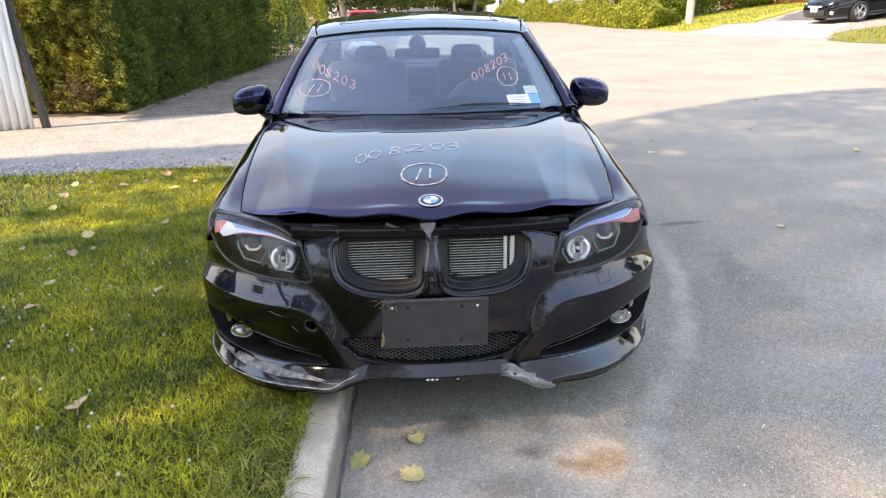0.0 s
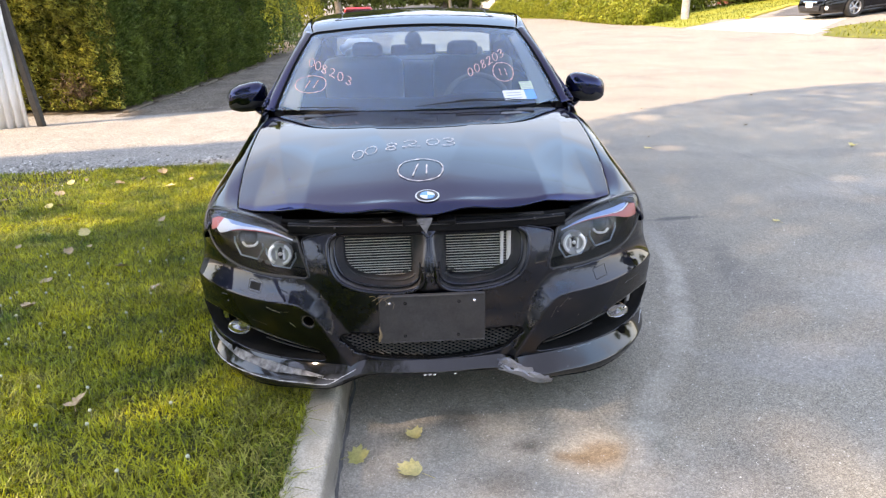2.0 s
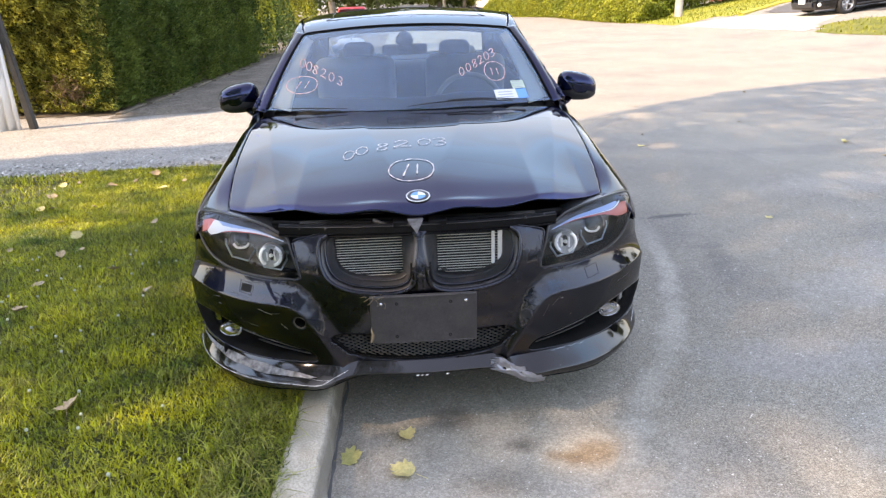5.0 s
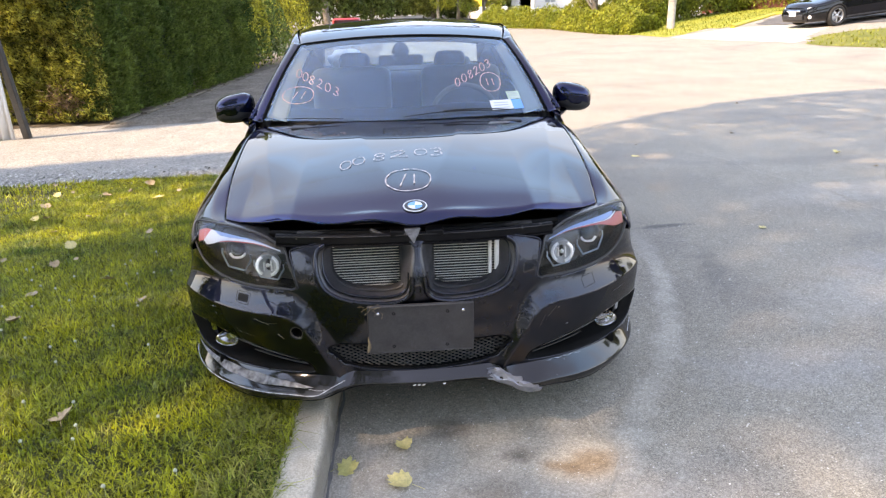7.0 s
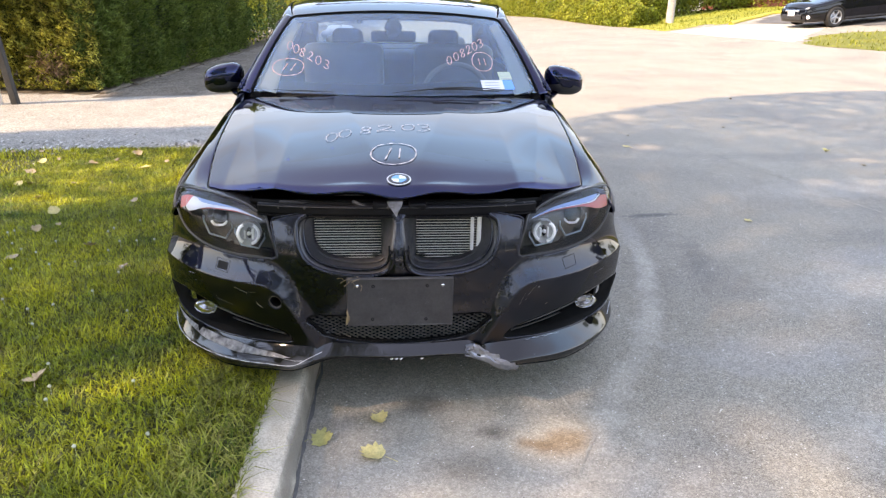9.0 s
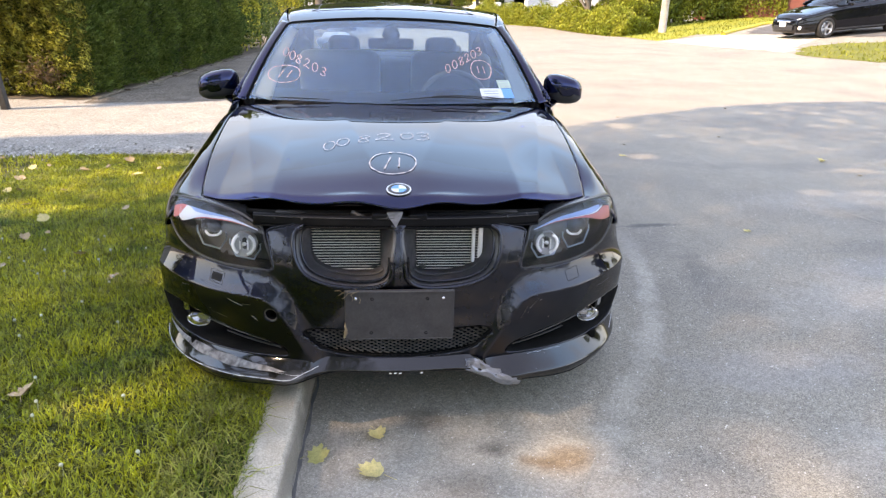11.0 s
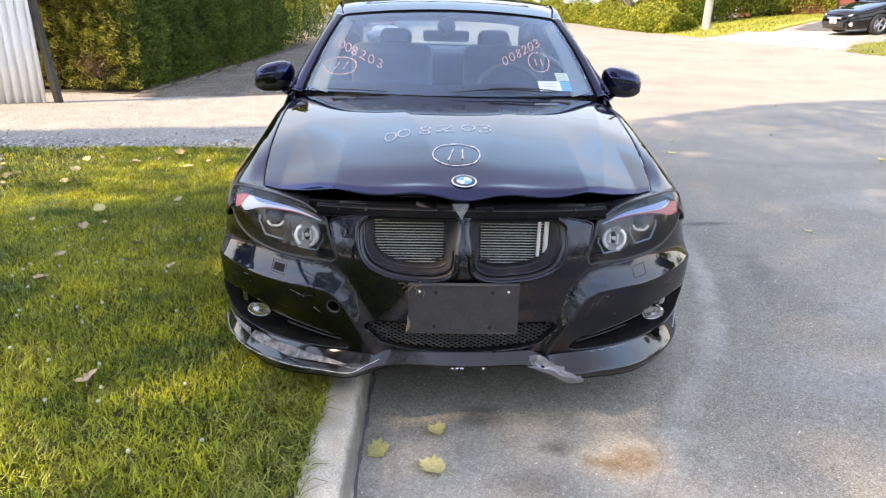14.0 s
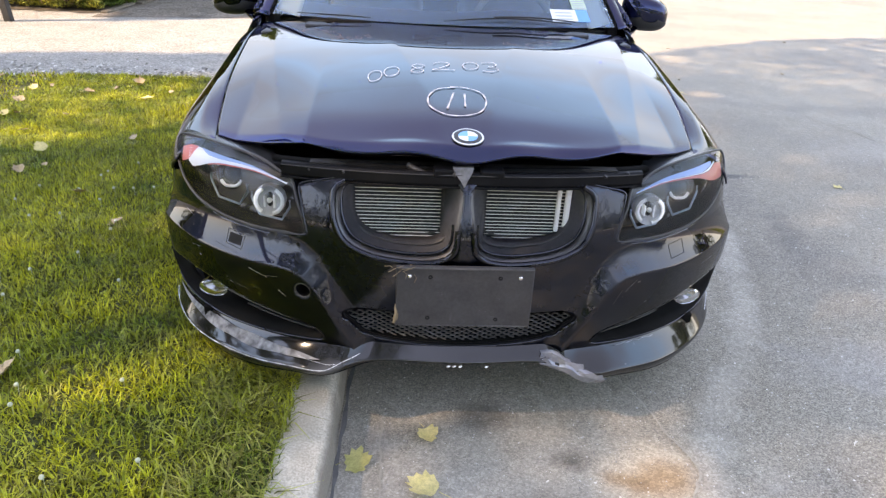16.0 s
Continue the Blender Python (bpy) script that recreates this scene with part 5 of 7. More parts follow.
for ch, x, y, w, h in (("0", -.286, .593, .046, .086), ("0", -.239, .624, .051, .078), ("8", -.160, .641, .053, .078), ("2", -.094, .669, .076, .075), ("0", .004, .685, .055, .071), ("3", .062, .671, .061, .089)):
    write_on(on_hood, ch, ((x + .009, y), (w, w * .05), (.002, h)), M["pen_white"], bonnet, .0034)
write_on(on_hood, "O", ((-.097, .337), (.168, .012), (-.004, .19)), M["pen_white"], bonnet, .0052)
write_on(on_hood, "1", ((-.052, .384), (.018, .0), (.019, .106)), M["pen_white"], bonnet, .0054)
write_on(on_hood, "1", ((-.003, .400), (.019, .0), (.001, .085)), M["pen_white"], bonnet, .0054)


# ---- body sides ----
_sy = np.array([.38, .45, .55, .7, .85, 1.0, 1.15, 1.3, 1.42])
_sx = hood_edge_x(_sy) + .004
_sz = hood_z(hood_edge_x(_sy), np.maximum(_sy, hood_front(hood_edge_x(_sy)) + .05)) - .002 - .014 * (1 - sstep(.45, .75, _sy))
seam_x = spline(np.r_[_sy, 1.55, 1.7, 2.5, 3.4, 3.9, 4.3, 4.5], np.r_[_sx, .765, .795, .802, .795, .765, .70, .64])
seam_z = spline(np.r_[_sy, 1.55, 1.7, 2.5, 3.4, 3.9, 4.3, 4.5], np.r_[_sz, .940, .950, .965, .985, .995, .985, .965])
wide = spline([.38, .45, .5, .55, .62, .8, 1.2, 2.0, 3.0, 3.6, 4.1, 4.5], [.757, .811, .844, .867, .885, .899, .902, .905, .905, .905, .88, .81])


def side_f(s):
    def f(y, t):
        w, xs, zs = wide(y), seam_x(y), seam_z(y)
        z0 = .215
        knots_t = [0, .08, .25, .45, .58, .72, .86, .95, 1.0]
        k = len(knots_t)
        zz = [z0, .27, .42, .58, .66, None, None, None, None]
        x, z = np.zeros_like(y), np.zeros_like(y)
        xs_k = [w - .07, w - .03, w - .006, w, w - .008, w - .042, xs + (w - .06 - xs) * .60, xs + (w - .06 - xs) * .25, xs]
        zs_k = [z0 + 0 * y, .27 + 0 * y, .42 + 0 * y, .58 + 0 * y, .655 + (zs - .78) * .25, .655 + (zs - .655) * .50, .655 + (zs - .655) * .86, .655 + (zs - .655) * .965, zs]
        tt = np.clip(t, 0, 1)
        for i in range(k - 1):
            m = (tt >= knots_t[i]) & (tt <= knots_t[i + 1])
            r = (tt - knots_t[i]) / (knots_t[i + 1] - knots_t[i])
            def cr(K):
                p0, p1, p2, p3 = K[max(i - 1, 0)], K[i], K[i + 1], K[min(i + 2, k - 1)]
                return .5 * (2 * p1 + (p2 - p0) * r + (2 * p0 - 5 * p1 + 4 * p2 - p3) * r ** 2 + (3 * p1 - p0 - 3 * p2 + p3) * r ** 3)
            x, z = np.where(m, cr(xs_k), x), np.where(m, cr(zs_k), z)
        return s * x, y, z
    return f


_tt = np.linspace(0, 1, 200)


def t_of(y, z):
    """The section parameter at a height."""
    zz = side_f(1)(np.full(200, float(y)), _tt)[2]
    return float(np.interp(z, zz, _tt))


def side_poly(pts):
    return np.array([(y, t_of(y, z)) for y, z in pts])


WF, WR, WZ, ARCH = .84, 3.60, .385, .352
arch_pts = lambda cy: [(cy + ARCH * math.cos(w), WZ + ARCH * math.sin(w)) for w in np.linspace(-.62, math.pi + .62, 44)]
front_cut = side_poly([(.30, .10), (.30, .748), (.40, .752), (.45, .747), (.484, .728), (.490, .66), (.505, .63), (.56, .605), (.66, .59), (.80, .50), (.80, .10)])
sill = lambda cy: [(cy + .6, -.1), (cy - .6, -.1)]
for s in (1, -1):
    for name, y0, y1, label in (("front_fender", .385, 1.515, "gloss black front wing"), ("front_door", 1.521, 2.560, ""), ("rear_door", 2.566, 3.42, ""), ("rear_quarter", 3.426, 4.46, "")):
        holes = []
        if name == "front_fender":
            holes = [front_cut, side_poly(arch_pts(WF))]
        elif y1 > 3.2:
            holes = [side_poly(arch_pts(WR))]
        n = max(30, int((y1 - y0) / .02))
        p = surf(name, sheet(np.linspace(y0, y1, n), np.linspace(0, 1, 60), side_f(s), holes=holes, flip=s < 0), M["paint"], car, label, solid=.004)
        if "door" in name:
            yy = y1 - .12
            part("door_handle", box(s * .893, yy, .80, .03, .17, .028, .010), M["paint"], p)
    surf("wheel_liner", lathe([(.10, -.30), (.325, -.28), (.335, .0)], pose(s * .80, WF, WZ, 0, s * 90, 0), 40), M["void"], car)
    surf("wheel_liner", lathe([(.10, -.30), (.325, -.28), (.335, .0)], pose(s * .82, WR, WZ, 0, s * 90, 0), 40), M["void"], car)
part("floor_pan", box(0, 2.55, .26, 1.56, 3.5, .06, .02), M["void"], car)
part("inner_sill", box(0, 1.30, .50, 1.30, .06, .55), M["void"], car)

# ---- wheels ----
TYRE = [(.215, -.10), (.25, -.112), (.29, -.110), (.312, -.092), (.318, -.06), (.318, .06), (.312, .092), (.29, .110), (.25, .112), (.215, .10), (.205, .0)]


def wheel(parent, x, y, z, s, r=1.0, spokes=5):
    ax = pose(x, y, z, 0, s * 90, 0) @ Matrix.Scale(r, 4)
    w = surf("wheel", lathe(TYRE, ax, 44, closed=True), M["tyre"], parent, "black tyre on an alloy rim")
    rim = surf("rim", lathe([(.20, -.09), (.214, -.10), (.214, .098), (.205, .104), (.198, .09), (.19, .02), (.19, -.08)], ax, 40), M["alloy"], w)
    surf("hub", lathe([(0, .075), (.03, .074), (.05, .062), (.058, .03), (.058, -.05)], ax, 20), M["alloy"], rim)
    for k in range(spokes):
        m = ax @ Matrix.Rotation(2 * math.pi * k / spokes, 4, "Z")
        part("spoke", box(0, 0, 0, .165, .052, .03, .010, m=None), M["alloy"], rim).matrix_local = m @ Matrix.Translation((.125, 0, .05))
    surf("brake_disc", lathe([(.0, -.01), (.14, -.01), (.14, -.03), (0, -.03)], ax, 24), M["steel"], rim)
    return w


for x, y, z in ((.718, WF, .378), (-.718, WF, .432), (.755, WR, .348), (-.755, WR, .325)):
    wheel(car, x, y, z, 1 if x > 0 else -1)

# ---- greenhouse ----
def ws_f(u, v, d=0.0):
    x = u * (.722 + (.574 - .722) * v)
    y = (1.272 + .235 * u ** 2) * (1 - v) + (1.938 + .10 * u ** 2) * v - .012 * np.sin(np.pi * v)
    z = (.962 - .014 * u ** 2) * (1 - v) + (1.317 - .036 * u ** 2) * v + .022 * np.sin(np.pi * v)
    return x, y + .46 * d, z - .88 * d


windscreen = surf("windscreen", sheet(np.linspace(-1, 1, 60), np.linspace(0, 1, 36), ws_f), M["ws_glass"], car, "tinted windscreen with pen writing")
windscreen.visible_shadow = False
# black ceramic border
for a, b in (((-1, .975), (1, 1)),):
    surf("glass_border", sheet(np.linspace(a[0], b[0], 40), np.linspace(a[1], b[1], 4), lambda u, v: ws_f(u, v, -.0015)), M["void"], windscreen)
for a, b in ((-1, -.985), (.985, 1)):
    surf("glass_border", sheet(np.linspace(a, b, 4), np.linspace(0.0, .973, 30), lambda u, v: ws_f(u, v, -.0015)), M["void"], windscreen)

seal = [(-1.0, v) for v in np.linspace(.02, .96, 16)] + [(-.985, .985)] + [(u, 1.0) for u in np.linspace(-.96, .96, 24)] + [(.985, .985)] + [(1.0, v) for v in np.linspace(.96, .02, 16)]
surf("rubber_seal", tube([tuple(float(q) for q in ws_f(np.array(u), np.array(v), -.002)) for u, v in seal], .0055, 8), M["void"], windscreen, "black rubber seal")


def on_ws(u, v):
    h = 1e-3
    p = Vector([float(q) for q in ws_f(np.array(u), np.array(v))])
    pu = Vector([float(q) for q in ws_f(np.array(u + h), np.array(v))]) - p
    pv = Vector([float(q) for q in ws_f(np.array(u), np.array(v + h))]) - p
    n = pu.cross(pv).normalized()
    return p + n * .002, n


roof_mid = spline([1.9, 1.96, 2.1, 2.3, 2.6, 2.9, 3.15, 3.35], [1.307, 1.3225, 1.358, 1.384, 1.395, 1.389, 1.362, 1.325])


def roof_f(u, v):
    x = u * (.574 + .062 * np.sin(np.pi * np.clip(v * 1.1, 0, 1)) * np.abs(u))
    y = (1.940 + .10 * u ** 2) * (1 - v) + (3.22 + .10 * (1 - u ** 2)) * v
    return x, y, roof_mid(y - .10 * u ** 2 * (1 - v)) - .036 * u ** 2 - .012 * np.abs(u) ** 8


roof = surf("roof", sheet(np.linspace(-1, 1, 60), np.linspace(0, 1, 50), roof_f), M["paint"], car, "gloss black roof with a closed sunroof", solid=.006)
sun_edge = rounded([(-.66, .14), (.66, .14), (.70, .20), (.70, .42), (.66, .47), (-.66, .47), (-.70, .42), (-.70, .20)], 5)
p = np.stack(roof_f(sun_edge[:, 0], sun_edge[:, 1]), -1)
surf("sunroof_seal", tube(p, .0022, 6, closed=True), M["plastic"], roof)

side_x = lambda z: .800 - .485 * (z - .95)
GH = [(1.54, .955), (1.80, 1.105), (2.06, 1.245), (2.20, 1.288), (2.45, 1.310), (2.8, 1.312), (3.1, 1.285), (3.35, 1.235), (3.62, 1.14), (3.95, 1.0), (3.6, .985), (2.5, .963), (1.8, .955)]
WIN1 = [(1.70, .985), (1.98, 1.15), (2.12, 1.225), (2.30, 1.262), (2.53, 1.275), (2.545, 1.1), (2.55, .99), (2.1, .98)]
WIN2 = [(2.63, .992), (2.625, 1.1), (2.61, 1.277), (2.85, 1.275), (3.08, 1.245), (3.30, 1.19), (3.42, 1.10), (3.45, 1.02), (3.1, 1.0)]
for s in (1, -1):
    fr = surf("window_frame", sheet(np.linspace(1.5, 4.0, 120), np.linspace(.94, 1.33, 40), lambda y, z: (s * side_x(z), y, z), holes=[rounded(WIN1, 4), rounded(WIN2, 4)], keep=rounded(GH, 4), flip=s < 0), M["paint"], car, solid=.02)
    for w in (WIN1, WIN2):
        g = surf("side_window", sheet(np.linspace(1.6, 3.5, 60), np.linspace(.96, 1.3, 14), lambda y, z: (s * (side_x(z) - .008), y, z), keep=rounded(w, 4), flip=s < 0), M["side_glass"], fr)
        g.visible_shadow = False

    def pillar(v, t):
        x0, y0, z0 = ws_f(s * 1.0 + 0 * v, v)
        x1, y1, z1 = s * side_x(z0 - .005 + .0 * v), y0 + .085, z0 - .012
        b = np.sin(np.pi * t)
        return x0 + (x1 - x0) * t + s * .010 * b, y0 + (y1 - y0) * t - .012 * b, z0 + (z1 - z0) * t + .012 * b
    surf("front_pillar", sheet(np.linspace(-.02, 1.02, 40), np.linspace(0, 1, 12), pillar, flip=s > 0), M["paint"], car, "gloss black windscreen pillar", solid=.004)

    def pillar_in(v, t):
        x0, y0, z0 = ws_f(s * (.985 - (.145 - .075 * v) * t), v, .02 + .03 * t)
        return x0, y0, z0
    surf("pillar_trim", sheet(np.linspace(0.07, 1.0, 30), np.linspace(0, 1, 6), pillar_in), M["trim_beige"], car, "beige inner pillar trim", solid=.004)

    def rail(y, t):
        a = np.stack(roof_f(np.full_like(y, s * 1.0), np.clip((y - 2.040) / 1.177, 0, 1)), 0)
        x1, z1 = s * side_x(a[2] - .05), a[2] - .05
        b = np.sin(np.pi * t)
        return a[0] + (x1 - a[0]) * t + s * .012 * b, y, a[2] + (z1 - a[2]) * t + .014 * b
    surf("roof_rail", sheet(np.linspace(2.05, 3.22, 50), np.linspace(0, 1, 10), rail, flip=s < 0), M["paint"], car, solid=.004)

# rear window, boot, tail
rw = lambda u, v: (u * (.56 + .08 * v), 3.30 + .62 * v + .08 * (1 - u ** 2) * (1 - v) + .04 * (1 - u ** 2), 1.335 - .315 * v - .03 * u ** 2 + .02 * np.sin(np.pi * v))
surf("rear_window", sheet(np.linspace(-1, 1, 30), np.linspace(0, 1, 20), rw, flip=True), M["ws_glass"], car).visible_shadow = False
for s in (1, -1):
    surf("rear_pillar", sheet(np.linspace(0, 1, 20), np.linspace(0, 1, 6), lambda v, t: (s * (.56 + .08 * v + t * (side_x(1.30 - .30 * v) - .56 - .08 * v)), 3.30 + .62 * v - .04 * t, 1.305 - .315 * v - .012 * t)), M["paint"], car, solid=.004)
boot = surf("boot_lid", sheet(np.linspace(-1, 1, 30), np.linspace(0, 1, 24), lambda u, v: (u * (.76 - .10 * v), 3.94 + .56 * v - .06 * u ** 2 * v, 1.012 - .03 * v ** 2 - .02 * u ** 2)), M["paint"], car, solid=.006)
tail_y = lambda a: 4.60 - (plan_y(np.abs(a)) - .088) * .55
surf("rear_bumper", sheet(np.linspace(-1, 1, 60), np.linspace(.24, .985, 30), lambda a, z: (np.sign(a) * plan_x(np.abs(a)) * .985, tail_y(a) - .10 * ((z - .5) / .5) ** 2, z), flip=True), M["paint"], car, solid=.004)
for s in (1, -1):
    surf("tail_lamp", sheet(np.linspace(.45, .80, 16), np.linspace(.78, .90, 8), lambda a, z: (s * plan_x(a) * .99, tail_y(a) + .006 - .10 * ((z - .5) / .5) ** 2, z), flip=s > 0), M["red"], car, solid=.004)

# ---- door mirrors ----
for s in (1, -1):
    def shell(u, v):
        th, ph = u * 2 * np.pi, v * np.pi
        cx, cz = np.cos(th), np.sin(th)
        pw = lambda q, e: np.sign(q) * np.abs(q) ** e
        x = .105 * pw(cx, .75) * np.sin(ph) ** .62
        z = .073 * pw(cz, .72) * np.sin(ph) ** .62
        z = z * (1 - .10 * x / .1) - .012 * (x / .1)
        y = -.085 * np.cos(ph) * np.where(np.cos(ph) > 0, 1.0, .35) + .25 * np.abs(x) ** 1.5
        return s * (.905 + x), 1.735 + y, .985 + z
    mirror = surf("door_mirror", sheet(np.linspace(0, 1, 41), np.linspace(.001, .999, 24), shell, flip=s > 0), M["paint"], car, "gloss black door mirror")
    surf("mirror_lower", sheet(np.linspace(.54, .96, 24), np.linspace(.06, .50, 14), lambda u, v: tuple(q + d for q, d in zip(shell(u, v), (0, -.003, -.003))), flip=s > 0), M["plastic"], mirror)
    arm = rounded([(s * .80, 1.66, .905), (s * .825, 1.68, .915), (s * .86, 1.715, .935), (s * .89, 1.73, .955)], 5, False)
    surf("mirror_arm", tube(arm, [.040 - .001 * i for i in range(len(arm))], 10, squash=.55), M["paint"], mirror)
    surf("mirror_glass", lathe([(0, 0), (.8, .0), (.85, -.02)], pose(s * .905, 1.775, .985, -90) @ Matrix.Diagonal((.105, .072, .1, 1)), 24), M["chrome"], mirror)

# ---- wipers ----
for x0, x1, v0, v1, r0 in ((-.60, -.30, .012, .004, .0016), (-.02, .50, .014, .036, .0020)):
    ts = np.linspace(0, 1, 18)
    pts = [on_ws((x0 + (x1 - x0) * t) / .72, v0 + v1 * math.sin(math.pi * t))[0] + Vector((0, -.006, .006)) for t in ts]
    w = surf("wiper", tube(pts, [r0 + .0016 * math.sin(math.pi * t) for t in ts], 6), M["plastic"], car, "black wiper")
    if x0 > -.1:
        pts2 = [q + Vector((.04, -.010, .008)) for q in pts[5:17]]
        surf("wiper_arm", tube(pts2, [.0045 - .0002 * k for k in range(12)], 6), M["plastic"], w)
part("cowl_strip", box(0, 1.315, .934, 1.1, .08, .02, .006), M["plastic"], car)

# ---- writing and stickers on the windscreen ----
def wsn(ch, x, y, ax, ay, mat, w=.0045):
    write_on(on_ws, ch, ((x + .03, y), ax, ay), mat, windscreen, w)


# numerals that run down on the passenger side and up on the driver side
for k, ch in enumerate("008203"):
    wsn(ch, (-.903, -.838, -.775, -.701, -.631, -.561)[k], .488 - .044 * k, (.056 - .002 * k, -.036), (-.013 + .0025 * k, .107 - .0045 * k), M["pen_red"], .0050)
wsn("O", -.921, .162, (.245, .021), (-.052, .182), M["pen_red"], .0052)
for x in (-.873, -.810):
    wsn("1", x, .224, (.042, 0), (.014, .078), M["pen_red"], .0052)
for k, ch in enumerate("008203"):
    wsn(ch, .347 + k * .057, .291 + k * .0415, (.039 + .002 * k, .031 + .0015 * k), (-.006 + .002 * k, .082 + .0035 * k), M["pen_red"], .0050)
wsn("O", .517, .249, (.161, -.023), (.043, .209), M["pen_red"], .0052)
for x in (.577, .622):
    wsn("1", x, .302, (.04, 0), (-.004, .074), M["pen_red"], .0052)


def sticker(name, u0, u1, v0, v1, mat, d=.002):
    return surf(name, sheet(np.linspace(u0, u1, 8), np.linspace(v0, v1, 6), lambda u, v: ws_f(u + .03, v, d - .0045)), mat, windscreen)


sticker("registration_sticker", .56, .722, .045, .140, M["white"])
sticker("registration_sticker", .722, .80, .040, .138, M["sky_blue"])
for k in range(3):
    sticker("sticker_text_bar", .585, .69, .058 + k * .025, .066 + k * .025, M["print_grey"], .0012)
sticker("inspection_sticker", .708, .806, .143, .225, M["sticker_green"])
for k in range(4):
    sticker("sticker_text_bar", .716, .798, .150 + k * .019, .158 + k * .019, M["print_grey"], .0012)

# ---- cabin ----
surf("dashboard", sheet(np.linspace(-1, 1, 40), np.linspace(0, 1, 20), lambda u, v: (u * .70, 1.42 + .16 * u ** 2 + v * .48, .925 + .03 * np.sin(v * 2.6) - .18 * np.clip(v - .7, 0, 1) + .018 * np.exp(-((u - .43) / .2) ** 2) * np.sin(np.pi * v))), M["cabin"], car, "dark dashboard", solid=.02)
sw_c, sw_m = Vector((.33, 1.84, .875)), pose(.33, 1.84, .875, 66)
ring = [tuple(sw_m @ Vector((.185 * math.cos(w), .185 * math.sin(w), 0))) for w in np.linspace(0, 2 * math.pi, 41)[:-1]]
wheel_s = surf("steering_wheel", tube(ring, .015, 8, closed=True), M["leather"], car, "three-spoke steering wheel")
for w in (20, 160, 270):
    surf("spoke", tube([tuple(sw_m @ Vector((.03 * math.cos(radians(w)), .03 * math.sin(radians(w)), -.02))), tuple(sw_m @ Vector((.18 * math.cos(radians(w)), .18 * math.sin(radians(w)), 0)))], .016, 6), M["cabin"], wheel_s)
surf("airbag_cover", lathe([(0, .03), (.05, .028), (.07, .01), (.07, -.03)], sw_m, 20), M["cabin"], wheel_s)


def seat(x, y, name, w=.50, h=.60, z=.42, hx=0.0):
    st = part(name, box(x, y - .22, z + .03, w, .52, .16, .05, 3), M["leather"], car, "grey-beige leather seat", smooth=True)
    part("backrest", box(x, y + .06, z + .40, w, .14, h, .055, 3, m=pose(0, 0, 0, 14)), M["leather"], st, smooth=True)
    part("headrest", box(hx, y + .16, z + .70, .20, .10, .15, .045, 3, m=pose(0, 0, 0, 8)), M["cabin"], st, smooth=True)
    for dx in (-.05, .05):
        surf("headrest_post", tube([(hx + dx, y + .14, z + .56), (hx + dx, y + .16, z + .66)], .006, 6), M["chrome"], st)
    return st


seat(.36, 2.42, "driver_seat", hx=.305)
seat(-.33, 2.46, "passenger_seat", hx=-.31)
# rear bench uses the darkened leather, shade painted in
rear = part("rear_bench", box(0, 3.05, .46, 1.30, .5, .16, .05, 3), M["shaded_leather"], car, "grey-beige rear bench", smooth=True)
part("backrest", box(0, 3.33, .74, 1.30, .15, .56, .05, 3, m=pose(0, 0, 0, 18)), M["shaded_leather"], rear, smooth=True)
for x in (-.40, .40):
    part("headrest", box(x, 3.44, 1.04, .26, .09, .12, .04, 3), M["leather"], rear, smooth=True)
part("parcel_shelf", box(0, 3.66, 1.0, 1.28, .46, .02, .005), M["cabin"], car)
surf("headliner", sheet(np.linspace(-.98, .98, 20), np.linspace(0.01, .98, 20), lambda u, v: tuple(q - d for q, d in zip(roof_f(u, v), (0, 0, .035 + .085 * v ** 2))), flip=True), M["headliner"], car, "shaded grey headliner", solid=.01)
rm = part("interior_mirror", box(-.015, 1.885, 1.192, .245, .035, .058, .016, 3), M["cabin"], car, "interior mirror with a sensor housing", smooth=True)
surf("mirror_mount", tube([(-.015, 1.905, 1.264), (-.015, 1.893, 1.254), (-.015, 1.876, 1.236), (-.015, 1.870, 1.215), (-.015, 1.87, 1.192)], [.032, .042, .049, .048, .030], 14), M["cabin"], rm)
for s in (1, -1):
    part("door_trim", box(s * .72, 2.5, .70, .05, 1.9, .52, .02), M["cabin"], car)


bag = surf("plastic_bag", sheet(np.linspace(0, 1, 25), np.linspace(.02, .98, 14), lambda u, v: (-.47 + (.13 + .035 * np.sin(u * 31) * np.sin(v * 9)) * np.cos(u * 2 * np.pi) * np.sin(v * np.pi) ** .7, 3.62 + .10 * np.sin(u * 2 * np.pi) * np.sin(v * np.pi) ** .7, 1.085 - .072 * np.cos(v * np.pi) + .012 * np.sin(u * 47 + v * 13))), material("pale_blue_plastic_film", (.62, .72, .80), (.80, .84, .86), 14, .35, transl=.3))
tagged(bag, "crumpled pale plastic bag on the parcel shelf", "plastic bag")


# ---- corrugated fence and its post ----
fence = thing("metal_fence", "white corrugated metal fence beside the driveway", "fence", (-7, 6.3, 0))
fence.location = (0, 0, 0)


def corr(u, v):
    x, y = -5.02 - 4.6 * u, 6.90 - 1.75 * u
    return x, y - .028 * np.sin(u * 4.92 / .098 * 2 * np.pi), -.02 + 2.3 * v


surf("fence_panel", sheet(np.linspace(0, 1, 620), np.linspace(0, 1, 4), corr), M["white"], fence, solid=.002)
part("fence_post", box(-4.985, 6.93, 1.1, .085, .085, 2.5, .012, m=pose(0, 0, 0, 0, -5.5, 0)), material("dark_post", (.022, .020, .018), (.05, .045, .04), 5, .85, fine=.2), fence, "dark weathered leaning post")
part("fence_rail", box(0, 0, 0, 4.6, .05, .08, .006, m=pose(0, 0, 0, 0, 0, 20.5)), M["steel"], fence).location = (-7.3, 6.10, 1.9)


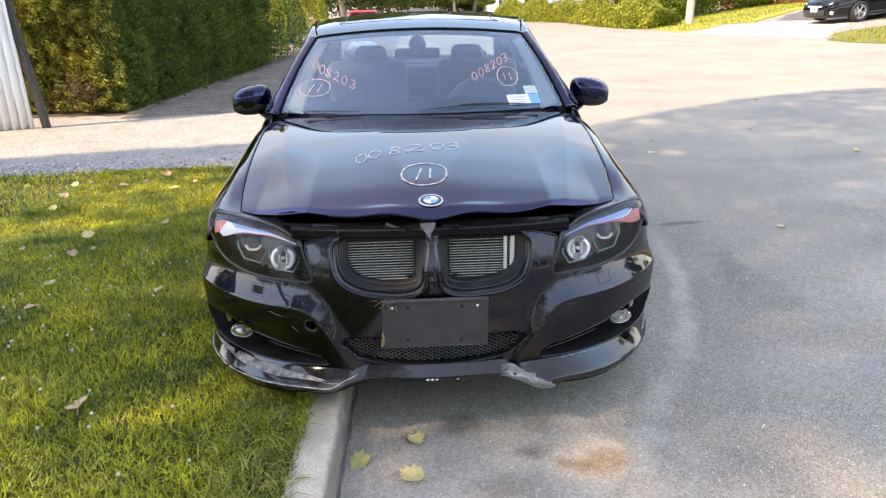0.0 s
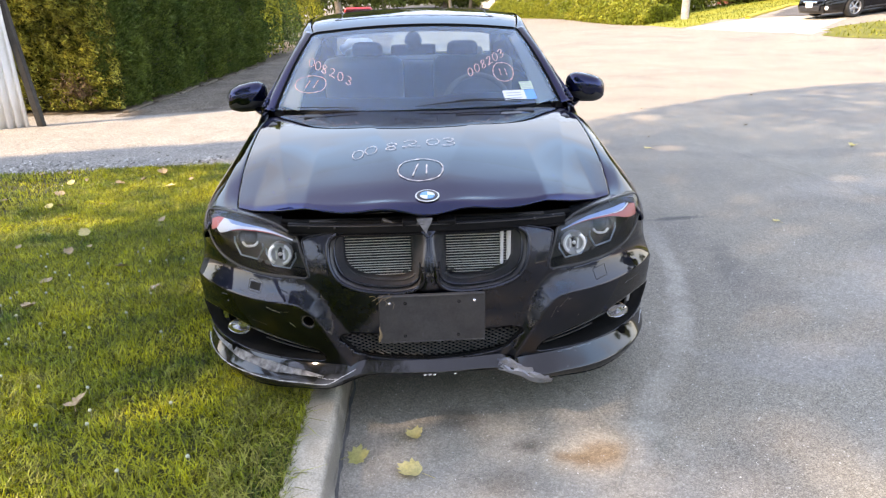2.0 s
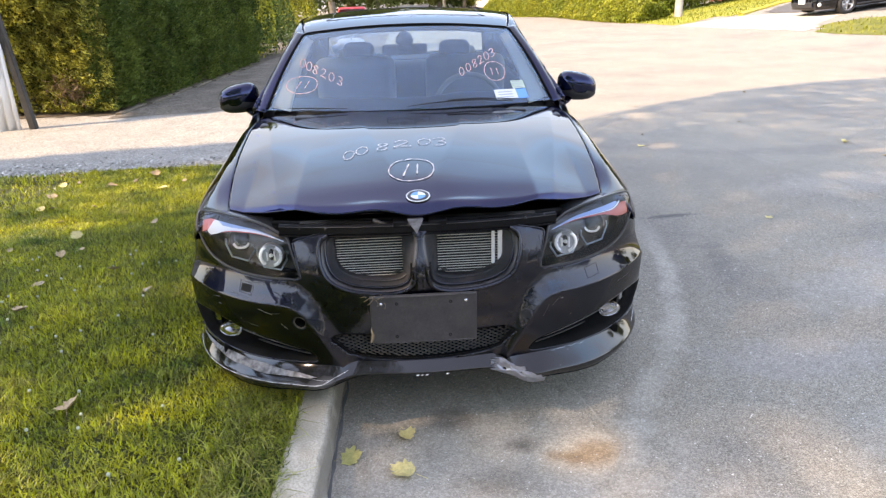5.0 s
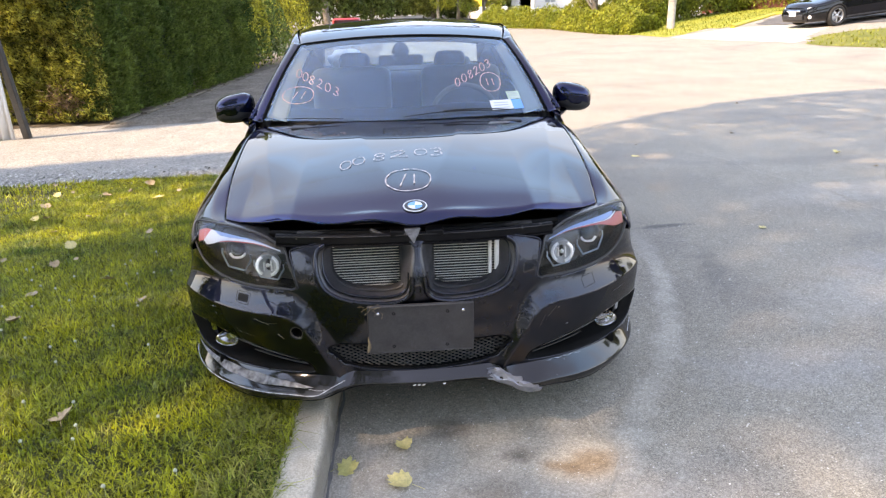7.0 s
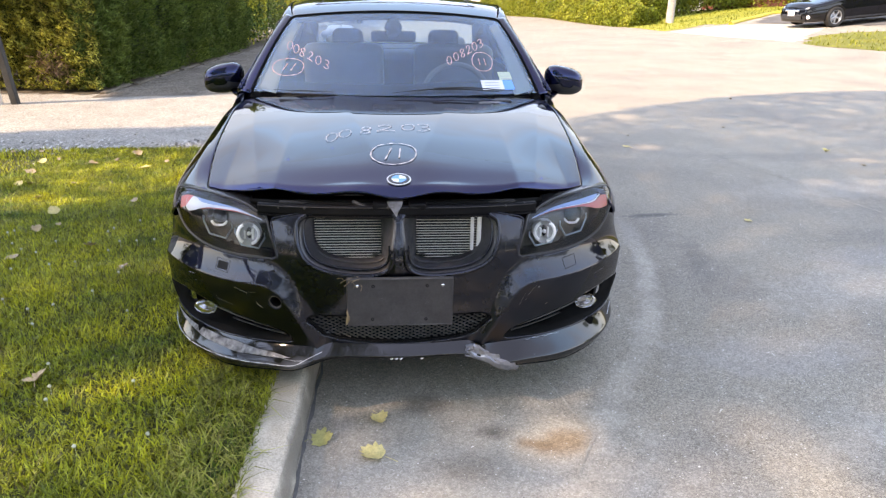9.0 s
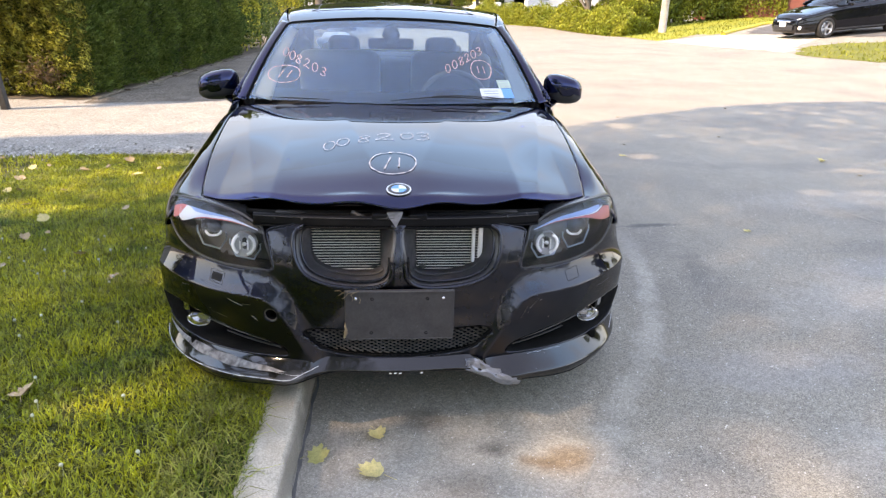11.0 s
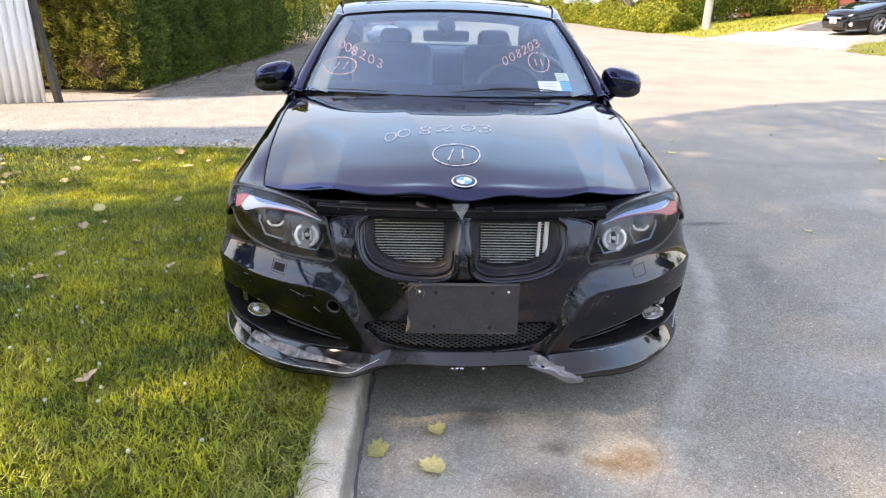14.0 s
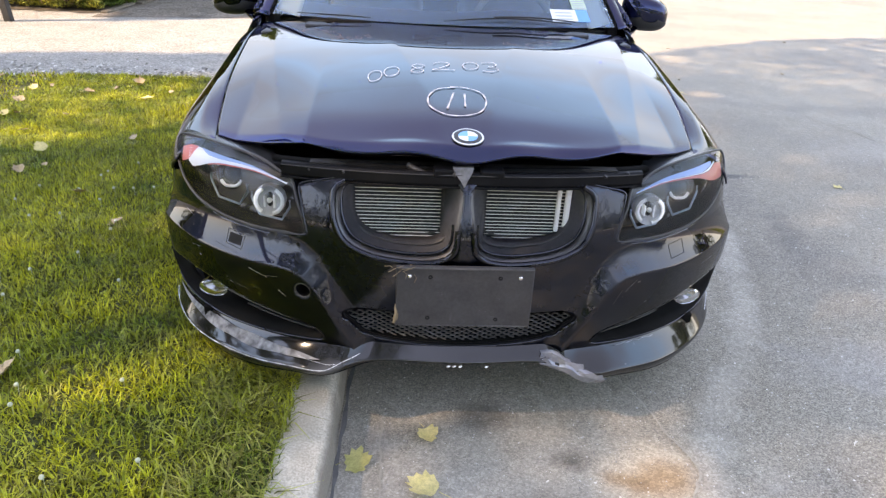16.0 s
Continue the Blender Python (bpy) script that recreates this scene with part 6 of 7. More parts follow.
# ---- trees ----
def leaf_cloud(rng, centres, radii, per, size, squash=.85):
    pts = []
    for c, r in zip(centres, radii):
        d = rng.randn(per, 3)
        d /= np.linalg.norm(d, axis=1)[:, None]
        rad = r * rng.uniform(.35, 1.08, per) ** .6
        pts.append(np.array(c) + d * rad[:, None] * np.array([1, 1, squash]))
    p = np.concatenate(pts)
    n = len(p)
    a, b = rng.randn(n, 3), rng.randn(n, 3)
    a /= np.linalg.norm(a, axis=1)[:, None]
    b = np.cross(a, b)
    b /= np.linalg.norm(b, axis=1)[:, None]
    s = size * rng.uniform(.6, 1.35, n)[:, None]
    return cards(p, a * s, b * s * .72, [(-.5, 0), (0, -.5), (.55, 0), (0, .5)])


def tree(name, h, r, seed, mat, label, clumps=26, per=170, size=.26, trunk_r=.18, low=.28, category="tree"):
    rng = np.random.RandomState(seed)
    t = thing(name, label, category)
    zs = np.linspace(0, h * .72, 9)
    trunk = [(.12 * math.sin(z * .7 + seed), .10 * math.cos(z * .9 + seed), z - .1) for z in zs]
    centres, radii, limbs = [], [], [tube(trunk, np.linspace(trunk_r, trunk_r * .35, 9), 9)]
    for k in range(clumps):
        w = rng.uniform(0, 2 * math.pi)
        zz = rng.uniform(low, 1.0)
        prof = math.sin(math.pi * min(1, (zz - low) / (1.04 - low) * .82 + .16)) ** .7
        rr = r * prof * rng.uniform(.35, 1.0)
        c = (rr * math.cos(w), rr * math.sin(w), zz * h)
        centres.append(c)
        radii.append(r * rng.uniform(.26, .46))
        if k % 3 == 0:
            z0 = max(.2 * h, c[2] - r * .9)
            z0 = min(z0, h * .68)
            base = (0, 0, z0)
            mid = (c[0] * .5, c[1] * .5, (z0 + c[2]) / 2 + .1)
            limbs.append(tube([base, mid, c], [trunk_r * .4, trunk_r * .26, trunk_r * .1], 6))
    surf("trunk", join(*limbs), M["bark"], t)
    v, f = leaf_cloud(rng, centres, radii, per, size)
    link("crown", fast_mesh("crown", v, f), mat, t)
    return t


def ground_at(x, y):
    return float(road_z(np.array(x), np.array(y)))


kinds = [tree("broadleaf_tree", 10, 3.4, 1, M["leaf"], "tall green broadleaf tree behind the road", 34, 420, .22),
         tree("broadleaf_tree", 8, 2.9, 2, M["leaf"], "dense green broadleaf tree", 30, 420, .21, low=.16),
         tree("broadleaf_tree", 6, 2.3, 3, M["weed"], "yellow-green young tree in sunlight", 24, 400, .18, low=.1)]
spots = [(0, -9.5, 31, 1.0), (1, -6.6, 37, 1.05), (0, -5.2, 47, 1.0), (0, -6, 64, 1.35), (1, 2.6, 66, .85), (2, 4.6, 60, .95), (0, 7.6, 74, 1.15), (1, 8.6, 70, 1.1), (0, 19.5, 84, 1.2), (2, -13, 27, 1.2),
         (0, -15, 40, 1.2), (0, 23, 60, 1.2), (0, 32, 52, 1.2), (1, 3.5, 88, 1.4), (0, -7.5, 92, 1.6), (1, 19.5, 40.5, .9), (1, 23.5, 38, .9), (0, 28, 38, .9), (2, 5.9, 52, .6),
         (0, -11, 52, 1.0), (1, -3.6, 74, 1.0), (0, 6.5, 100, 1.3), (0, 13, 84, 1.2), (1, 20, 76, 1.3), (0, 27, 70, 1.2), (1, 37, 62, 1.3), (0, 42, 44, 1.2), (0, 40, 20, 1.1), (1, 34, 8, 1.2), (0, -22, 18, 1.2), (1, -24, 5, 1.2), (0, -7, 82, 1.3), (1, 9.5, 90, 1.5)]
used = set()
roadside = tree("roadside_tree", 5.2, 2.5, 8, M["weed"], "leafy young tree with a pale trunk among the weeds", 22, 330, .2, .20, .46)
roadside.location = (9.55, 34.0, ground_at(9.55, 34.0))
for i, (k, x, y, sc) in enumerate(spots):
    m = Matrix.Translation((x, y, ground_at(x, y))) @ Matrix.Rotation(i * 1.9, 4, "Z")
    if k not in used:
        kinds[k].matrix_basis = m @ Matrix.Scale(sc, 4)
        used.add(k)
        continue
    c = copy_thing(kinds[k], m)
    tall = sc * (1.35 if y > 44 else 1.0)
    c.scale = (tall, tall, tall * (1 + .08 * math.sin(i)))
# two unseen old trees on the lawn, crowns shaped to shade the kerb; sunlight reaches the ground between the crowns
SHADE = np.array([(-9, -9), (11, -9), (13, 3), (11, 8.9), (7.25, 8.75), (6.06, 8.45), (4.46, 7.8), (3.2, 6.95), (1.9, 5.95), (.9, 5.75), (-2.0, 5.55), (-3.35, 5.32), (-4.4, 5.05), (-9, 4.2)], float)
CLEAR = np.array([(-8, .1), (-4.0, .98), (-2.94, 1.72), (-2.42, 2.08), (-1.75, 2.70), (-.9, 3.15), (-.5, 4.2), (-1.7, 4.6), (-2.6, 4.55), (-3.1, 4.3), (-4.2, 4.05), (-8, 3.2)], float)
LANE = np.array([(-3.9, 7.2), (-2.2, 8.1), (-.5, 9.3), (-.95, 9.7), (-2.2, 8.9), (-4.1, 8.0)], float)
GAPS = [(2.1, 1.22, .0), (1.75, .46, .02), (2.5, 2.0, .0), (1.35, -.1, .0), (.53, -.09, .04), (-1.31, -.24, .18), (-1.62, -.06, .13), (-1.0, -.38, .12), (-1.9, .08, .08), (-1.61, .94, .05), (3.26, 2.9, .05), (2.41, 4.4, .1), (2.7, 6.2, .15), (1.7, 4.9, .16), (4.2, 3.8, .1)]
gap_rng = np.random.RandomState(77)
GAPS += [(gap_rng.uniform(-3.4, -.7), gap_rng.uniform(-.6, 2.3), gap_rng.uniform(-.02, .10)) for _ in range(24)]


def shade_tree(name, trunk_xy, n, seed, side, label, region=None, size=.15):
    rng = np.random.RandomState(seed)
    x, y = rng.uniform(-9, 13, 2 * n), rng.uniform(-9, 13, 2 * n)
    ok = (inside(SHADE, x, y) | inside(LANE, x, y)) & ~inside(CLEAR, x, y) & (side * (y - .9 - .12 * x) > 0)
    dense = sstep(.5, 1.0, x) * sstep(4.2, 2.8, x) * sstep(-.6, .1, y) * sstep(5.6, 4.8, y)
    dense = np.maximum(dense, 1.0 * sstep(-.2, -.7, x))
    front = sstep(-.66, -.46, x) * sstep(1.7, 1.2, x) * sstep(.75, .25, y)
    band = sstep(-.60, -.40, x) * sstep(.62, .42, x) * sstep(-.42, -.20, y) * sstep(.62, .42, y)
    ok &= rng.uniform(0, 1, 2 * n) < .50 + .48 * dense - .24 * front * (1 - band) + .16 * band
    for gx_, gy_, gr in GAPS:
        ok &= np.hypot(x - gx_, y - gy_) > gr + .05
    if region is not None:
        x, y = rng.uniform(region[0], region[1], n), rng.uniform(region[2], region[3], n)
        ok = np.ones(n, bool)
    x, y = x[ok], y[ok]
    core = np.where(y < 4.0)[0]
    h = rng.uniform(13.0, 17.0, len(x)) + 1.2 * np.sin(x * .9) * np.cos(y * .8)
    k = 1 / math.tan(SUN_EL)
    p = np.stack([x - SHADE_DIR.x * k * h, y - SHADE_DIR.y * k * h, h], -1)
    t = thing(name, label, "tree", (*trunk_xy, 0))
    q = p - np.array([*trunk_xy, 0])
    a, b = rng.randn(len(q), 3), rng.randn(len(q), 3)
    a /= np.linalg.norm(a, axis=1)[:, None]
    b = np.cross(a, b)
    b /= np.linalg.norm(b, axis=1)[:, None]
    s = size * rng.uniform(.6, 1.3, len(q))[:, None]
    v, f = cards(q, a * s, b * s * .75, [(-.5, 0), (0, -.5), (.55, 0), (0, .5)])
    link("crown", fast_mesh("shade_crown", v, f), M["leaf"], t)
    limbs = [tube([(0, 0, -.2), (.1, 0, 4), (0, .1, 8), (.2, 0, 13)], [.42, .36, .28, .14], 10)]
    for j in range(14):
        e = q[core[rng.randint(len(core))]]
        z0 = rng.uniform(6, 11.5)
        limbs.append(tube([(0, 0, z0), (e[0] * .45, e[1] * .45, (z0 + e[2]) / 2), tuple(e)], [.10, .05, .015], 6))
    surf("trunk", join(*limbs), M["bark"], t)
    return t


# out-of-view trees, leaves placed along the sun to cast the outlined shade
shade_tree("lawn_tree", (-17.5, -6.5), 152000, 31, -1, "unseen tall old tree on the lawn with a spreading crown")
shade_tree("lawn_tree", (-18.5, 1.5), 152000, 32, 1, "unseen tall old tree at the back of the lawn")

# added crown that only shades the ground mirrored in the bumper
shade_tree("lawn_tree", (-16.0, -20.0), 16000, 33, 1, "unseen tree added further along the lawn to shade the ground", (-14, 16, -27, -8.5), .42)


# ---- roadside weeds, vines and bushes ----
def thicket(name, line, width, height, n, size, mat, seed, label, z_up=0.0):
    rng = np.random.RandomState(seed)
    pts = rounded(line, 10, closed=False)
    i = rng.randint(0, len(pts) - 1, n)
    t = rng.uniform(0, 1, n)[:, None]
    base = pts[i] * (1 - t) + pts[i + 1] * t
    off = rng.uniform(-1, 1, n)
    d = pts[i + 1] - pts[i]
    d /= np.linalg.norm(d, axis=1)[:, None]
    xy = base + np.stack([-d[:, 1], d[:, 0]], -1) * (off * width)[:, None]
    bumps = np.array([noise.noise((q[0] * .55, q[1] * .55, seed)) for q in xy]) * .55 + np.array([noise.noise((q[0] * 1.9, q[1] * 1.9, seed)) for q in xy]) * .3
    top = height * (1 - .75 * np.abs(off) ** 2.2) * (1 + bumps)
    z = road_z(xy[:, 0], xy[:, 1]) + z_up + top * rng.uniform(0, 1, n) ** .55
    p = np.stack([xy[:, 0], xy[:, 1], z], -1)
    a = rng.randn(n, 3) + np.array([0, 0, .9])
    a /= np.linalg.norm(a, axis=1)[:, None]
    b = np.cross(a, rng.randn(n, 3))
    b /= np.linalg.norm(b, axis=1)[:, None]
    s = size * rng.uniform(.6, 1.4, n)[:, None]
    v, f = cards(p, a * s, b * s * .5, [(-.5, 0), (0, -.5), (.6, 0), (0, .5)])
    return tagged(link(name, fast_mesh(name, v, f), mat), label, name.replace("_", " "), kind="stuff")


thicket("weeds", [(5.6, 46), (6.6, 41.5), (8.4, 38.3), (9.0, 33), (9.5, 29.5), (10.2, 27.6)], .9, 1.05, 36000, .105, M["weed"], 1, "tall yellow-green weeds along the far road edge")
thicket("weeds", [(9.6, 38), (10.6, 33), (11.2, 30)], 1.0, 1.35, 20000, .12, M["weed"], 2, "tall sunlit weeds behind the pole")
thicket("vines", [(11.6, 31.5), (13.5, 33.2), (15.8, 34.4), (17.4, 35.0)], .9, 3.6, 30000, .15, M["vine"], 3, "leafy vines that overgrow the red wall")
thicket("vines", [(12.2, 32.4), (13.6, 33.2)], .8, 2.6, 14000, .13, M["vine"], 4, "bright leafy bush behind the pole")
thicket("shrub", [(-5.2, 15.7), (-4.6, 16.4), (-4.4, 17.8)], .7, 4.3, 26000, .085, M["shrub"], 5, "sunlit shrub past the end of the hedge")
thicket("shrub", [(-5.2, 15.6), (-4.6, 16.3), (-4.4, 17.8), (-4.2, 20)], .75, 2.0, 16000, .085, M["thuja"], 16, "dark green undergrowth at the end of the hedge")
thicket("vines", [(17.8, 34.4), (19.6, 33.0)], .35, 2.4, 5000, .13, M["vine"], 6, "thin vines on the red wall")


thicket("woods", [(-16, 50), (-11, 52), (-6, 55), (-2.2, 58)], 2.2, 8.0, 26000, .30, M["leaf"], 11, "dense green woods at the end of the lane")
thicket("woods", [(2.2, 72), (5, 71), (7.5, 69), (9.2, 67)], 1.6, 7.0, 24000, .30, M["leaf"], 12, "dense green woods beyond the lorry")
thicket("woods", [(-5, 104), (0, 108), (6, 105)], 2.5, 5.0, 12000, .42, M["leaf"], 14, "distant low woods across the end of the road")
# out-of-view band of leaves, added so the bumper mirrors dark green
thicket("woods", [(-60, -12), (-30, -20), (0, -23), (30, -20), (60, -10)], 3.5, 8.5, 70000, .36, M["leaf"], 15, "unseen woods added behind the camera to darken reflections")
thicket("shrub", [(-7.2, 22.5), (-5.4, 24.5), (-4.6, 27)], 1.0, 4.2, 16000, .11, M["shrub"], 13, "tall yellow-green shrub in sunlight past the hedge")


def verge(name, outline, label, h=.10, n=9000, seed=1):
    v = flat_area(name + "_soil", outline, road_z, M["verge"], .3, .008)
    tagged(v, label, "grass verge", kind="structure")
    p = np.array(outline)
    g = grass_patch("grass", n, (p[:, 0].min(), p[:, 0].max(), p[:, 1].min(), p[:, 1].max()), lambda a, b: road_z(a, b) + .006, h, .03, M["verge"], seed, outline)
    tagged(g, "sunlit yellow-green grass", "grass", kind="stuff")


verge("verge", [(5.2, 46), (6.25, 40.0), (7.95, 37.4), (8.5, 30.3), (9.45, 26.6), (9.65, 23.9), (10.6, 24.4), (12.0, 25.6), (12.4, 25.0), (13.6, 26.3), (15.0, 27.6), (16.2, 28.9), (17.4, 28.9), (18.6, 28.6), (19.5, 29.2), (20.3, 32.2), (17.4, 35.2), (11, 34), (9, 46)], "sunlit grass verge along the far road edge", .12, 14000, 2)
verge("verge", [(11.0, 17.0), (11.15, 16.1), (11.9, 14.7), (16, 11.8), (22, 9.5), (30, 9), (30, 14), (20, 16.4), (14.7, 18.3), (13.5, 18.75), (12.3, 18.5)], "sunlit grass island by the side street", .10, 9000, 3)
apron = flat_area("apron", [(9.7, 23.6), (12.35, 24.5), (13.4, 23.4), (14.5, 21.0), (12.35, 18.9), (11.0, 17.4), (10.2, 20)], road_z, M["concrete"], .3, .006)
tagged(apron, "pale concrete apron at the side street", "pavement", kind="structure")

side_street = flat_area("side_street", [(13.4, 24.6), (14.6, 26.2), (16.2, 28.0), (18.6, 27.8), (23, 24), (30, 20), (30, 14.5), (20, 16.8), (15.6, 19.4), (14.3, 21.6)], road_z, M["dark_asphalt"], .3, .012)
tagged(side_street, "dark grey asphalt of the side street", "road", kind="structure")

# yellow painted kerb
yk = rounded([(12.45, 24.55), (13.6, 25.9), (15.0, 27.3), (16.2, 28.6), (17.4, 28.6), (18.6, 28.25), (20.6, 26.6), (23, 24.4)], 5, closed=False)
M["yellow"] = material("worn_yellow_paint", (.72, .52, .03), (.60, .45, .10), 3, .7, fine=.15)
kv = surf("yellow_kerb", tube([(x, y, ground_at(x, y) + .03) for x, y in yk], .09, 6), M["yellow"])
tagged(kv, "yellow painted kerb along the side street", "kerb", kind="structure")

# red wall, blue panel, gate and grey building
M["red_wall"] = material("faded_red_wall", (.17, .045, .035), (.22, .065, .05), 1.2, .85, fine=.15, c3=(.22, .10, .08), c3_scale=.9, c3_low=.55, c3_high=.75)
M["blue_wall"] = material("faded_blue_panel", (.13, .25, .40), (.18, .30, .45), 1.5, .8, fine=.1)
M["grey_wall"] = material("grey_green_wall", (.26, .30, .30), (.33, .36, .36), 1.0, .85, fine=.1)


def wall(name, a, b, h, mat, label, category, t=.2):
    (x0, y0), (x1, y1) = a, b
    ln, w = math.hypot(x1 - x0, y1 - y0), math.degrees(math.atan2(y1 - y0, x1 - x0))
    z = min(ground_at(x0, y0), ground_at(x1, y1)) - .1
    ob = part(name, box(0, 0, h / 2, ln, t, h, .01), mat)
    ob.matrix_basis = pose((x0 + x1) / 2, (y0 + y1) / 2, z, 0, 0, w)
    return tagged(ob, label, category, kind="structure")


wall("wall_red", (16.2, 36.2), (20.35, 32.3), 2.35, M["red_wall"], "faded red boundary wall with vines", "wall")
wall("wall_blue", (20.35, 32.25), (20.9, 31.2), 2.3, M["blue_wall"], "faded blue panel beside the gate", "wall")
wall("wall_grey", (20.6, 33.5), (27.5, 27.5), 3.4, M["grey_wall"], "grey-green building behind the gate", "building")
gate = thing("mesh_gate", "galvanised chain-link gate with steel posts", "gate", (20, 29, 1.0))
for k, (x, y) in enumerate(((19.55, 29.9), (19.75, 29.5), (21.4, 27.1))):
    surf("gate_post", tube([(x - 20, y - 29, -.3), (x - 20, y - 29, 2.9)], .06, 8), M["steel"], gate)
for z in (.12, 1.45, 2.6):
    surf("gate_rail", tube([(-.25, .5, z), (1.4, -1.9, z)], .03, 6), M["steel"], gate)
bars = []
for k in range(22):
    t = k / 21
    bars.append(tube([(-.25 + 1.65 * t, .5 - 2.4 * t, .1), (-.25 + 1.65 * t, .5 - 2.4 * t, 2.6)], .006, 4))
surf("gate_mesh", join(*bars), M["steel"], gate)
sign = thing("shop_sign", "white signboard with dark unreadable lines on the building", "sign", (21.55, 31.9, 2.5))
part("board", box(0, 0, 0, 1.0, .04, .62, .01, m=pose(0, 0, 0, 0, 0, -41)), M["white"], sign)
for k in range(4):
    part("text_bar", box(-.03, -.035, .2 - .13 * k, .75 - .1 * (k % 2), .01, .06, m=pose(0, 0, 0, 0, 0, -41)), M["plastic_dull"], sign)


# ---- poles and the speed sign ----
M["pole_wood"] = material("weathered_pole_wood", (.30, .26, .22), (.42, .38, .33), 4, .9, bump=.5, bump_scale=40, fine=.25)


def pole(x, y, h, r, mat, label, lean=0.0):
    p = thing("utility_pole", label, "utility pole", (x, y, ground_at(x, y)), group="utility poles")
    surf("shaft", tube([(lean * t * h, 0, t * h - .2) for t in np.linspace(0, 1, 8)], np.linspace(r, r * .72, 8), 12), mat, p)
    return p


pole(11.36, 28.0, 9.0, .17, M["pole_wood"], "weathered wooden utility pole on the verge")
pole(8.2, 43.5, 9.0, .16, M["white"], "pale utility pole among the weeds")

pb = pole(2.95, 61.0, 10.0, .13, M["pole_wood"], "leaning wooden utility pole with a crossarm", -.03)
part("crossarm", box(-.3, 0, 2.65, 3.2, .1, .12, .01), M["pole_wood"], pb)
surf("wire", tube([(0, 0, 2.9), (2, 0, 1.2), (4.5, 0, 3.2)], .02, 4), M["plastic"], pb)
pole(7.0, 66, 9.0, .12, M["pole_wood"], "thin leaning utility pole", -.08)
sp = thing("speed_sign", "white speed sign with dark numerals on the pole", "sign", (11.36, 27.815, 2.22))
part("bracket", box(0, .03, .35, .10, .06, .5, .004), M["steel"], sp)
part("plate", box(0, 0, .35, .58, .012, .72, .004), M["white"], sp)


def lettering(txt, size, at, mat, parent, rot=(90, 0, 0)):
    cu = bpy.data.curves.new("lettering", "FONT")
    cu.body, cu.size, cu.align_x, cu.extrude = txt, size, "CENTER", .002
    tmp = bpy.data.objects.new("lettering", cu)
    me = bpy.data.meshes.new_from_object(tmp)
    bpy.data.objects.remove(tmp)
    bpy.data.curves.remove(cu)
    ob = link("numerals", me, mat, parent)
    ob.matrix_basis = pose(*at, *rot)
    return ob


lettering("30", .36, (0, -.012, .06), M["plastic"], sp)
for k in range(2):
    part("text_bar", box(0, -.008, .56 - .11 * k + .03, .36, .004, .06), M["plastic"], sp)

# ---- far buildings and vehicles ----
house = thing("white_building", "low white building with a grey roof behind the weeds", "building", (17.5, 72, 0))
part("wall", box(0, 0, 1.9, 12, 6, 3.8, .02), M["white"], house)
part("roof", box(0, 0, 3.95, 12.6, 6.6, .3, .05), material("grey_roof", (.30, .30, .30), (.36, .36, .35), 2, .9), house)
part("annex", box(-6.4, -1.0, 1.2, 3.0, 4, 2.3, .02), M["white"], house)
for x in (-3, 0, 3):
    wdw = part("window", box(x, -3.02, 2.0, 1.0, .08, 1.0, .01), M["grey_wall"], house)
    part("window_frame", box(x, -3.07, 2.0, .06, .04, 1.0), M["white"], wdw)


def block_vehicle(name, label, category, at, rz, size, mat, roof_mat):
    lx, ly, lz = size
    v = thing(name, label, category, at)
    v.rotation_euler = (0, 0, radians(rz))
    part("body", box(0, 0, lz * .42, lx, ly, lz * .5, .10, 3), mat, v, smooth=True)
    part("cab", box(0, ly * .02, lz * .80, lx * .86, ly * .55, lz * .38, .14, 3), roof_mat, v, smooth=True)
    part("windscreen", box(0, -ly * .255, lz * .80, lx * .74, .05, lz * .24, .02), M["side_glass"], v)
    for x in (-1, 1):
        for y in (-1, 1):
            surf("wheel", lathe(TYRE, pose(x * (lx / 2 - .1), y * ly * .31, .32, 0, x * 90, 0), 20, closed=True), M["tyre"], v)
    return v


M["red_paint"] = material("red_car_paint", (.45, .02, .02), None, rough=.3, coat=1.0)
block_vehicle("red_car", "red car parked far down the road", "car", (-2.6, 30, ground_at(-2.6, 30)), 4, (1.45, 3.6, 1.03), M["red_paint"], M["red_paint"])
lorry = block_vehicle("lorry", "white and yellow lorry parked far down the road", "lorry", (6.9, 58, 0), 8, (2.1, 5.5, 1.9), M["white"], M["yellow"])


# ---- dark compact sedan that waits in the side street ----
M["paint2"] = material("black_car_paint", (.004, .0045, .007), None, rough=.5, coat=1.0, coat_rough=.02, spec=0.0)
sed = thing("compact_sedan", "dark grey compact sedan with silver alloy wheels in the side street", "car")
b_top = spline([0, .12, .35, .7, 1.1, 1.5, 2.5, 3.5, 4.1, 4.4, 4.52], [.60, .70, .77, .84, .92, .97, 1.02, 1.07, 1.09, 1.05, .95])
b_wid = spline([0, .12, .35, .7, 1.2, 2.3, 3.4, 4.0, 4.35, 4.52], [.52, .66, .79, .87, .885, .89, .885, .85, .78, .66])


def sed_side(s):
    def f(y, t):
        w, zt = b_wid(y), b_top(y)
        x = w - .06 * (1 - np.clip(t / .25, 0, 1)) ** 2 - .02 * sstep(.62, .85, t) - .10 * np.clip((t - .86) / .14, 0, 1) ** 2 + .012 * np.sin(np.pi * np.clip((t - .3) / .3, 0, 1))
        return s * x, y, .20 + (zt - .20) * t
    return f


def sed_poly(cy, r=.345, cz=.325):
    out = []
    for w in np.linspace(0, 2 * math.pi, 40)[:-1]:
        y = cy + r * math.cos(w)
        out.append((y, (cz + r * math.sin(w) - .20) / (float(b_top(y)) - .20)))
    return np.array(out)


body = None
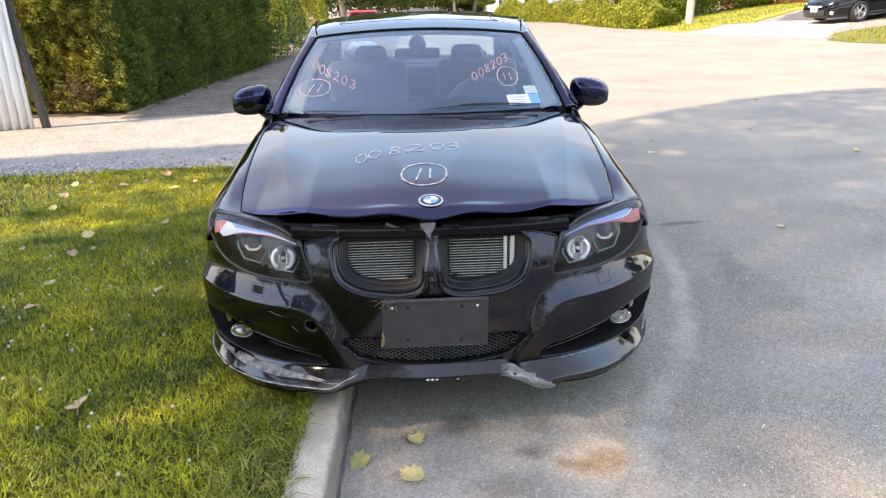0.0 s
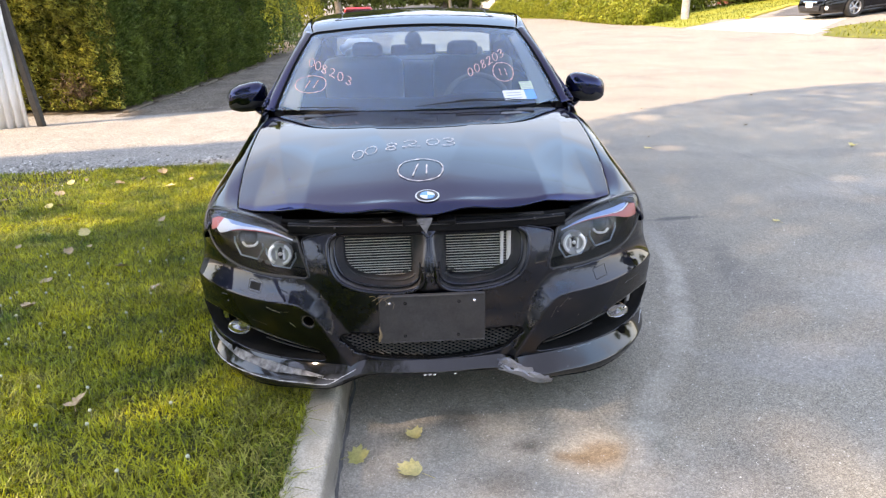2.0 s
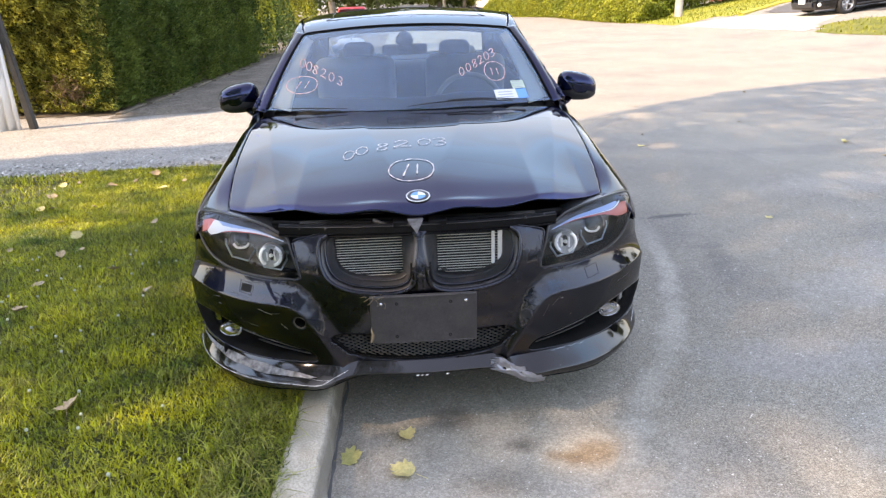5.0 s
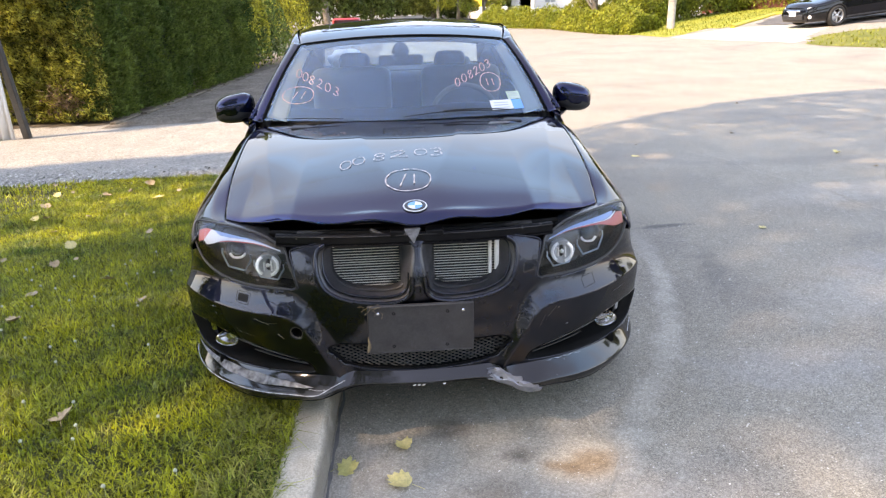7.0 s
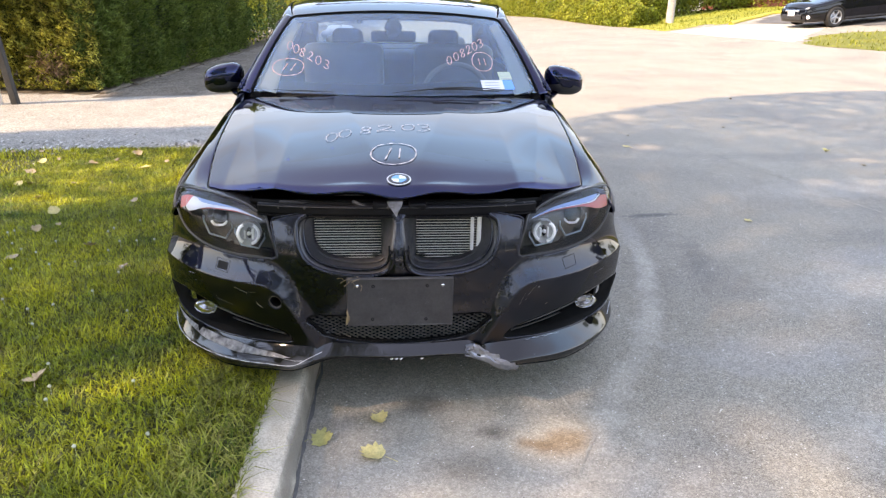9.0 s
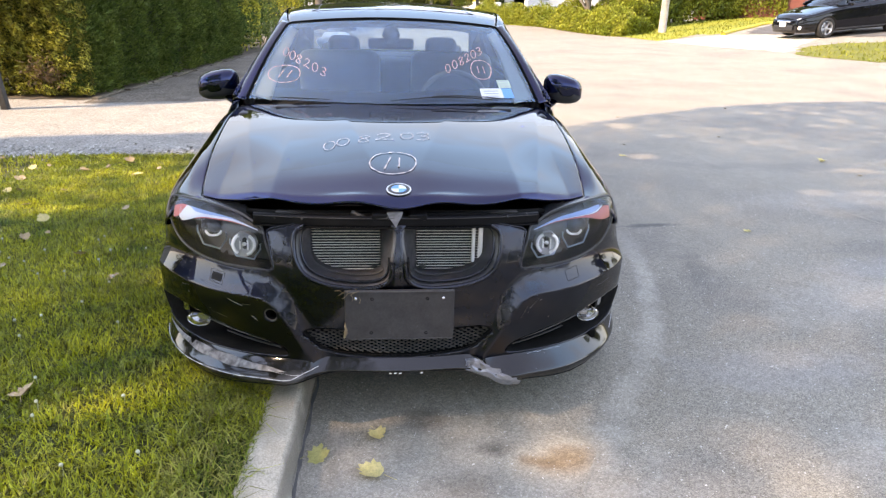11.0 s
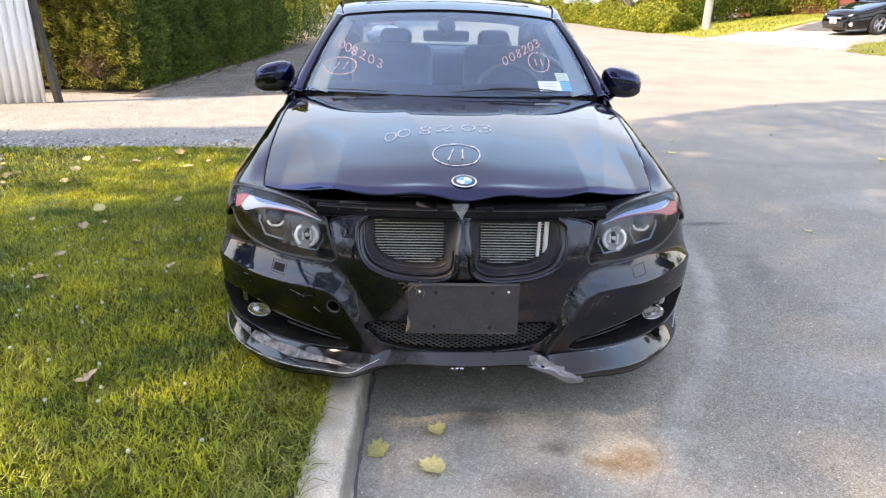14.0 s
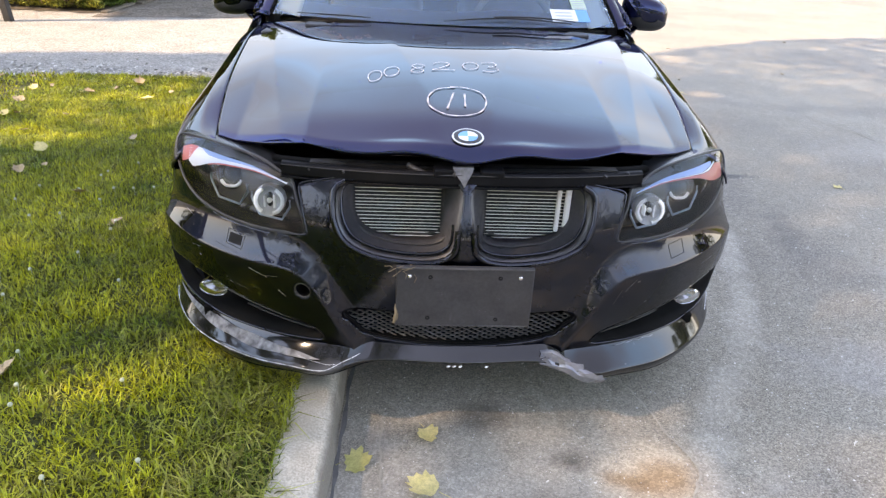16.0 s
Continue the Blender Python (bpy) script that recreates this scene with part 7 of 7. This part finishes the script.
for s in (1, -1):
    p = surf("body_side", sheet(np.linspace(0, 4.52, 150), np.linspace(0, 1, 36), sed_side(s), holes=[sed_poly(.88), sed_poly(3.58)], flip=s < 0), M["paint2"], sed, solid=.01)
    for y in (1.45, 2.50, 3.35):
        zz = np.linspace(.18, .97, 16)
        pts = np.stack(sed_side(s)(np.full(16, y), zz), -1) + np.array([s * .002, 0, 0])
        surf("door_seam", tube(pts, .004, 4), M["void"], p)
    for y in (2.35, 3.25):
        part("door_handle", box(s * .885, y, .86, .03, .16, .025, .008), M["paint2"], p)
    part("sill_strip", box(s * .872, 2.25, .27, .02, 2.0, .05, .008), M["plastic"], sed)
surf("bonnet", sheet(np.linspace(-1, 1, 30), np.linspace(.0, 1.42, 30), lambda u, y: (u * (b_wid(y) - .12), y, b_top(y) + .045 * (1 - u ** 2))), M["paint2"], sed, solid=.01)
surf("boot_lid", sheet(np.linspace(-1, 1, 20), np.linspace(3.75, 4.52, 14), lambda u, y: (u * (b_wid(y) - .12), y, b_top(y) + .02 * (1 - u ** 2))), M["paint2"], sed, solid=.01)
surf("front_bumper", sheet(np.linspace(-1, 1, 30), np.linspace(.2, .62, 14), lambda u, z: (u * .58, .02 - .06 * (1 - u ** 2) - .05 * np.sin((z - .2) / .42 * np.pi), z)), M["paint2"], sed, solid=.01)
surf("rear_bumper", sheet(np.linspace(-1, 1, 30), np.linspace(.2, .98, 14), lambda u, z: (u * .68, 4.52 + .05 * (1 - u ** 2) + .04 * np.sin((z - .2) / .78 * np.pi), z), flip=True), M["paint2"], sed, solid=.01)
part("lower_grille", box(0, -.075, .36, .9, .05, .16, .03, 3), M["plastic"], sed)
part("upper_grille", box(0, -.055, .555, .62, .05, .05, .015), M["chrome"], sed)
part("number_plate", box(0, -.095, .46, .31, .01, .15, .004), M["white"], sed)
green_z = spline([1.15, 1.6, 2.1, 2.6, 3.1, 3.6, 4.05], [.93, 1.20, 1.39, 1.44, 1.41, 1.28, 1.09])
g_in = lambda z: .80 - .42 * (z - .98)
OUT2 = rounded([(1.30, .98), (1.62, 1.19), (2.05, 1.36), (2.6, 1.415), (3.1, 1.385), (3.55, 1.27), (3.98, 1.08), (2.6, 1.0)], 4)
W21 = rounded([(1.62, 1.03), (1.78, 1.16), (2.1, 1.31), (2.45, 1.345), (2.47, 1.05)], 4)
W22 = rounded([(2.56, 1.055), (2.55, 1.35), (3.0, 1.335), (3.4, 1.23), (3.55, 1.12)], 4)
for s in (1, -1):
    fr = surf("window_frame", sheet(np.linspace(1.25, 4.02, 110), np.linspace(.97, 1.43, 34), lambda y, z: (s * g_in(z), y, z), holes=[W21, W22], keep=OUT2, flip=s < 0), M["paint2"], sed, solid=.02)
    for w in (W21, W22):
        surf("side_window", sheet(np.linspace(1.5, 3.7, 40), np.linspace(1.0, 1.4, 10), lambda y, z: (s * (g_in(z) - .01), y, z), keep=w, flip=s < 0), M["side_glass"], fr)
    mr = part("door_mirror", box(s * .97, 1.62, 1.03, .20, .10, .13, .04, 3), M["paint2"], sed, smooth=True)
    lv = surf("headlamp", sheet(np.linspace(0, 1, 16), np.linspace(0, 1, 8), lambda u, v: (s * (.50 + .30 * u), .015 + .55 * u ** 1.5, .60 + .06 * u + (.03 + .07 * u) * v), flip=s < 0), M["white"], sed, "pale clear headlamp", solid=.02)
    surf("fog_lamp", lathe([(0, .02), (.05, .015), (.06, 0)], pose(s * .62, .05, .36, 90, 0, s * 30), 14), M["bulb"], sed)
    surf("tail_lamp", sheet(np.linspace(0, 1, 10), np.linspace(0, 1, 6), lambda u, v: (s * (.64 + .20 * u), 4.53 - .35 * u ** 1.5, .84 + .13 * v + .02 * u), flip=s > 0), M["red"], sed, solid=.02)
surf("windscreen", sheet(np.linspace(-1, 1, 24), np.linspace(0, 1, 16), lambda u, v: (u * (.74 - .12 * v), 1.16 + .88 * v + .10 * u ** 2, .955 + .43 * v - .02 * u ** 2 + .03 * np.sin(np.pi * v))), M["side_glass"], sed)
surf("rear_window", sheet(np.linspace(-1, 1, 24), np.linspace(0, 1, 16), lambda u, v: (u * (.62 + .10 * v), 3.25 + .75 * v - .06 * u ** 2, 1.40 - .32 * v - .02 * u ** 2), flip=True), M["side_glass"], sed)
surf("roof", sheet(np.linspace(-1, 1, 24), np.linspace(2.0, 3.32, 20), lambda u, y: (u * .625, y, green_z(y) - .03 * u ** 2 + .01), ), M["paint2"], sed, solid=.02)
part("cabin", box(0, 2.5, .62, 1.5, 2.6, .6, .1), M["cabin"], sed)
part("under_body", box(0, 2.25, .30, 1.5, 3.9, .16, .03), M["void"], sed)
for s in (1, -1):
    wheel(sed, s * .80, .88, .322, s, 1.01, 5)
    wheel(sed, s * .80, 3.58, .322, s, 1.01, 5)
for x in (-.36, .36):
    part("seat_back", box(x, 2.55, 1.0, .46, .16, .6, .06, 2), M["cabin"], sed)
sed.matrix_basis = pose(14.05, 20.65, 0.50, 4.86, 0, -79) @ Matrix.Translation((-.80, -.88, 0))


# ---- fallen leaves ----
M["leaf_yellow"] = material("fallen_leaf_yellow", (.76, .61, .29), (.64, .53, .22), 30, .7, fine=.15, transl=.15)
M["leaf_olive"] = material("fallen_leaf_olive", (.54, .48, .19), (.42, .39, .14), 30, .7, fine=.15, transl=.15)
M["leaf_brown"] = material("fallen_leaf_brown", (.46, .34, .20), (.32, .21, .12), 25, .75, fine=.2)
LEAF = [(0, -.36), (.12, -.34), (.34, -.44), (.30, -.22), (.52, -.10), (.40, .02), (.58, .26), (.34, .22), (.22, .16), (.26, .40), (.12, .40), (.02, .62), (-.12, .40), (-.24, .44), (-.20, .16), (-.36, .24), (-.56, .22), (-.40, .0), (-.54, -.12), (-.30, -.20), (-.36, -.42), (-.12, -.34)]


def leaf_mesh(seed):
    rng = np.random.RandomState(seed)
    p = np.array(LEAF)
    far = np.hypot(p[:, 0], p[:, 1])[:, None]
    p = p / far * (.48 * far + .23) * rng.uniform(.85, 1.15, (len(LEAF), 1))
    curl, fold = rng.uniform(.2, .9), rng.uniform(-.5, .9)
    z = lambda q: curl * (q[:, 0] ** 2 + q[:, 1] ** 2) + fold * np.abs(q[:, 0]) * .5
    ring, inner = p, p * .45
    verts = np.concatenate([np.c_[ring, z(ring)], np.c_[inner, z(inner)], [[0, 0, 0]]])
    n = len(p)
    faces = [[i, (i + 1) % n, n + (i + 1) % n, n + i] for i in range(n)] + [[n + i, n + (i + 1) % n, 2 * n] for i in range(n)]
    stem = tube([(0, -.48, z(np.array([[0, -.48]]))[0]), (.03, -.75, .05), (.06, -.95, .0)], .012, 5)
    return mesh_of("fallen_leaf", *join((verts, faces), stem))


leaf_meshes = [leaf_mesh(k) for k in range(6)]
leaf_mats = {}


def leaf(x, y, z, size, turn, k, mat, label, tilt=(0, 0), group="fallen leaves"):
    key = (k, mat)
    if key not in leaf_mats:
        me = leaf_meshes[k].copy()
        me.materials.append(M[mat])
        leaf_mats[key] = me
    ob = new("fallen_leaf", leaf_mats[key])
    ob.matrix_basis = pose(x, y, z, tilt[0], tilt[1], turn) @ Matrix.Scale(size, 4)
    return tagged(ob, label, "leaf", group)


rz = lambda x, y: ground_at(x, y) + .004
leaf(-.068, .058, rz(-.068, .058), .066, 200, 0, "leaf_yellow", "yellow fallen leaf on the asphalt")
leaf(-.080, -.134, rz(-.08, -.13), .094, 60, 1, "leaf_yellow", "large pale yellow fallen leaf on the asphalt")
leaf(-.260, -.045, rz(-.260, -.045) + .004, .085, 280, 2, "leaf_olive", "green-yellow fallen leaf in the gutter", (10, 8))
leaf(2.18, 4.44, rz(2.18, 4.44), .075, 30, 3, "leaf_yellow", "pale dry leaf on the road")
leaf(4.05, 4.2, rz(4.05, 4.2), .08, 120, 4, "leaf_yellow", "pale dry leaf on the road")
leaf(2.18, 1.96, rz(2.18, 1.96), .05, 20, 5, "leaf_yellow", "small pale leaf on the road")
lrng = np.random.RandomState(12)
lawn_leaves = [(-1.245, .128, .13, 20), (-1.652, 1.489, .10, 130), (-1.344, 1.142, .10, 60), (-2.06, 3.458, .15, 10), (-2.32, 4.0, .13, 75), (-1.95, 1.30, .10, 200), (-1.85, .95, .10, 310), (-2.75, 2.9, .10, 44), (-2.45, 2.55, .10, 12), (-2.9, 3.35, .13, 90),
               (-3.2, 3.0, .12, 180), (-3.5, 2.6, .12, 240), (-2.55, 3.65, .11, 300), (-1.75, 2.4, .09, 30), (-1.62, 3.35, .10, 100), (-2.15, 2.15, .12, 150), (-2.05, 1.75, .09, 210), (-2.6, 1.1, .08, 80), (-1.35, 2.7, .09, 20), (-3.0, 3.75, .11, 33)]
for i, (x, y, sz, tn) in enumerate(lawn_leaves + [(lrng.uniform(-4.5, -1.2), lrng.uniform(1.8, 4.1), lrng.uniform(.05, .085), lrng.uniform(0, 360)) for _ in range(26)]):
    leaf(x, y, float(lawn_z(np.array(x), np.array(y))) + .03, sz * .66, tn, i % 6, "leaf_brown" if (i + 1) % 4 else "leaf_yellow", "dry curled leaf lying on the grass", (lrng.uniform(-25, 25), lrng.uniform(-25, 25)))
for i in range(14):
    x, y = lrng.uniform(1.6, 7.5), lrng.uniform(2.5, 8)
    leaf(x, y, rz(x, y), lrng.uniform(.025, .05), lrng.uniform(0, 360), i % 6, "leaf_brown", "small dry leaf on the road")

# torn strip of black trim left on the grass
trim = thing("torn_trim", "torn strip of black plastic trim with a pale edge lying on the grass", "car trim", (-3.46, 2.78, float(lawn_z(np.array(-3.46), np.array(2.78))) + .06))
trim.rotation_euler = (radians(20), radians(-6), radians(75))
us, vs = np.linspace(-1, 1, 20), np.linspace(0, 1, 8)
surf("trim_strip", sheet(us, vs, lambda u, v: (u * .42, .10 * (v - .5) + .05 * u ** 2, .035 * np.sin(np.pi * v) + .012 * np.sin(u * 5))), M["plastic_dull"], trim, solid=.006)
surf("pale_edge", tube([(u * .42, -.05 + .05 * u ** 2, .004 + .012 * math.sin(u * 5)) for u in np.linspace(-1, 1, 20)], .010, 6), M["alloy"], trim, "pale metal edge")
surf("pale_edge", tube([(u * .30, .012 + .05 * u ** 2, .036 + .012 * math.sin(u * 5)) for u in np.linspace(-1, .7, 16)], .007, 6), M["alloy"], trim, "pale metal edge")

# clover heads in the lawn
heads = []
for i in range(60):
    x, y = lrng.uniform(-2.2, -.75), lrng.uniform(-.3, 1.9)
    z = float(lawn_z(np.array(x), np.array(y)))
    heads.append(lathe([(0, .008), (.0045, .007), (.007, .002), (.005, -.002), (0, -.004)], pose(x, y, z + .040), 6))
    heads.append(tube([(x, y, z), (x + .004, y, z + .040)], .0008, 4))
clover = surf("clover_flowers", join(*heads), material("clover_white", (.55, .56, .46), (.42, .46, .32), 60, .8))
tagged(clover, "small white clover flowers in the grass", "flowers", kind="stuff")

# cracks and loose chips on the road
M["crack"] = material("crack_filler", (.10, .10, .10), (.16, .155, .15), 20, .95)
M["dust"] = material("pale_dust_line", (.42, .38, .32), (.33, .30, .25), 20, .95)


def crack(pts, w, mat, label):
    line = rounded(pts, 8, closed=False)
    line = line + np.random.RandomState(int(abs(pts[0][0]) * 100)).randn(*line.shape) * .003
    ob = surf("road_crack", ribbon([((x, y, ground_at(x, y) + .0045), (0, 0, 1)) for x, y in line], w), mat)
    tagged(ob, label, "crack", kind="structure")


crack([(2.91, 4.21), (2.92, 3.8), (2.90, 3.52), (2.96, 3.1), (2.99, 2.77)], .010, M["dust"], "dusty crack in the asphalt")
crack([(3.08, 2.76), (3.08, 2.55), (3.07, 2.37), (3.15, 2.1)], .010, M["dust"], "dusty crack in the asphalt")
crack([(.54, .33), (.59, .2), (.62, .06), (.66, -.08), (.62, -.17), (.56, -.28)], .007, M["dust"], "dusty crack in the asphalt")
crack([(-.20, .16), (-.20, 0), (-.19, -.2), (-.185, -.5)], .006, M["dust"], "worn edge of the gutter strip")
crack([(-.312, 1.4), (-.311, .6), (-.313, .1), (-.311, -.3), (-.313, -.9)], .014, M["crack"], "dark dirty joint at the foot of the kerb")
crng = np.random.RandomState(9)
n = 30000
cx_, cy_ = crng.uniform(-.3, 4.0, n), crng.uniform(-.7, 4.0, n)
cz_ = road_z(cx_, cy_) + .001
a = np.stack([np.cos(cx_ * 99), np.sin(cx_ * 99), 0 * cx_], -1)
b = np.stack([-a[:, 1], a[:, 0], .3 + 0 * cx_], -1)
s_ = (.0025 + .005 * crng.uniform(0, 1, n) ** 3)[:, None]
v, f = cards(np.stack([cx_, cy_, cz_], -1), a * s_, b * s_, [(-.6, -.2), (.1, -.5), (.6, .1), (0, .5)])
M["chip"] = material("stone_chip", (.50, .475, .43), (.34, .325, .30), 50, .9, island=.6)
chips = tagged(link("stone_chips", fast_mesh("stone_chips", v, f), M["chip"]), "small pale stone chips in the asphalt", "gravel", kind="stuff")

# straw caught at the plate bracket, and a strip of bark beside it
M["straw"] = material("dry_straw", (.26, .20, .13), (.18, .13, .085), 30, .85)
st = []
for i in range(11):
    x0, z0 = -.150 + .014 * crng.randn(), .548 + .008 * crng.randn()
    w = crng.uniform(0, 6.3)
    ln_ = crng.uniform(.008, .02)
    st.append(tube([(x0, .062, z0), (x0 + ln_ * .5 * math.cos(w), .056, z0 + ln_ * .5 * math.sin(w)), (x0 + ln_ * math.cos(w) - .01, .062, z0 + ln_ * math.sin(w) - .012)], .0008, 4))
surf("straw", join(*st), M["straw"], car, "dry straw caught on the bumper")
surf("bark_strip", tube(rounded([(-.172, .074, .435), (-.170, .068, .41), (-.174, .07, .39), (-.178, .074, .378)], 4, False), [.003, .004, .006, .006, .006, .007, .007, .006, .006, .005, .004, .004, .003], 6), M["straw"], car)

# loose stones at the edge of the lawn
n = 2600
cx_, cy_ = crng.uniform(-4.6, -1.0, n), 4.35 + crng.randn(n) * .25
a = np.stack([np.cos(cx_ * 77), np.sin(cx_ * 77), crng.randn(n) * .3], -1)
b = np.stack([-a[:, 1], a[:, 0], .4 + 0 * cx_], -1)
s_ = (.012 + .02 * crng.uniform(0, 1, n) ** 2)[:, None]
v, f = cards(np.stack([cx_, cy_, road_z(cx_, cy_) + .014], -1), a * s_, b * s_, [(-.6, -.2), (.1, -.5), (.6, .1), (0, .5)])
tagged(link("driveway_stones", fast_mesh("driveway_stones", v, f), M["chip"]), "loose grey stones at the lawn edge", "gravel", kind="stuff")
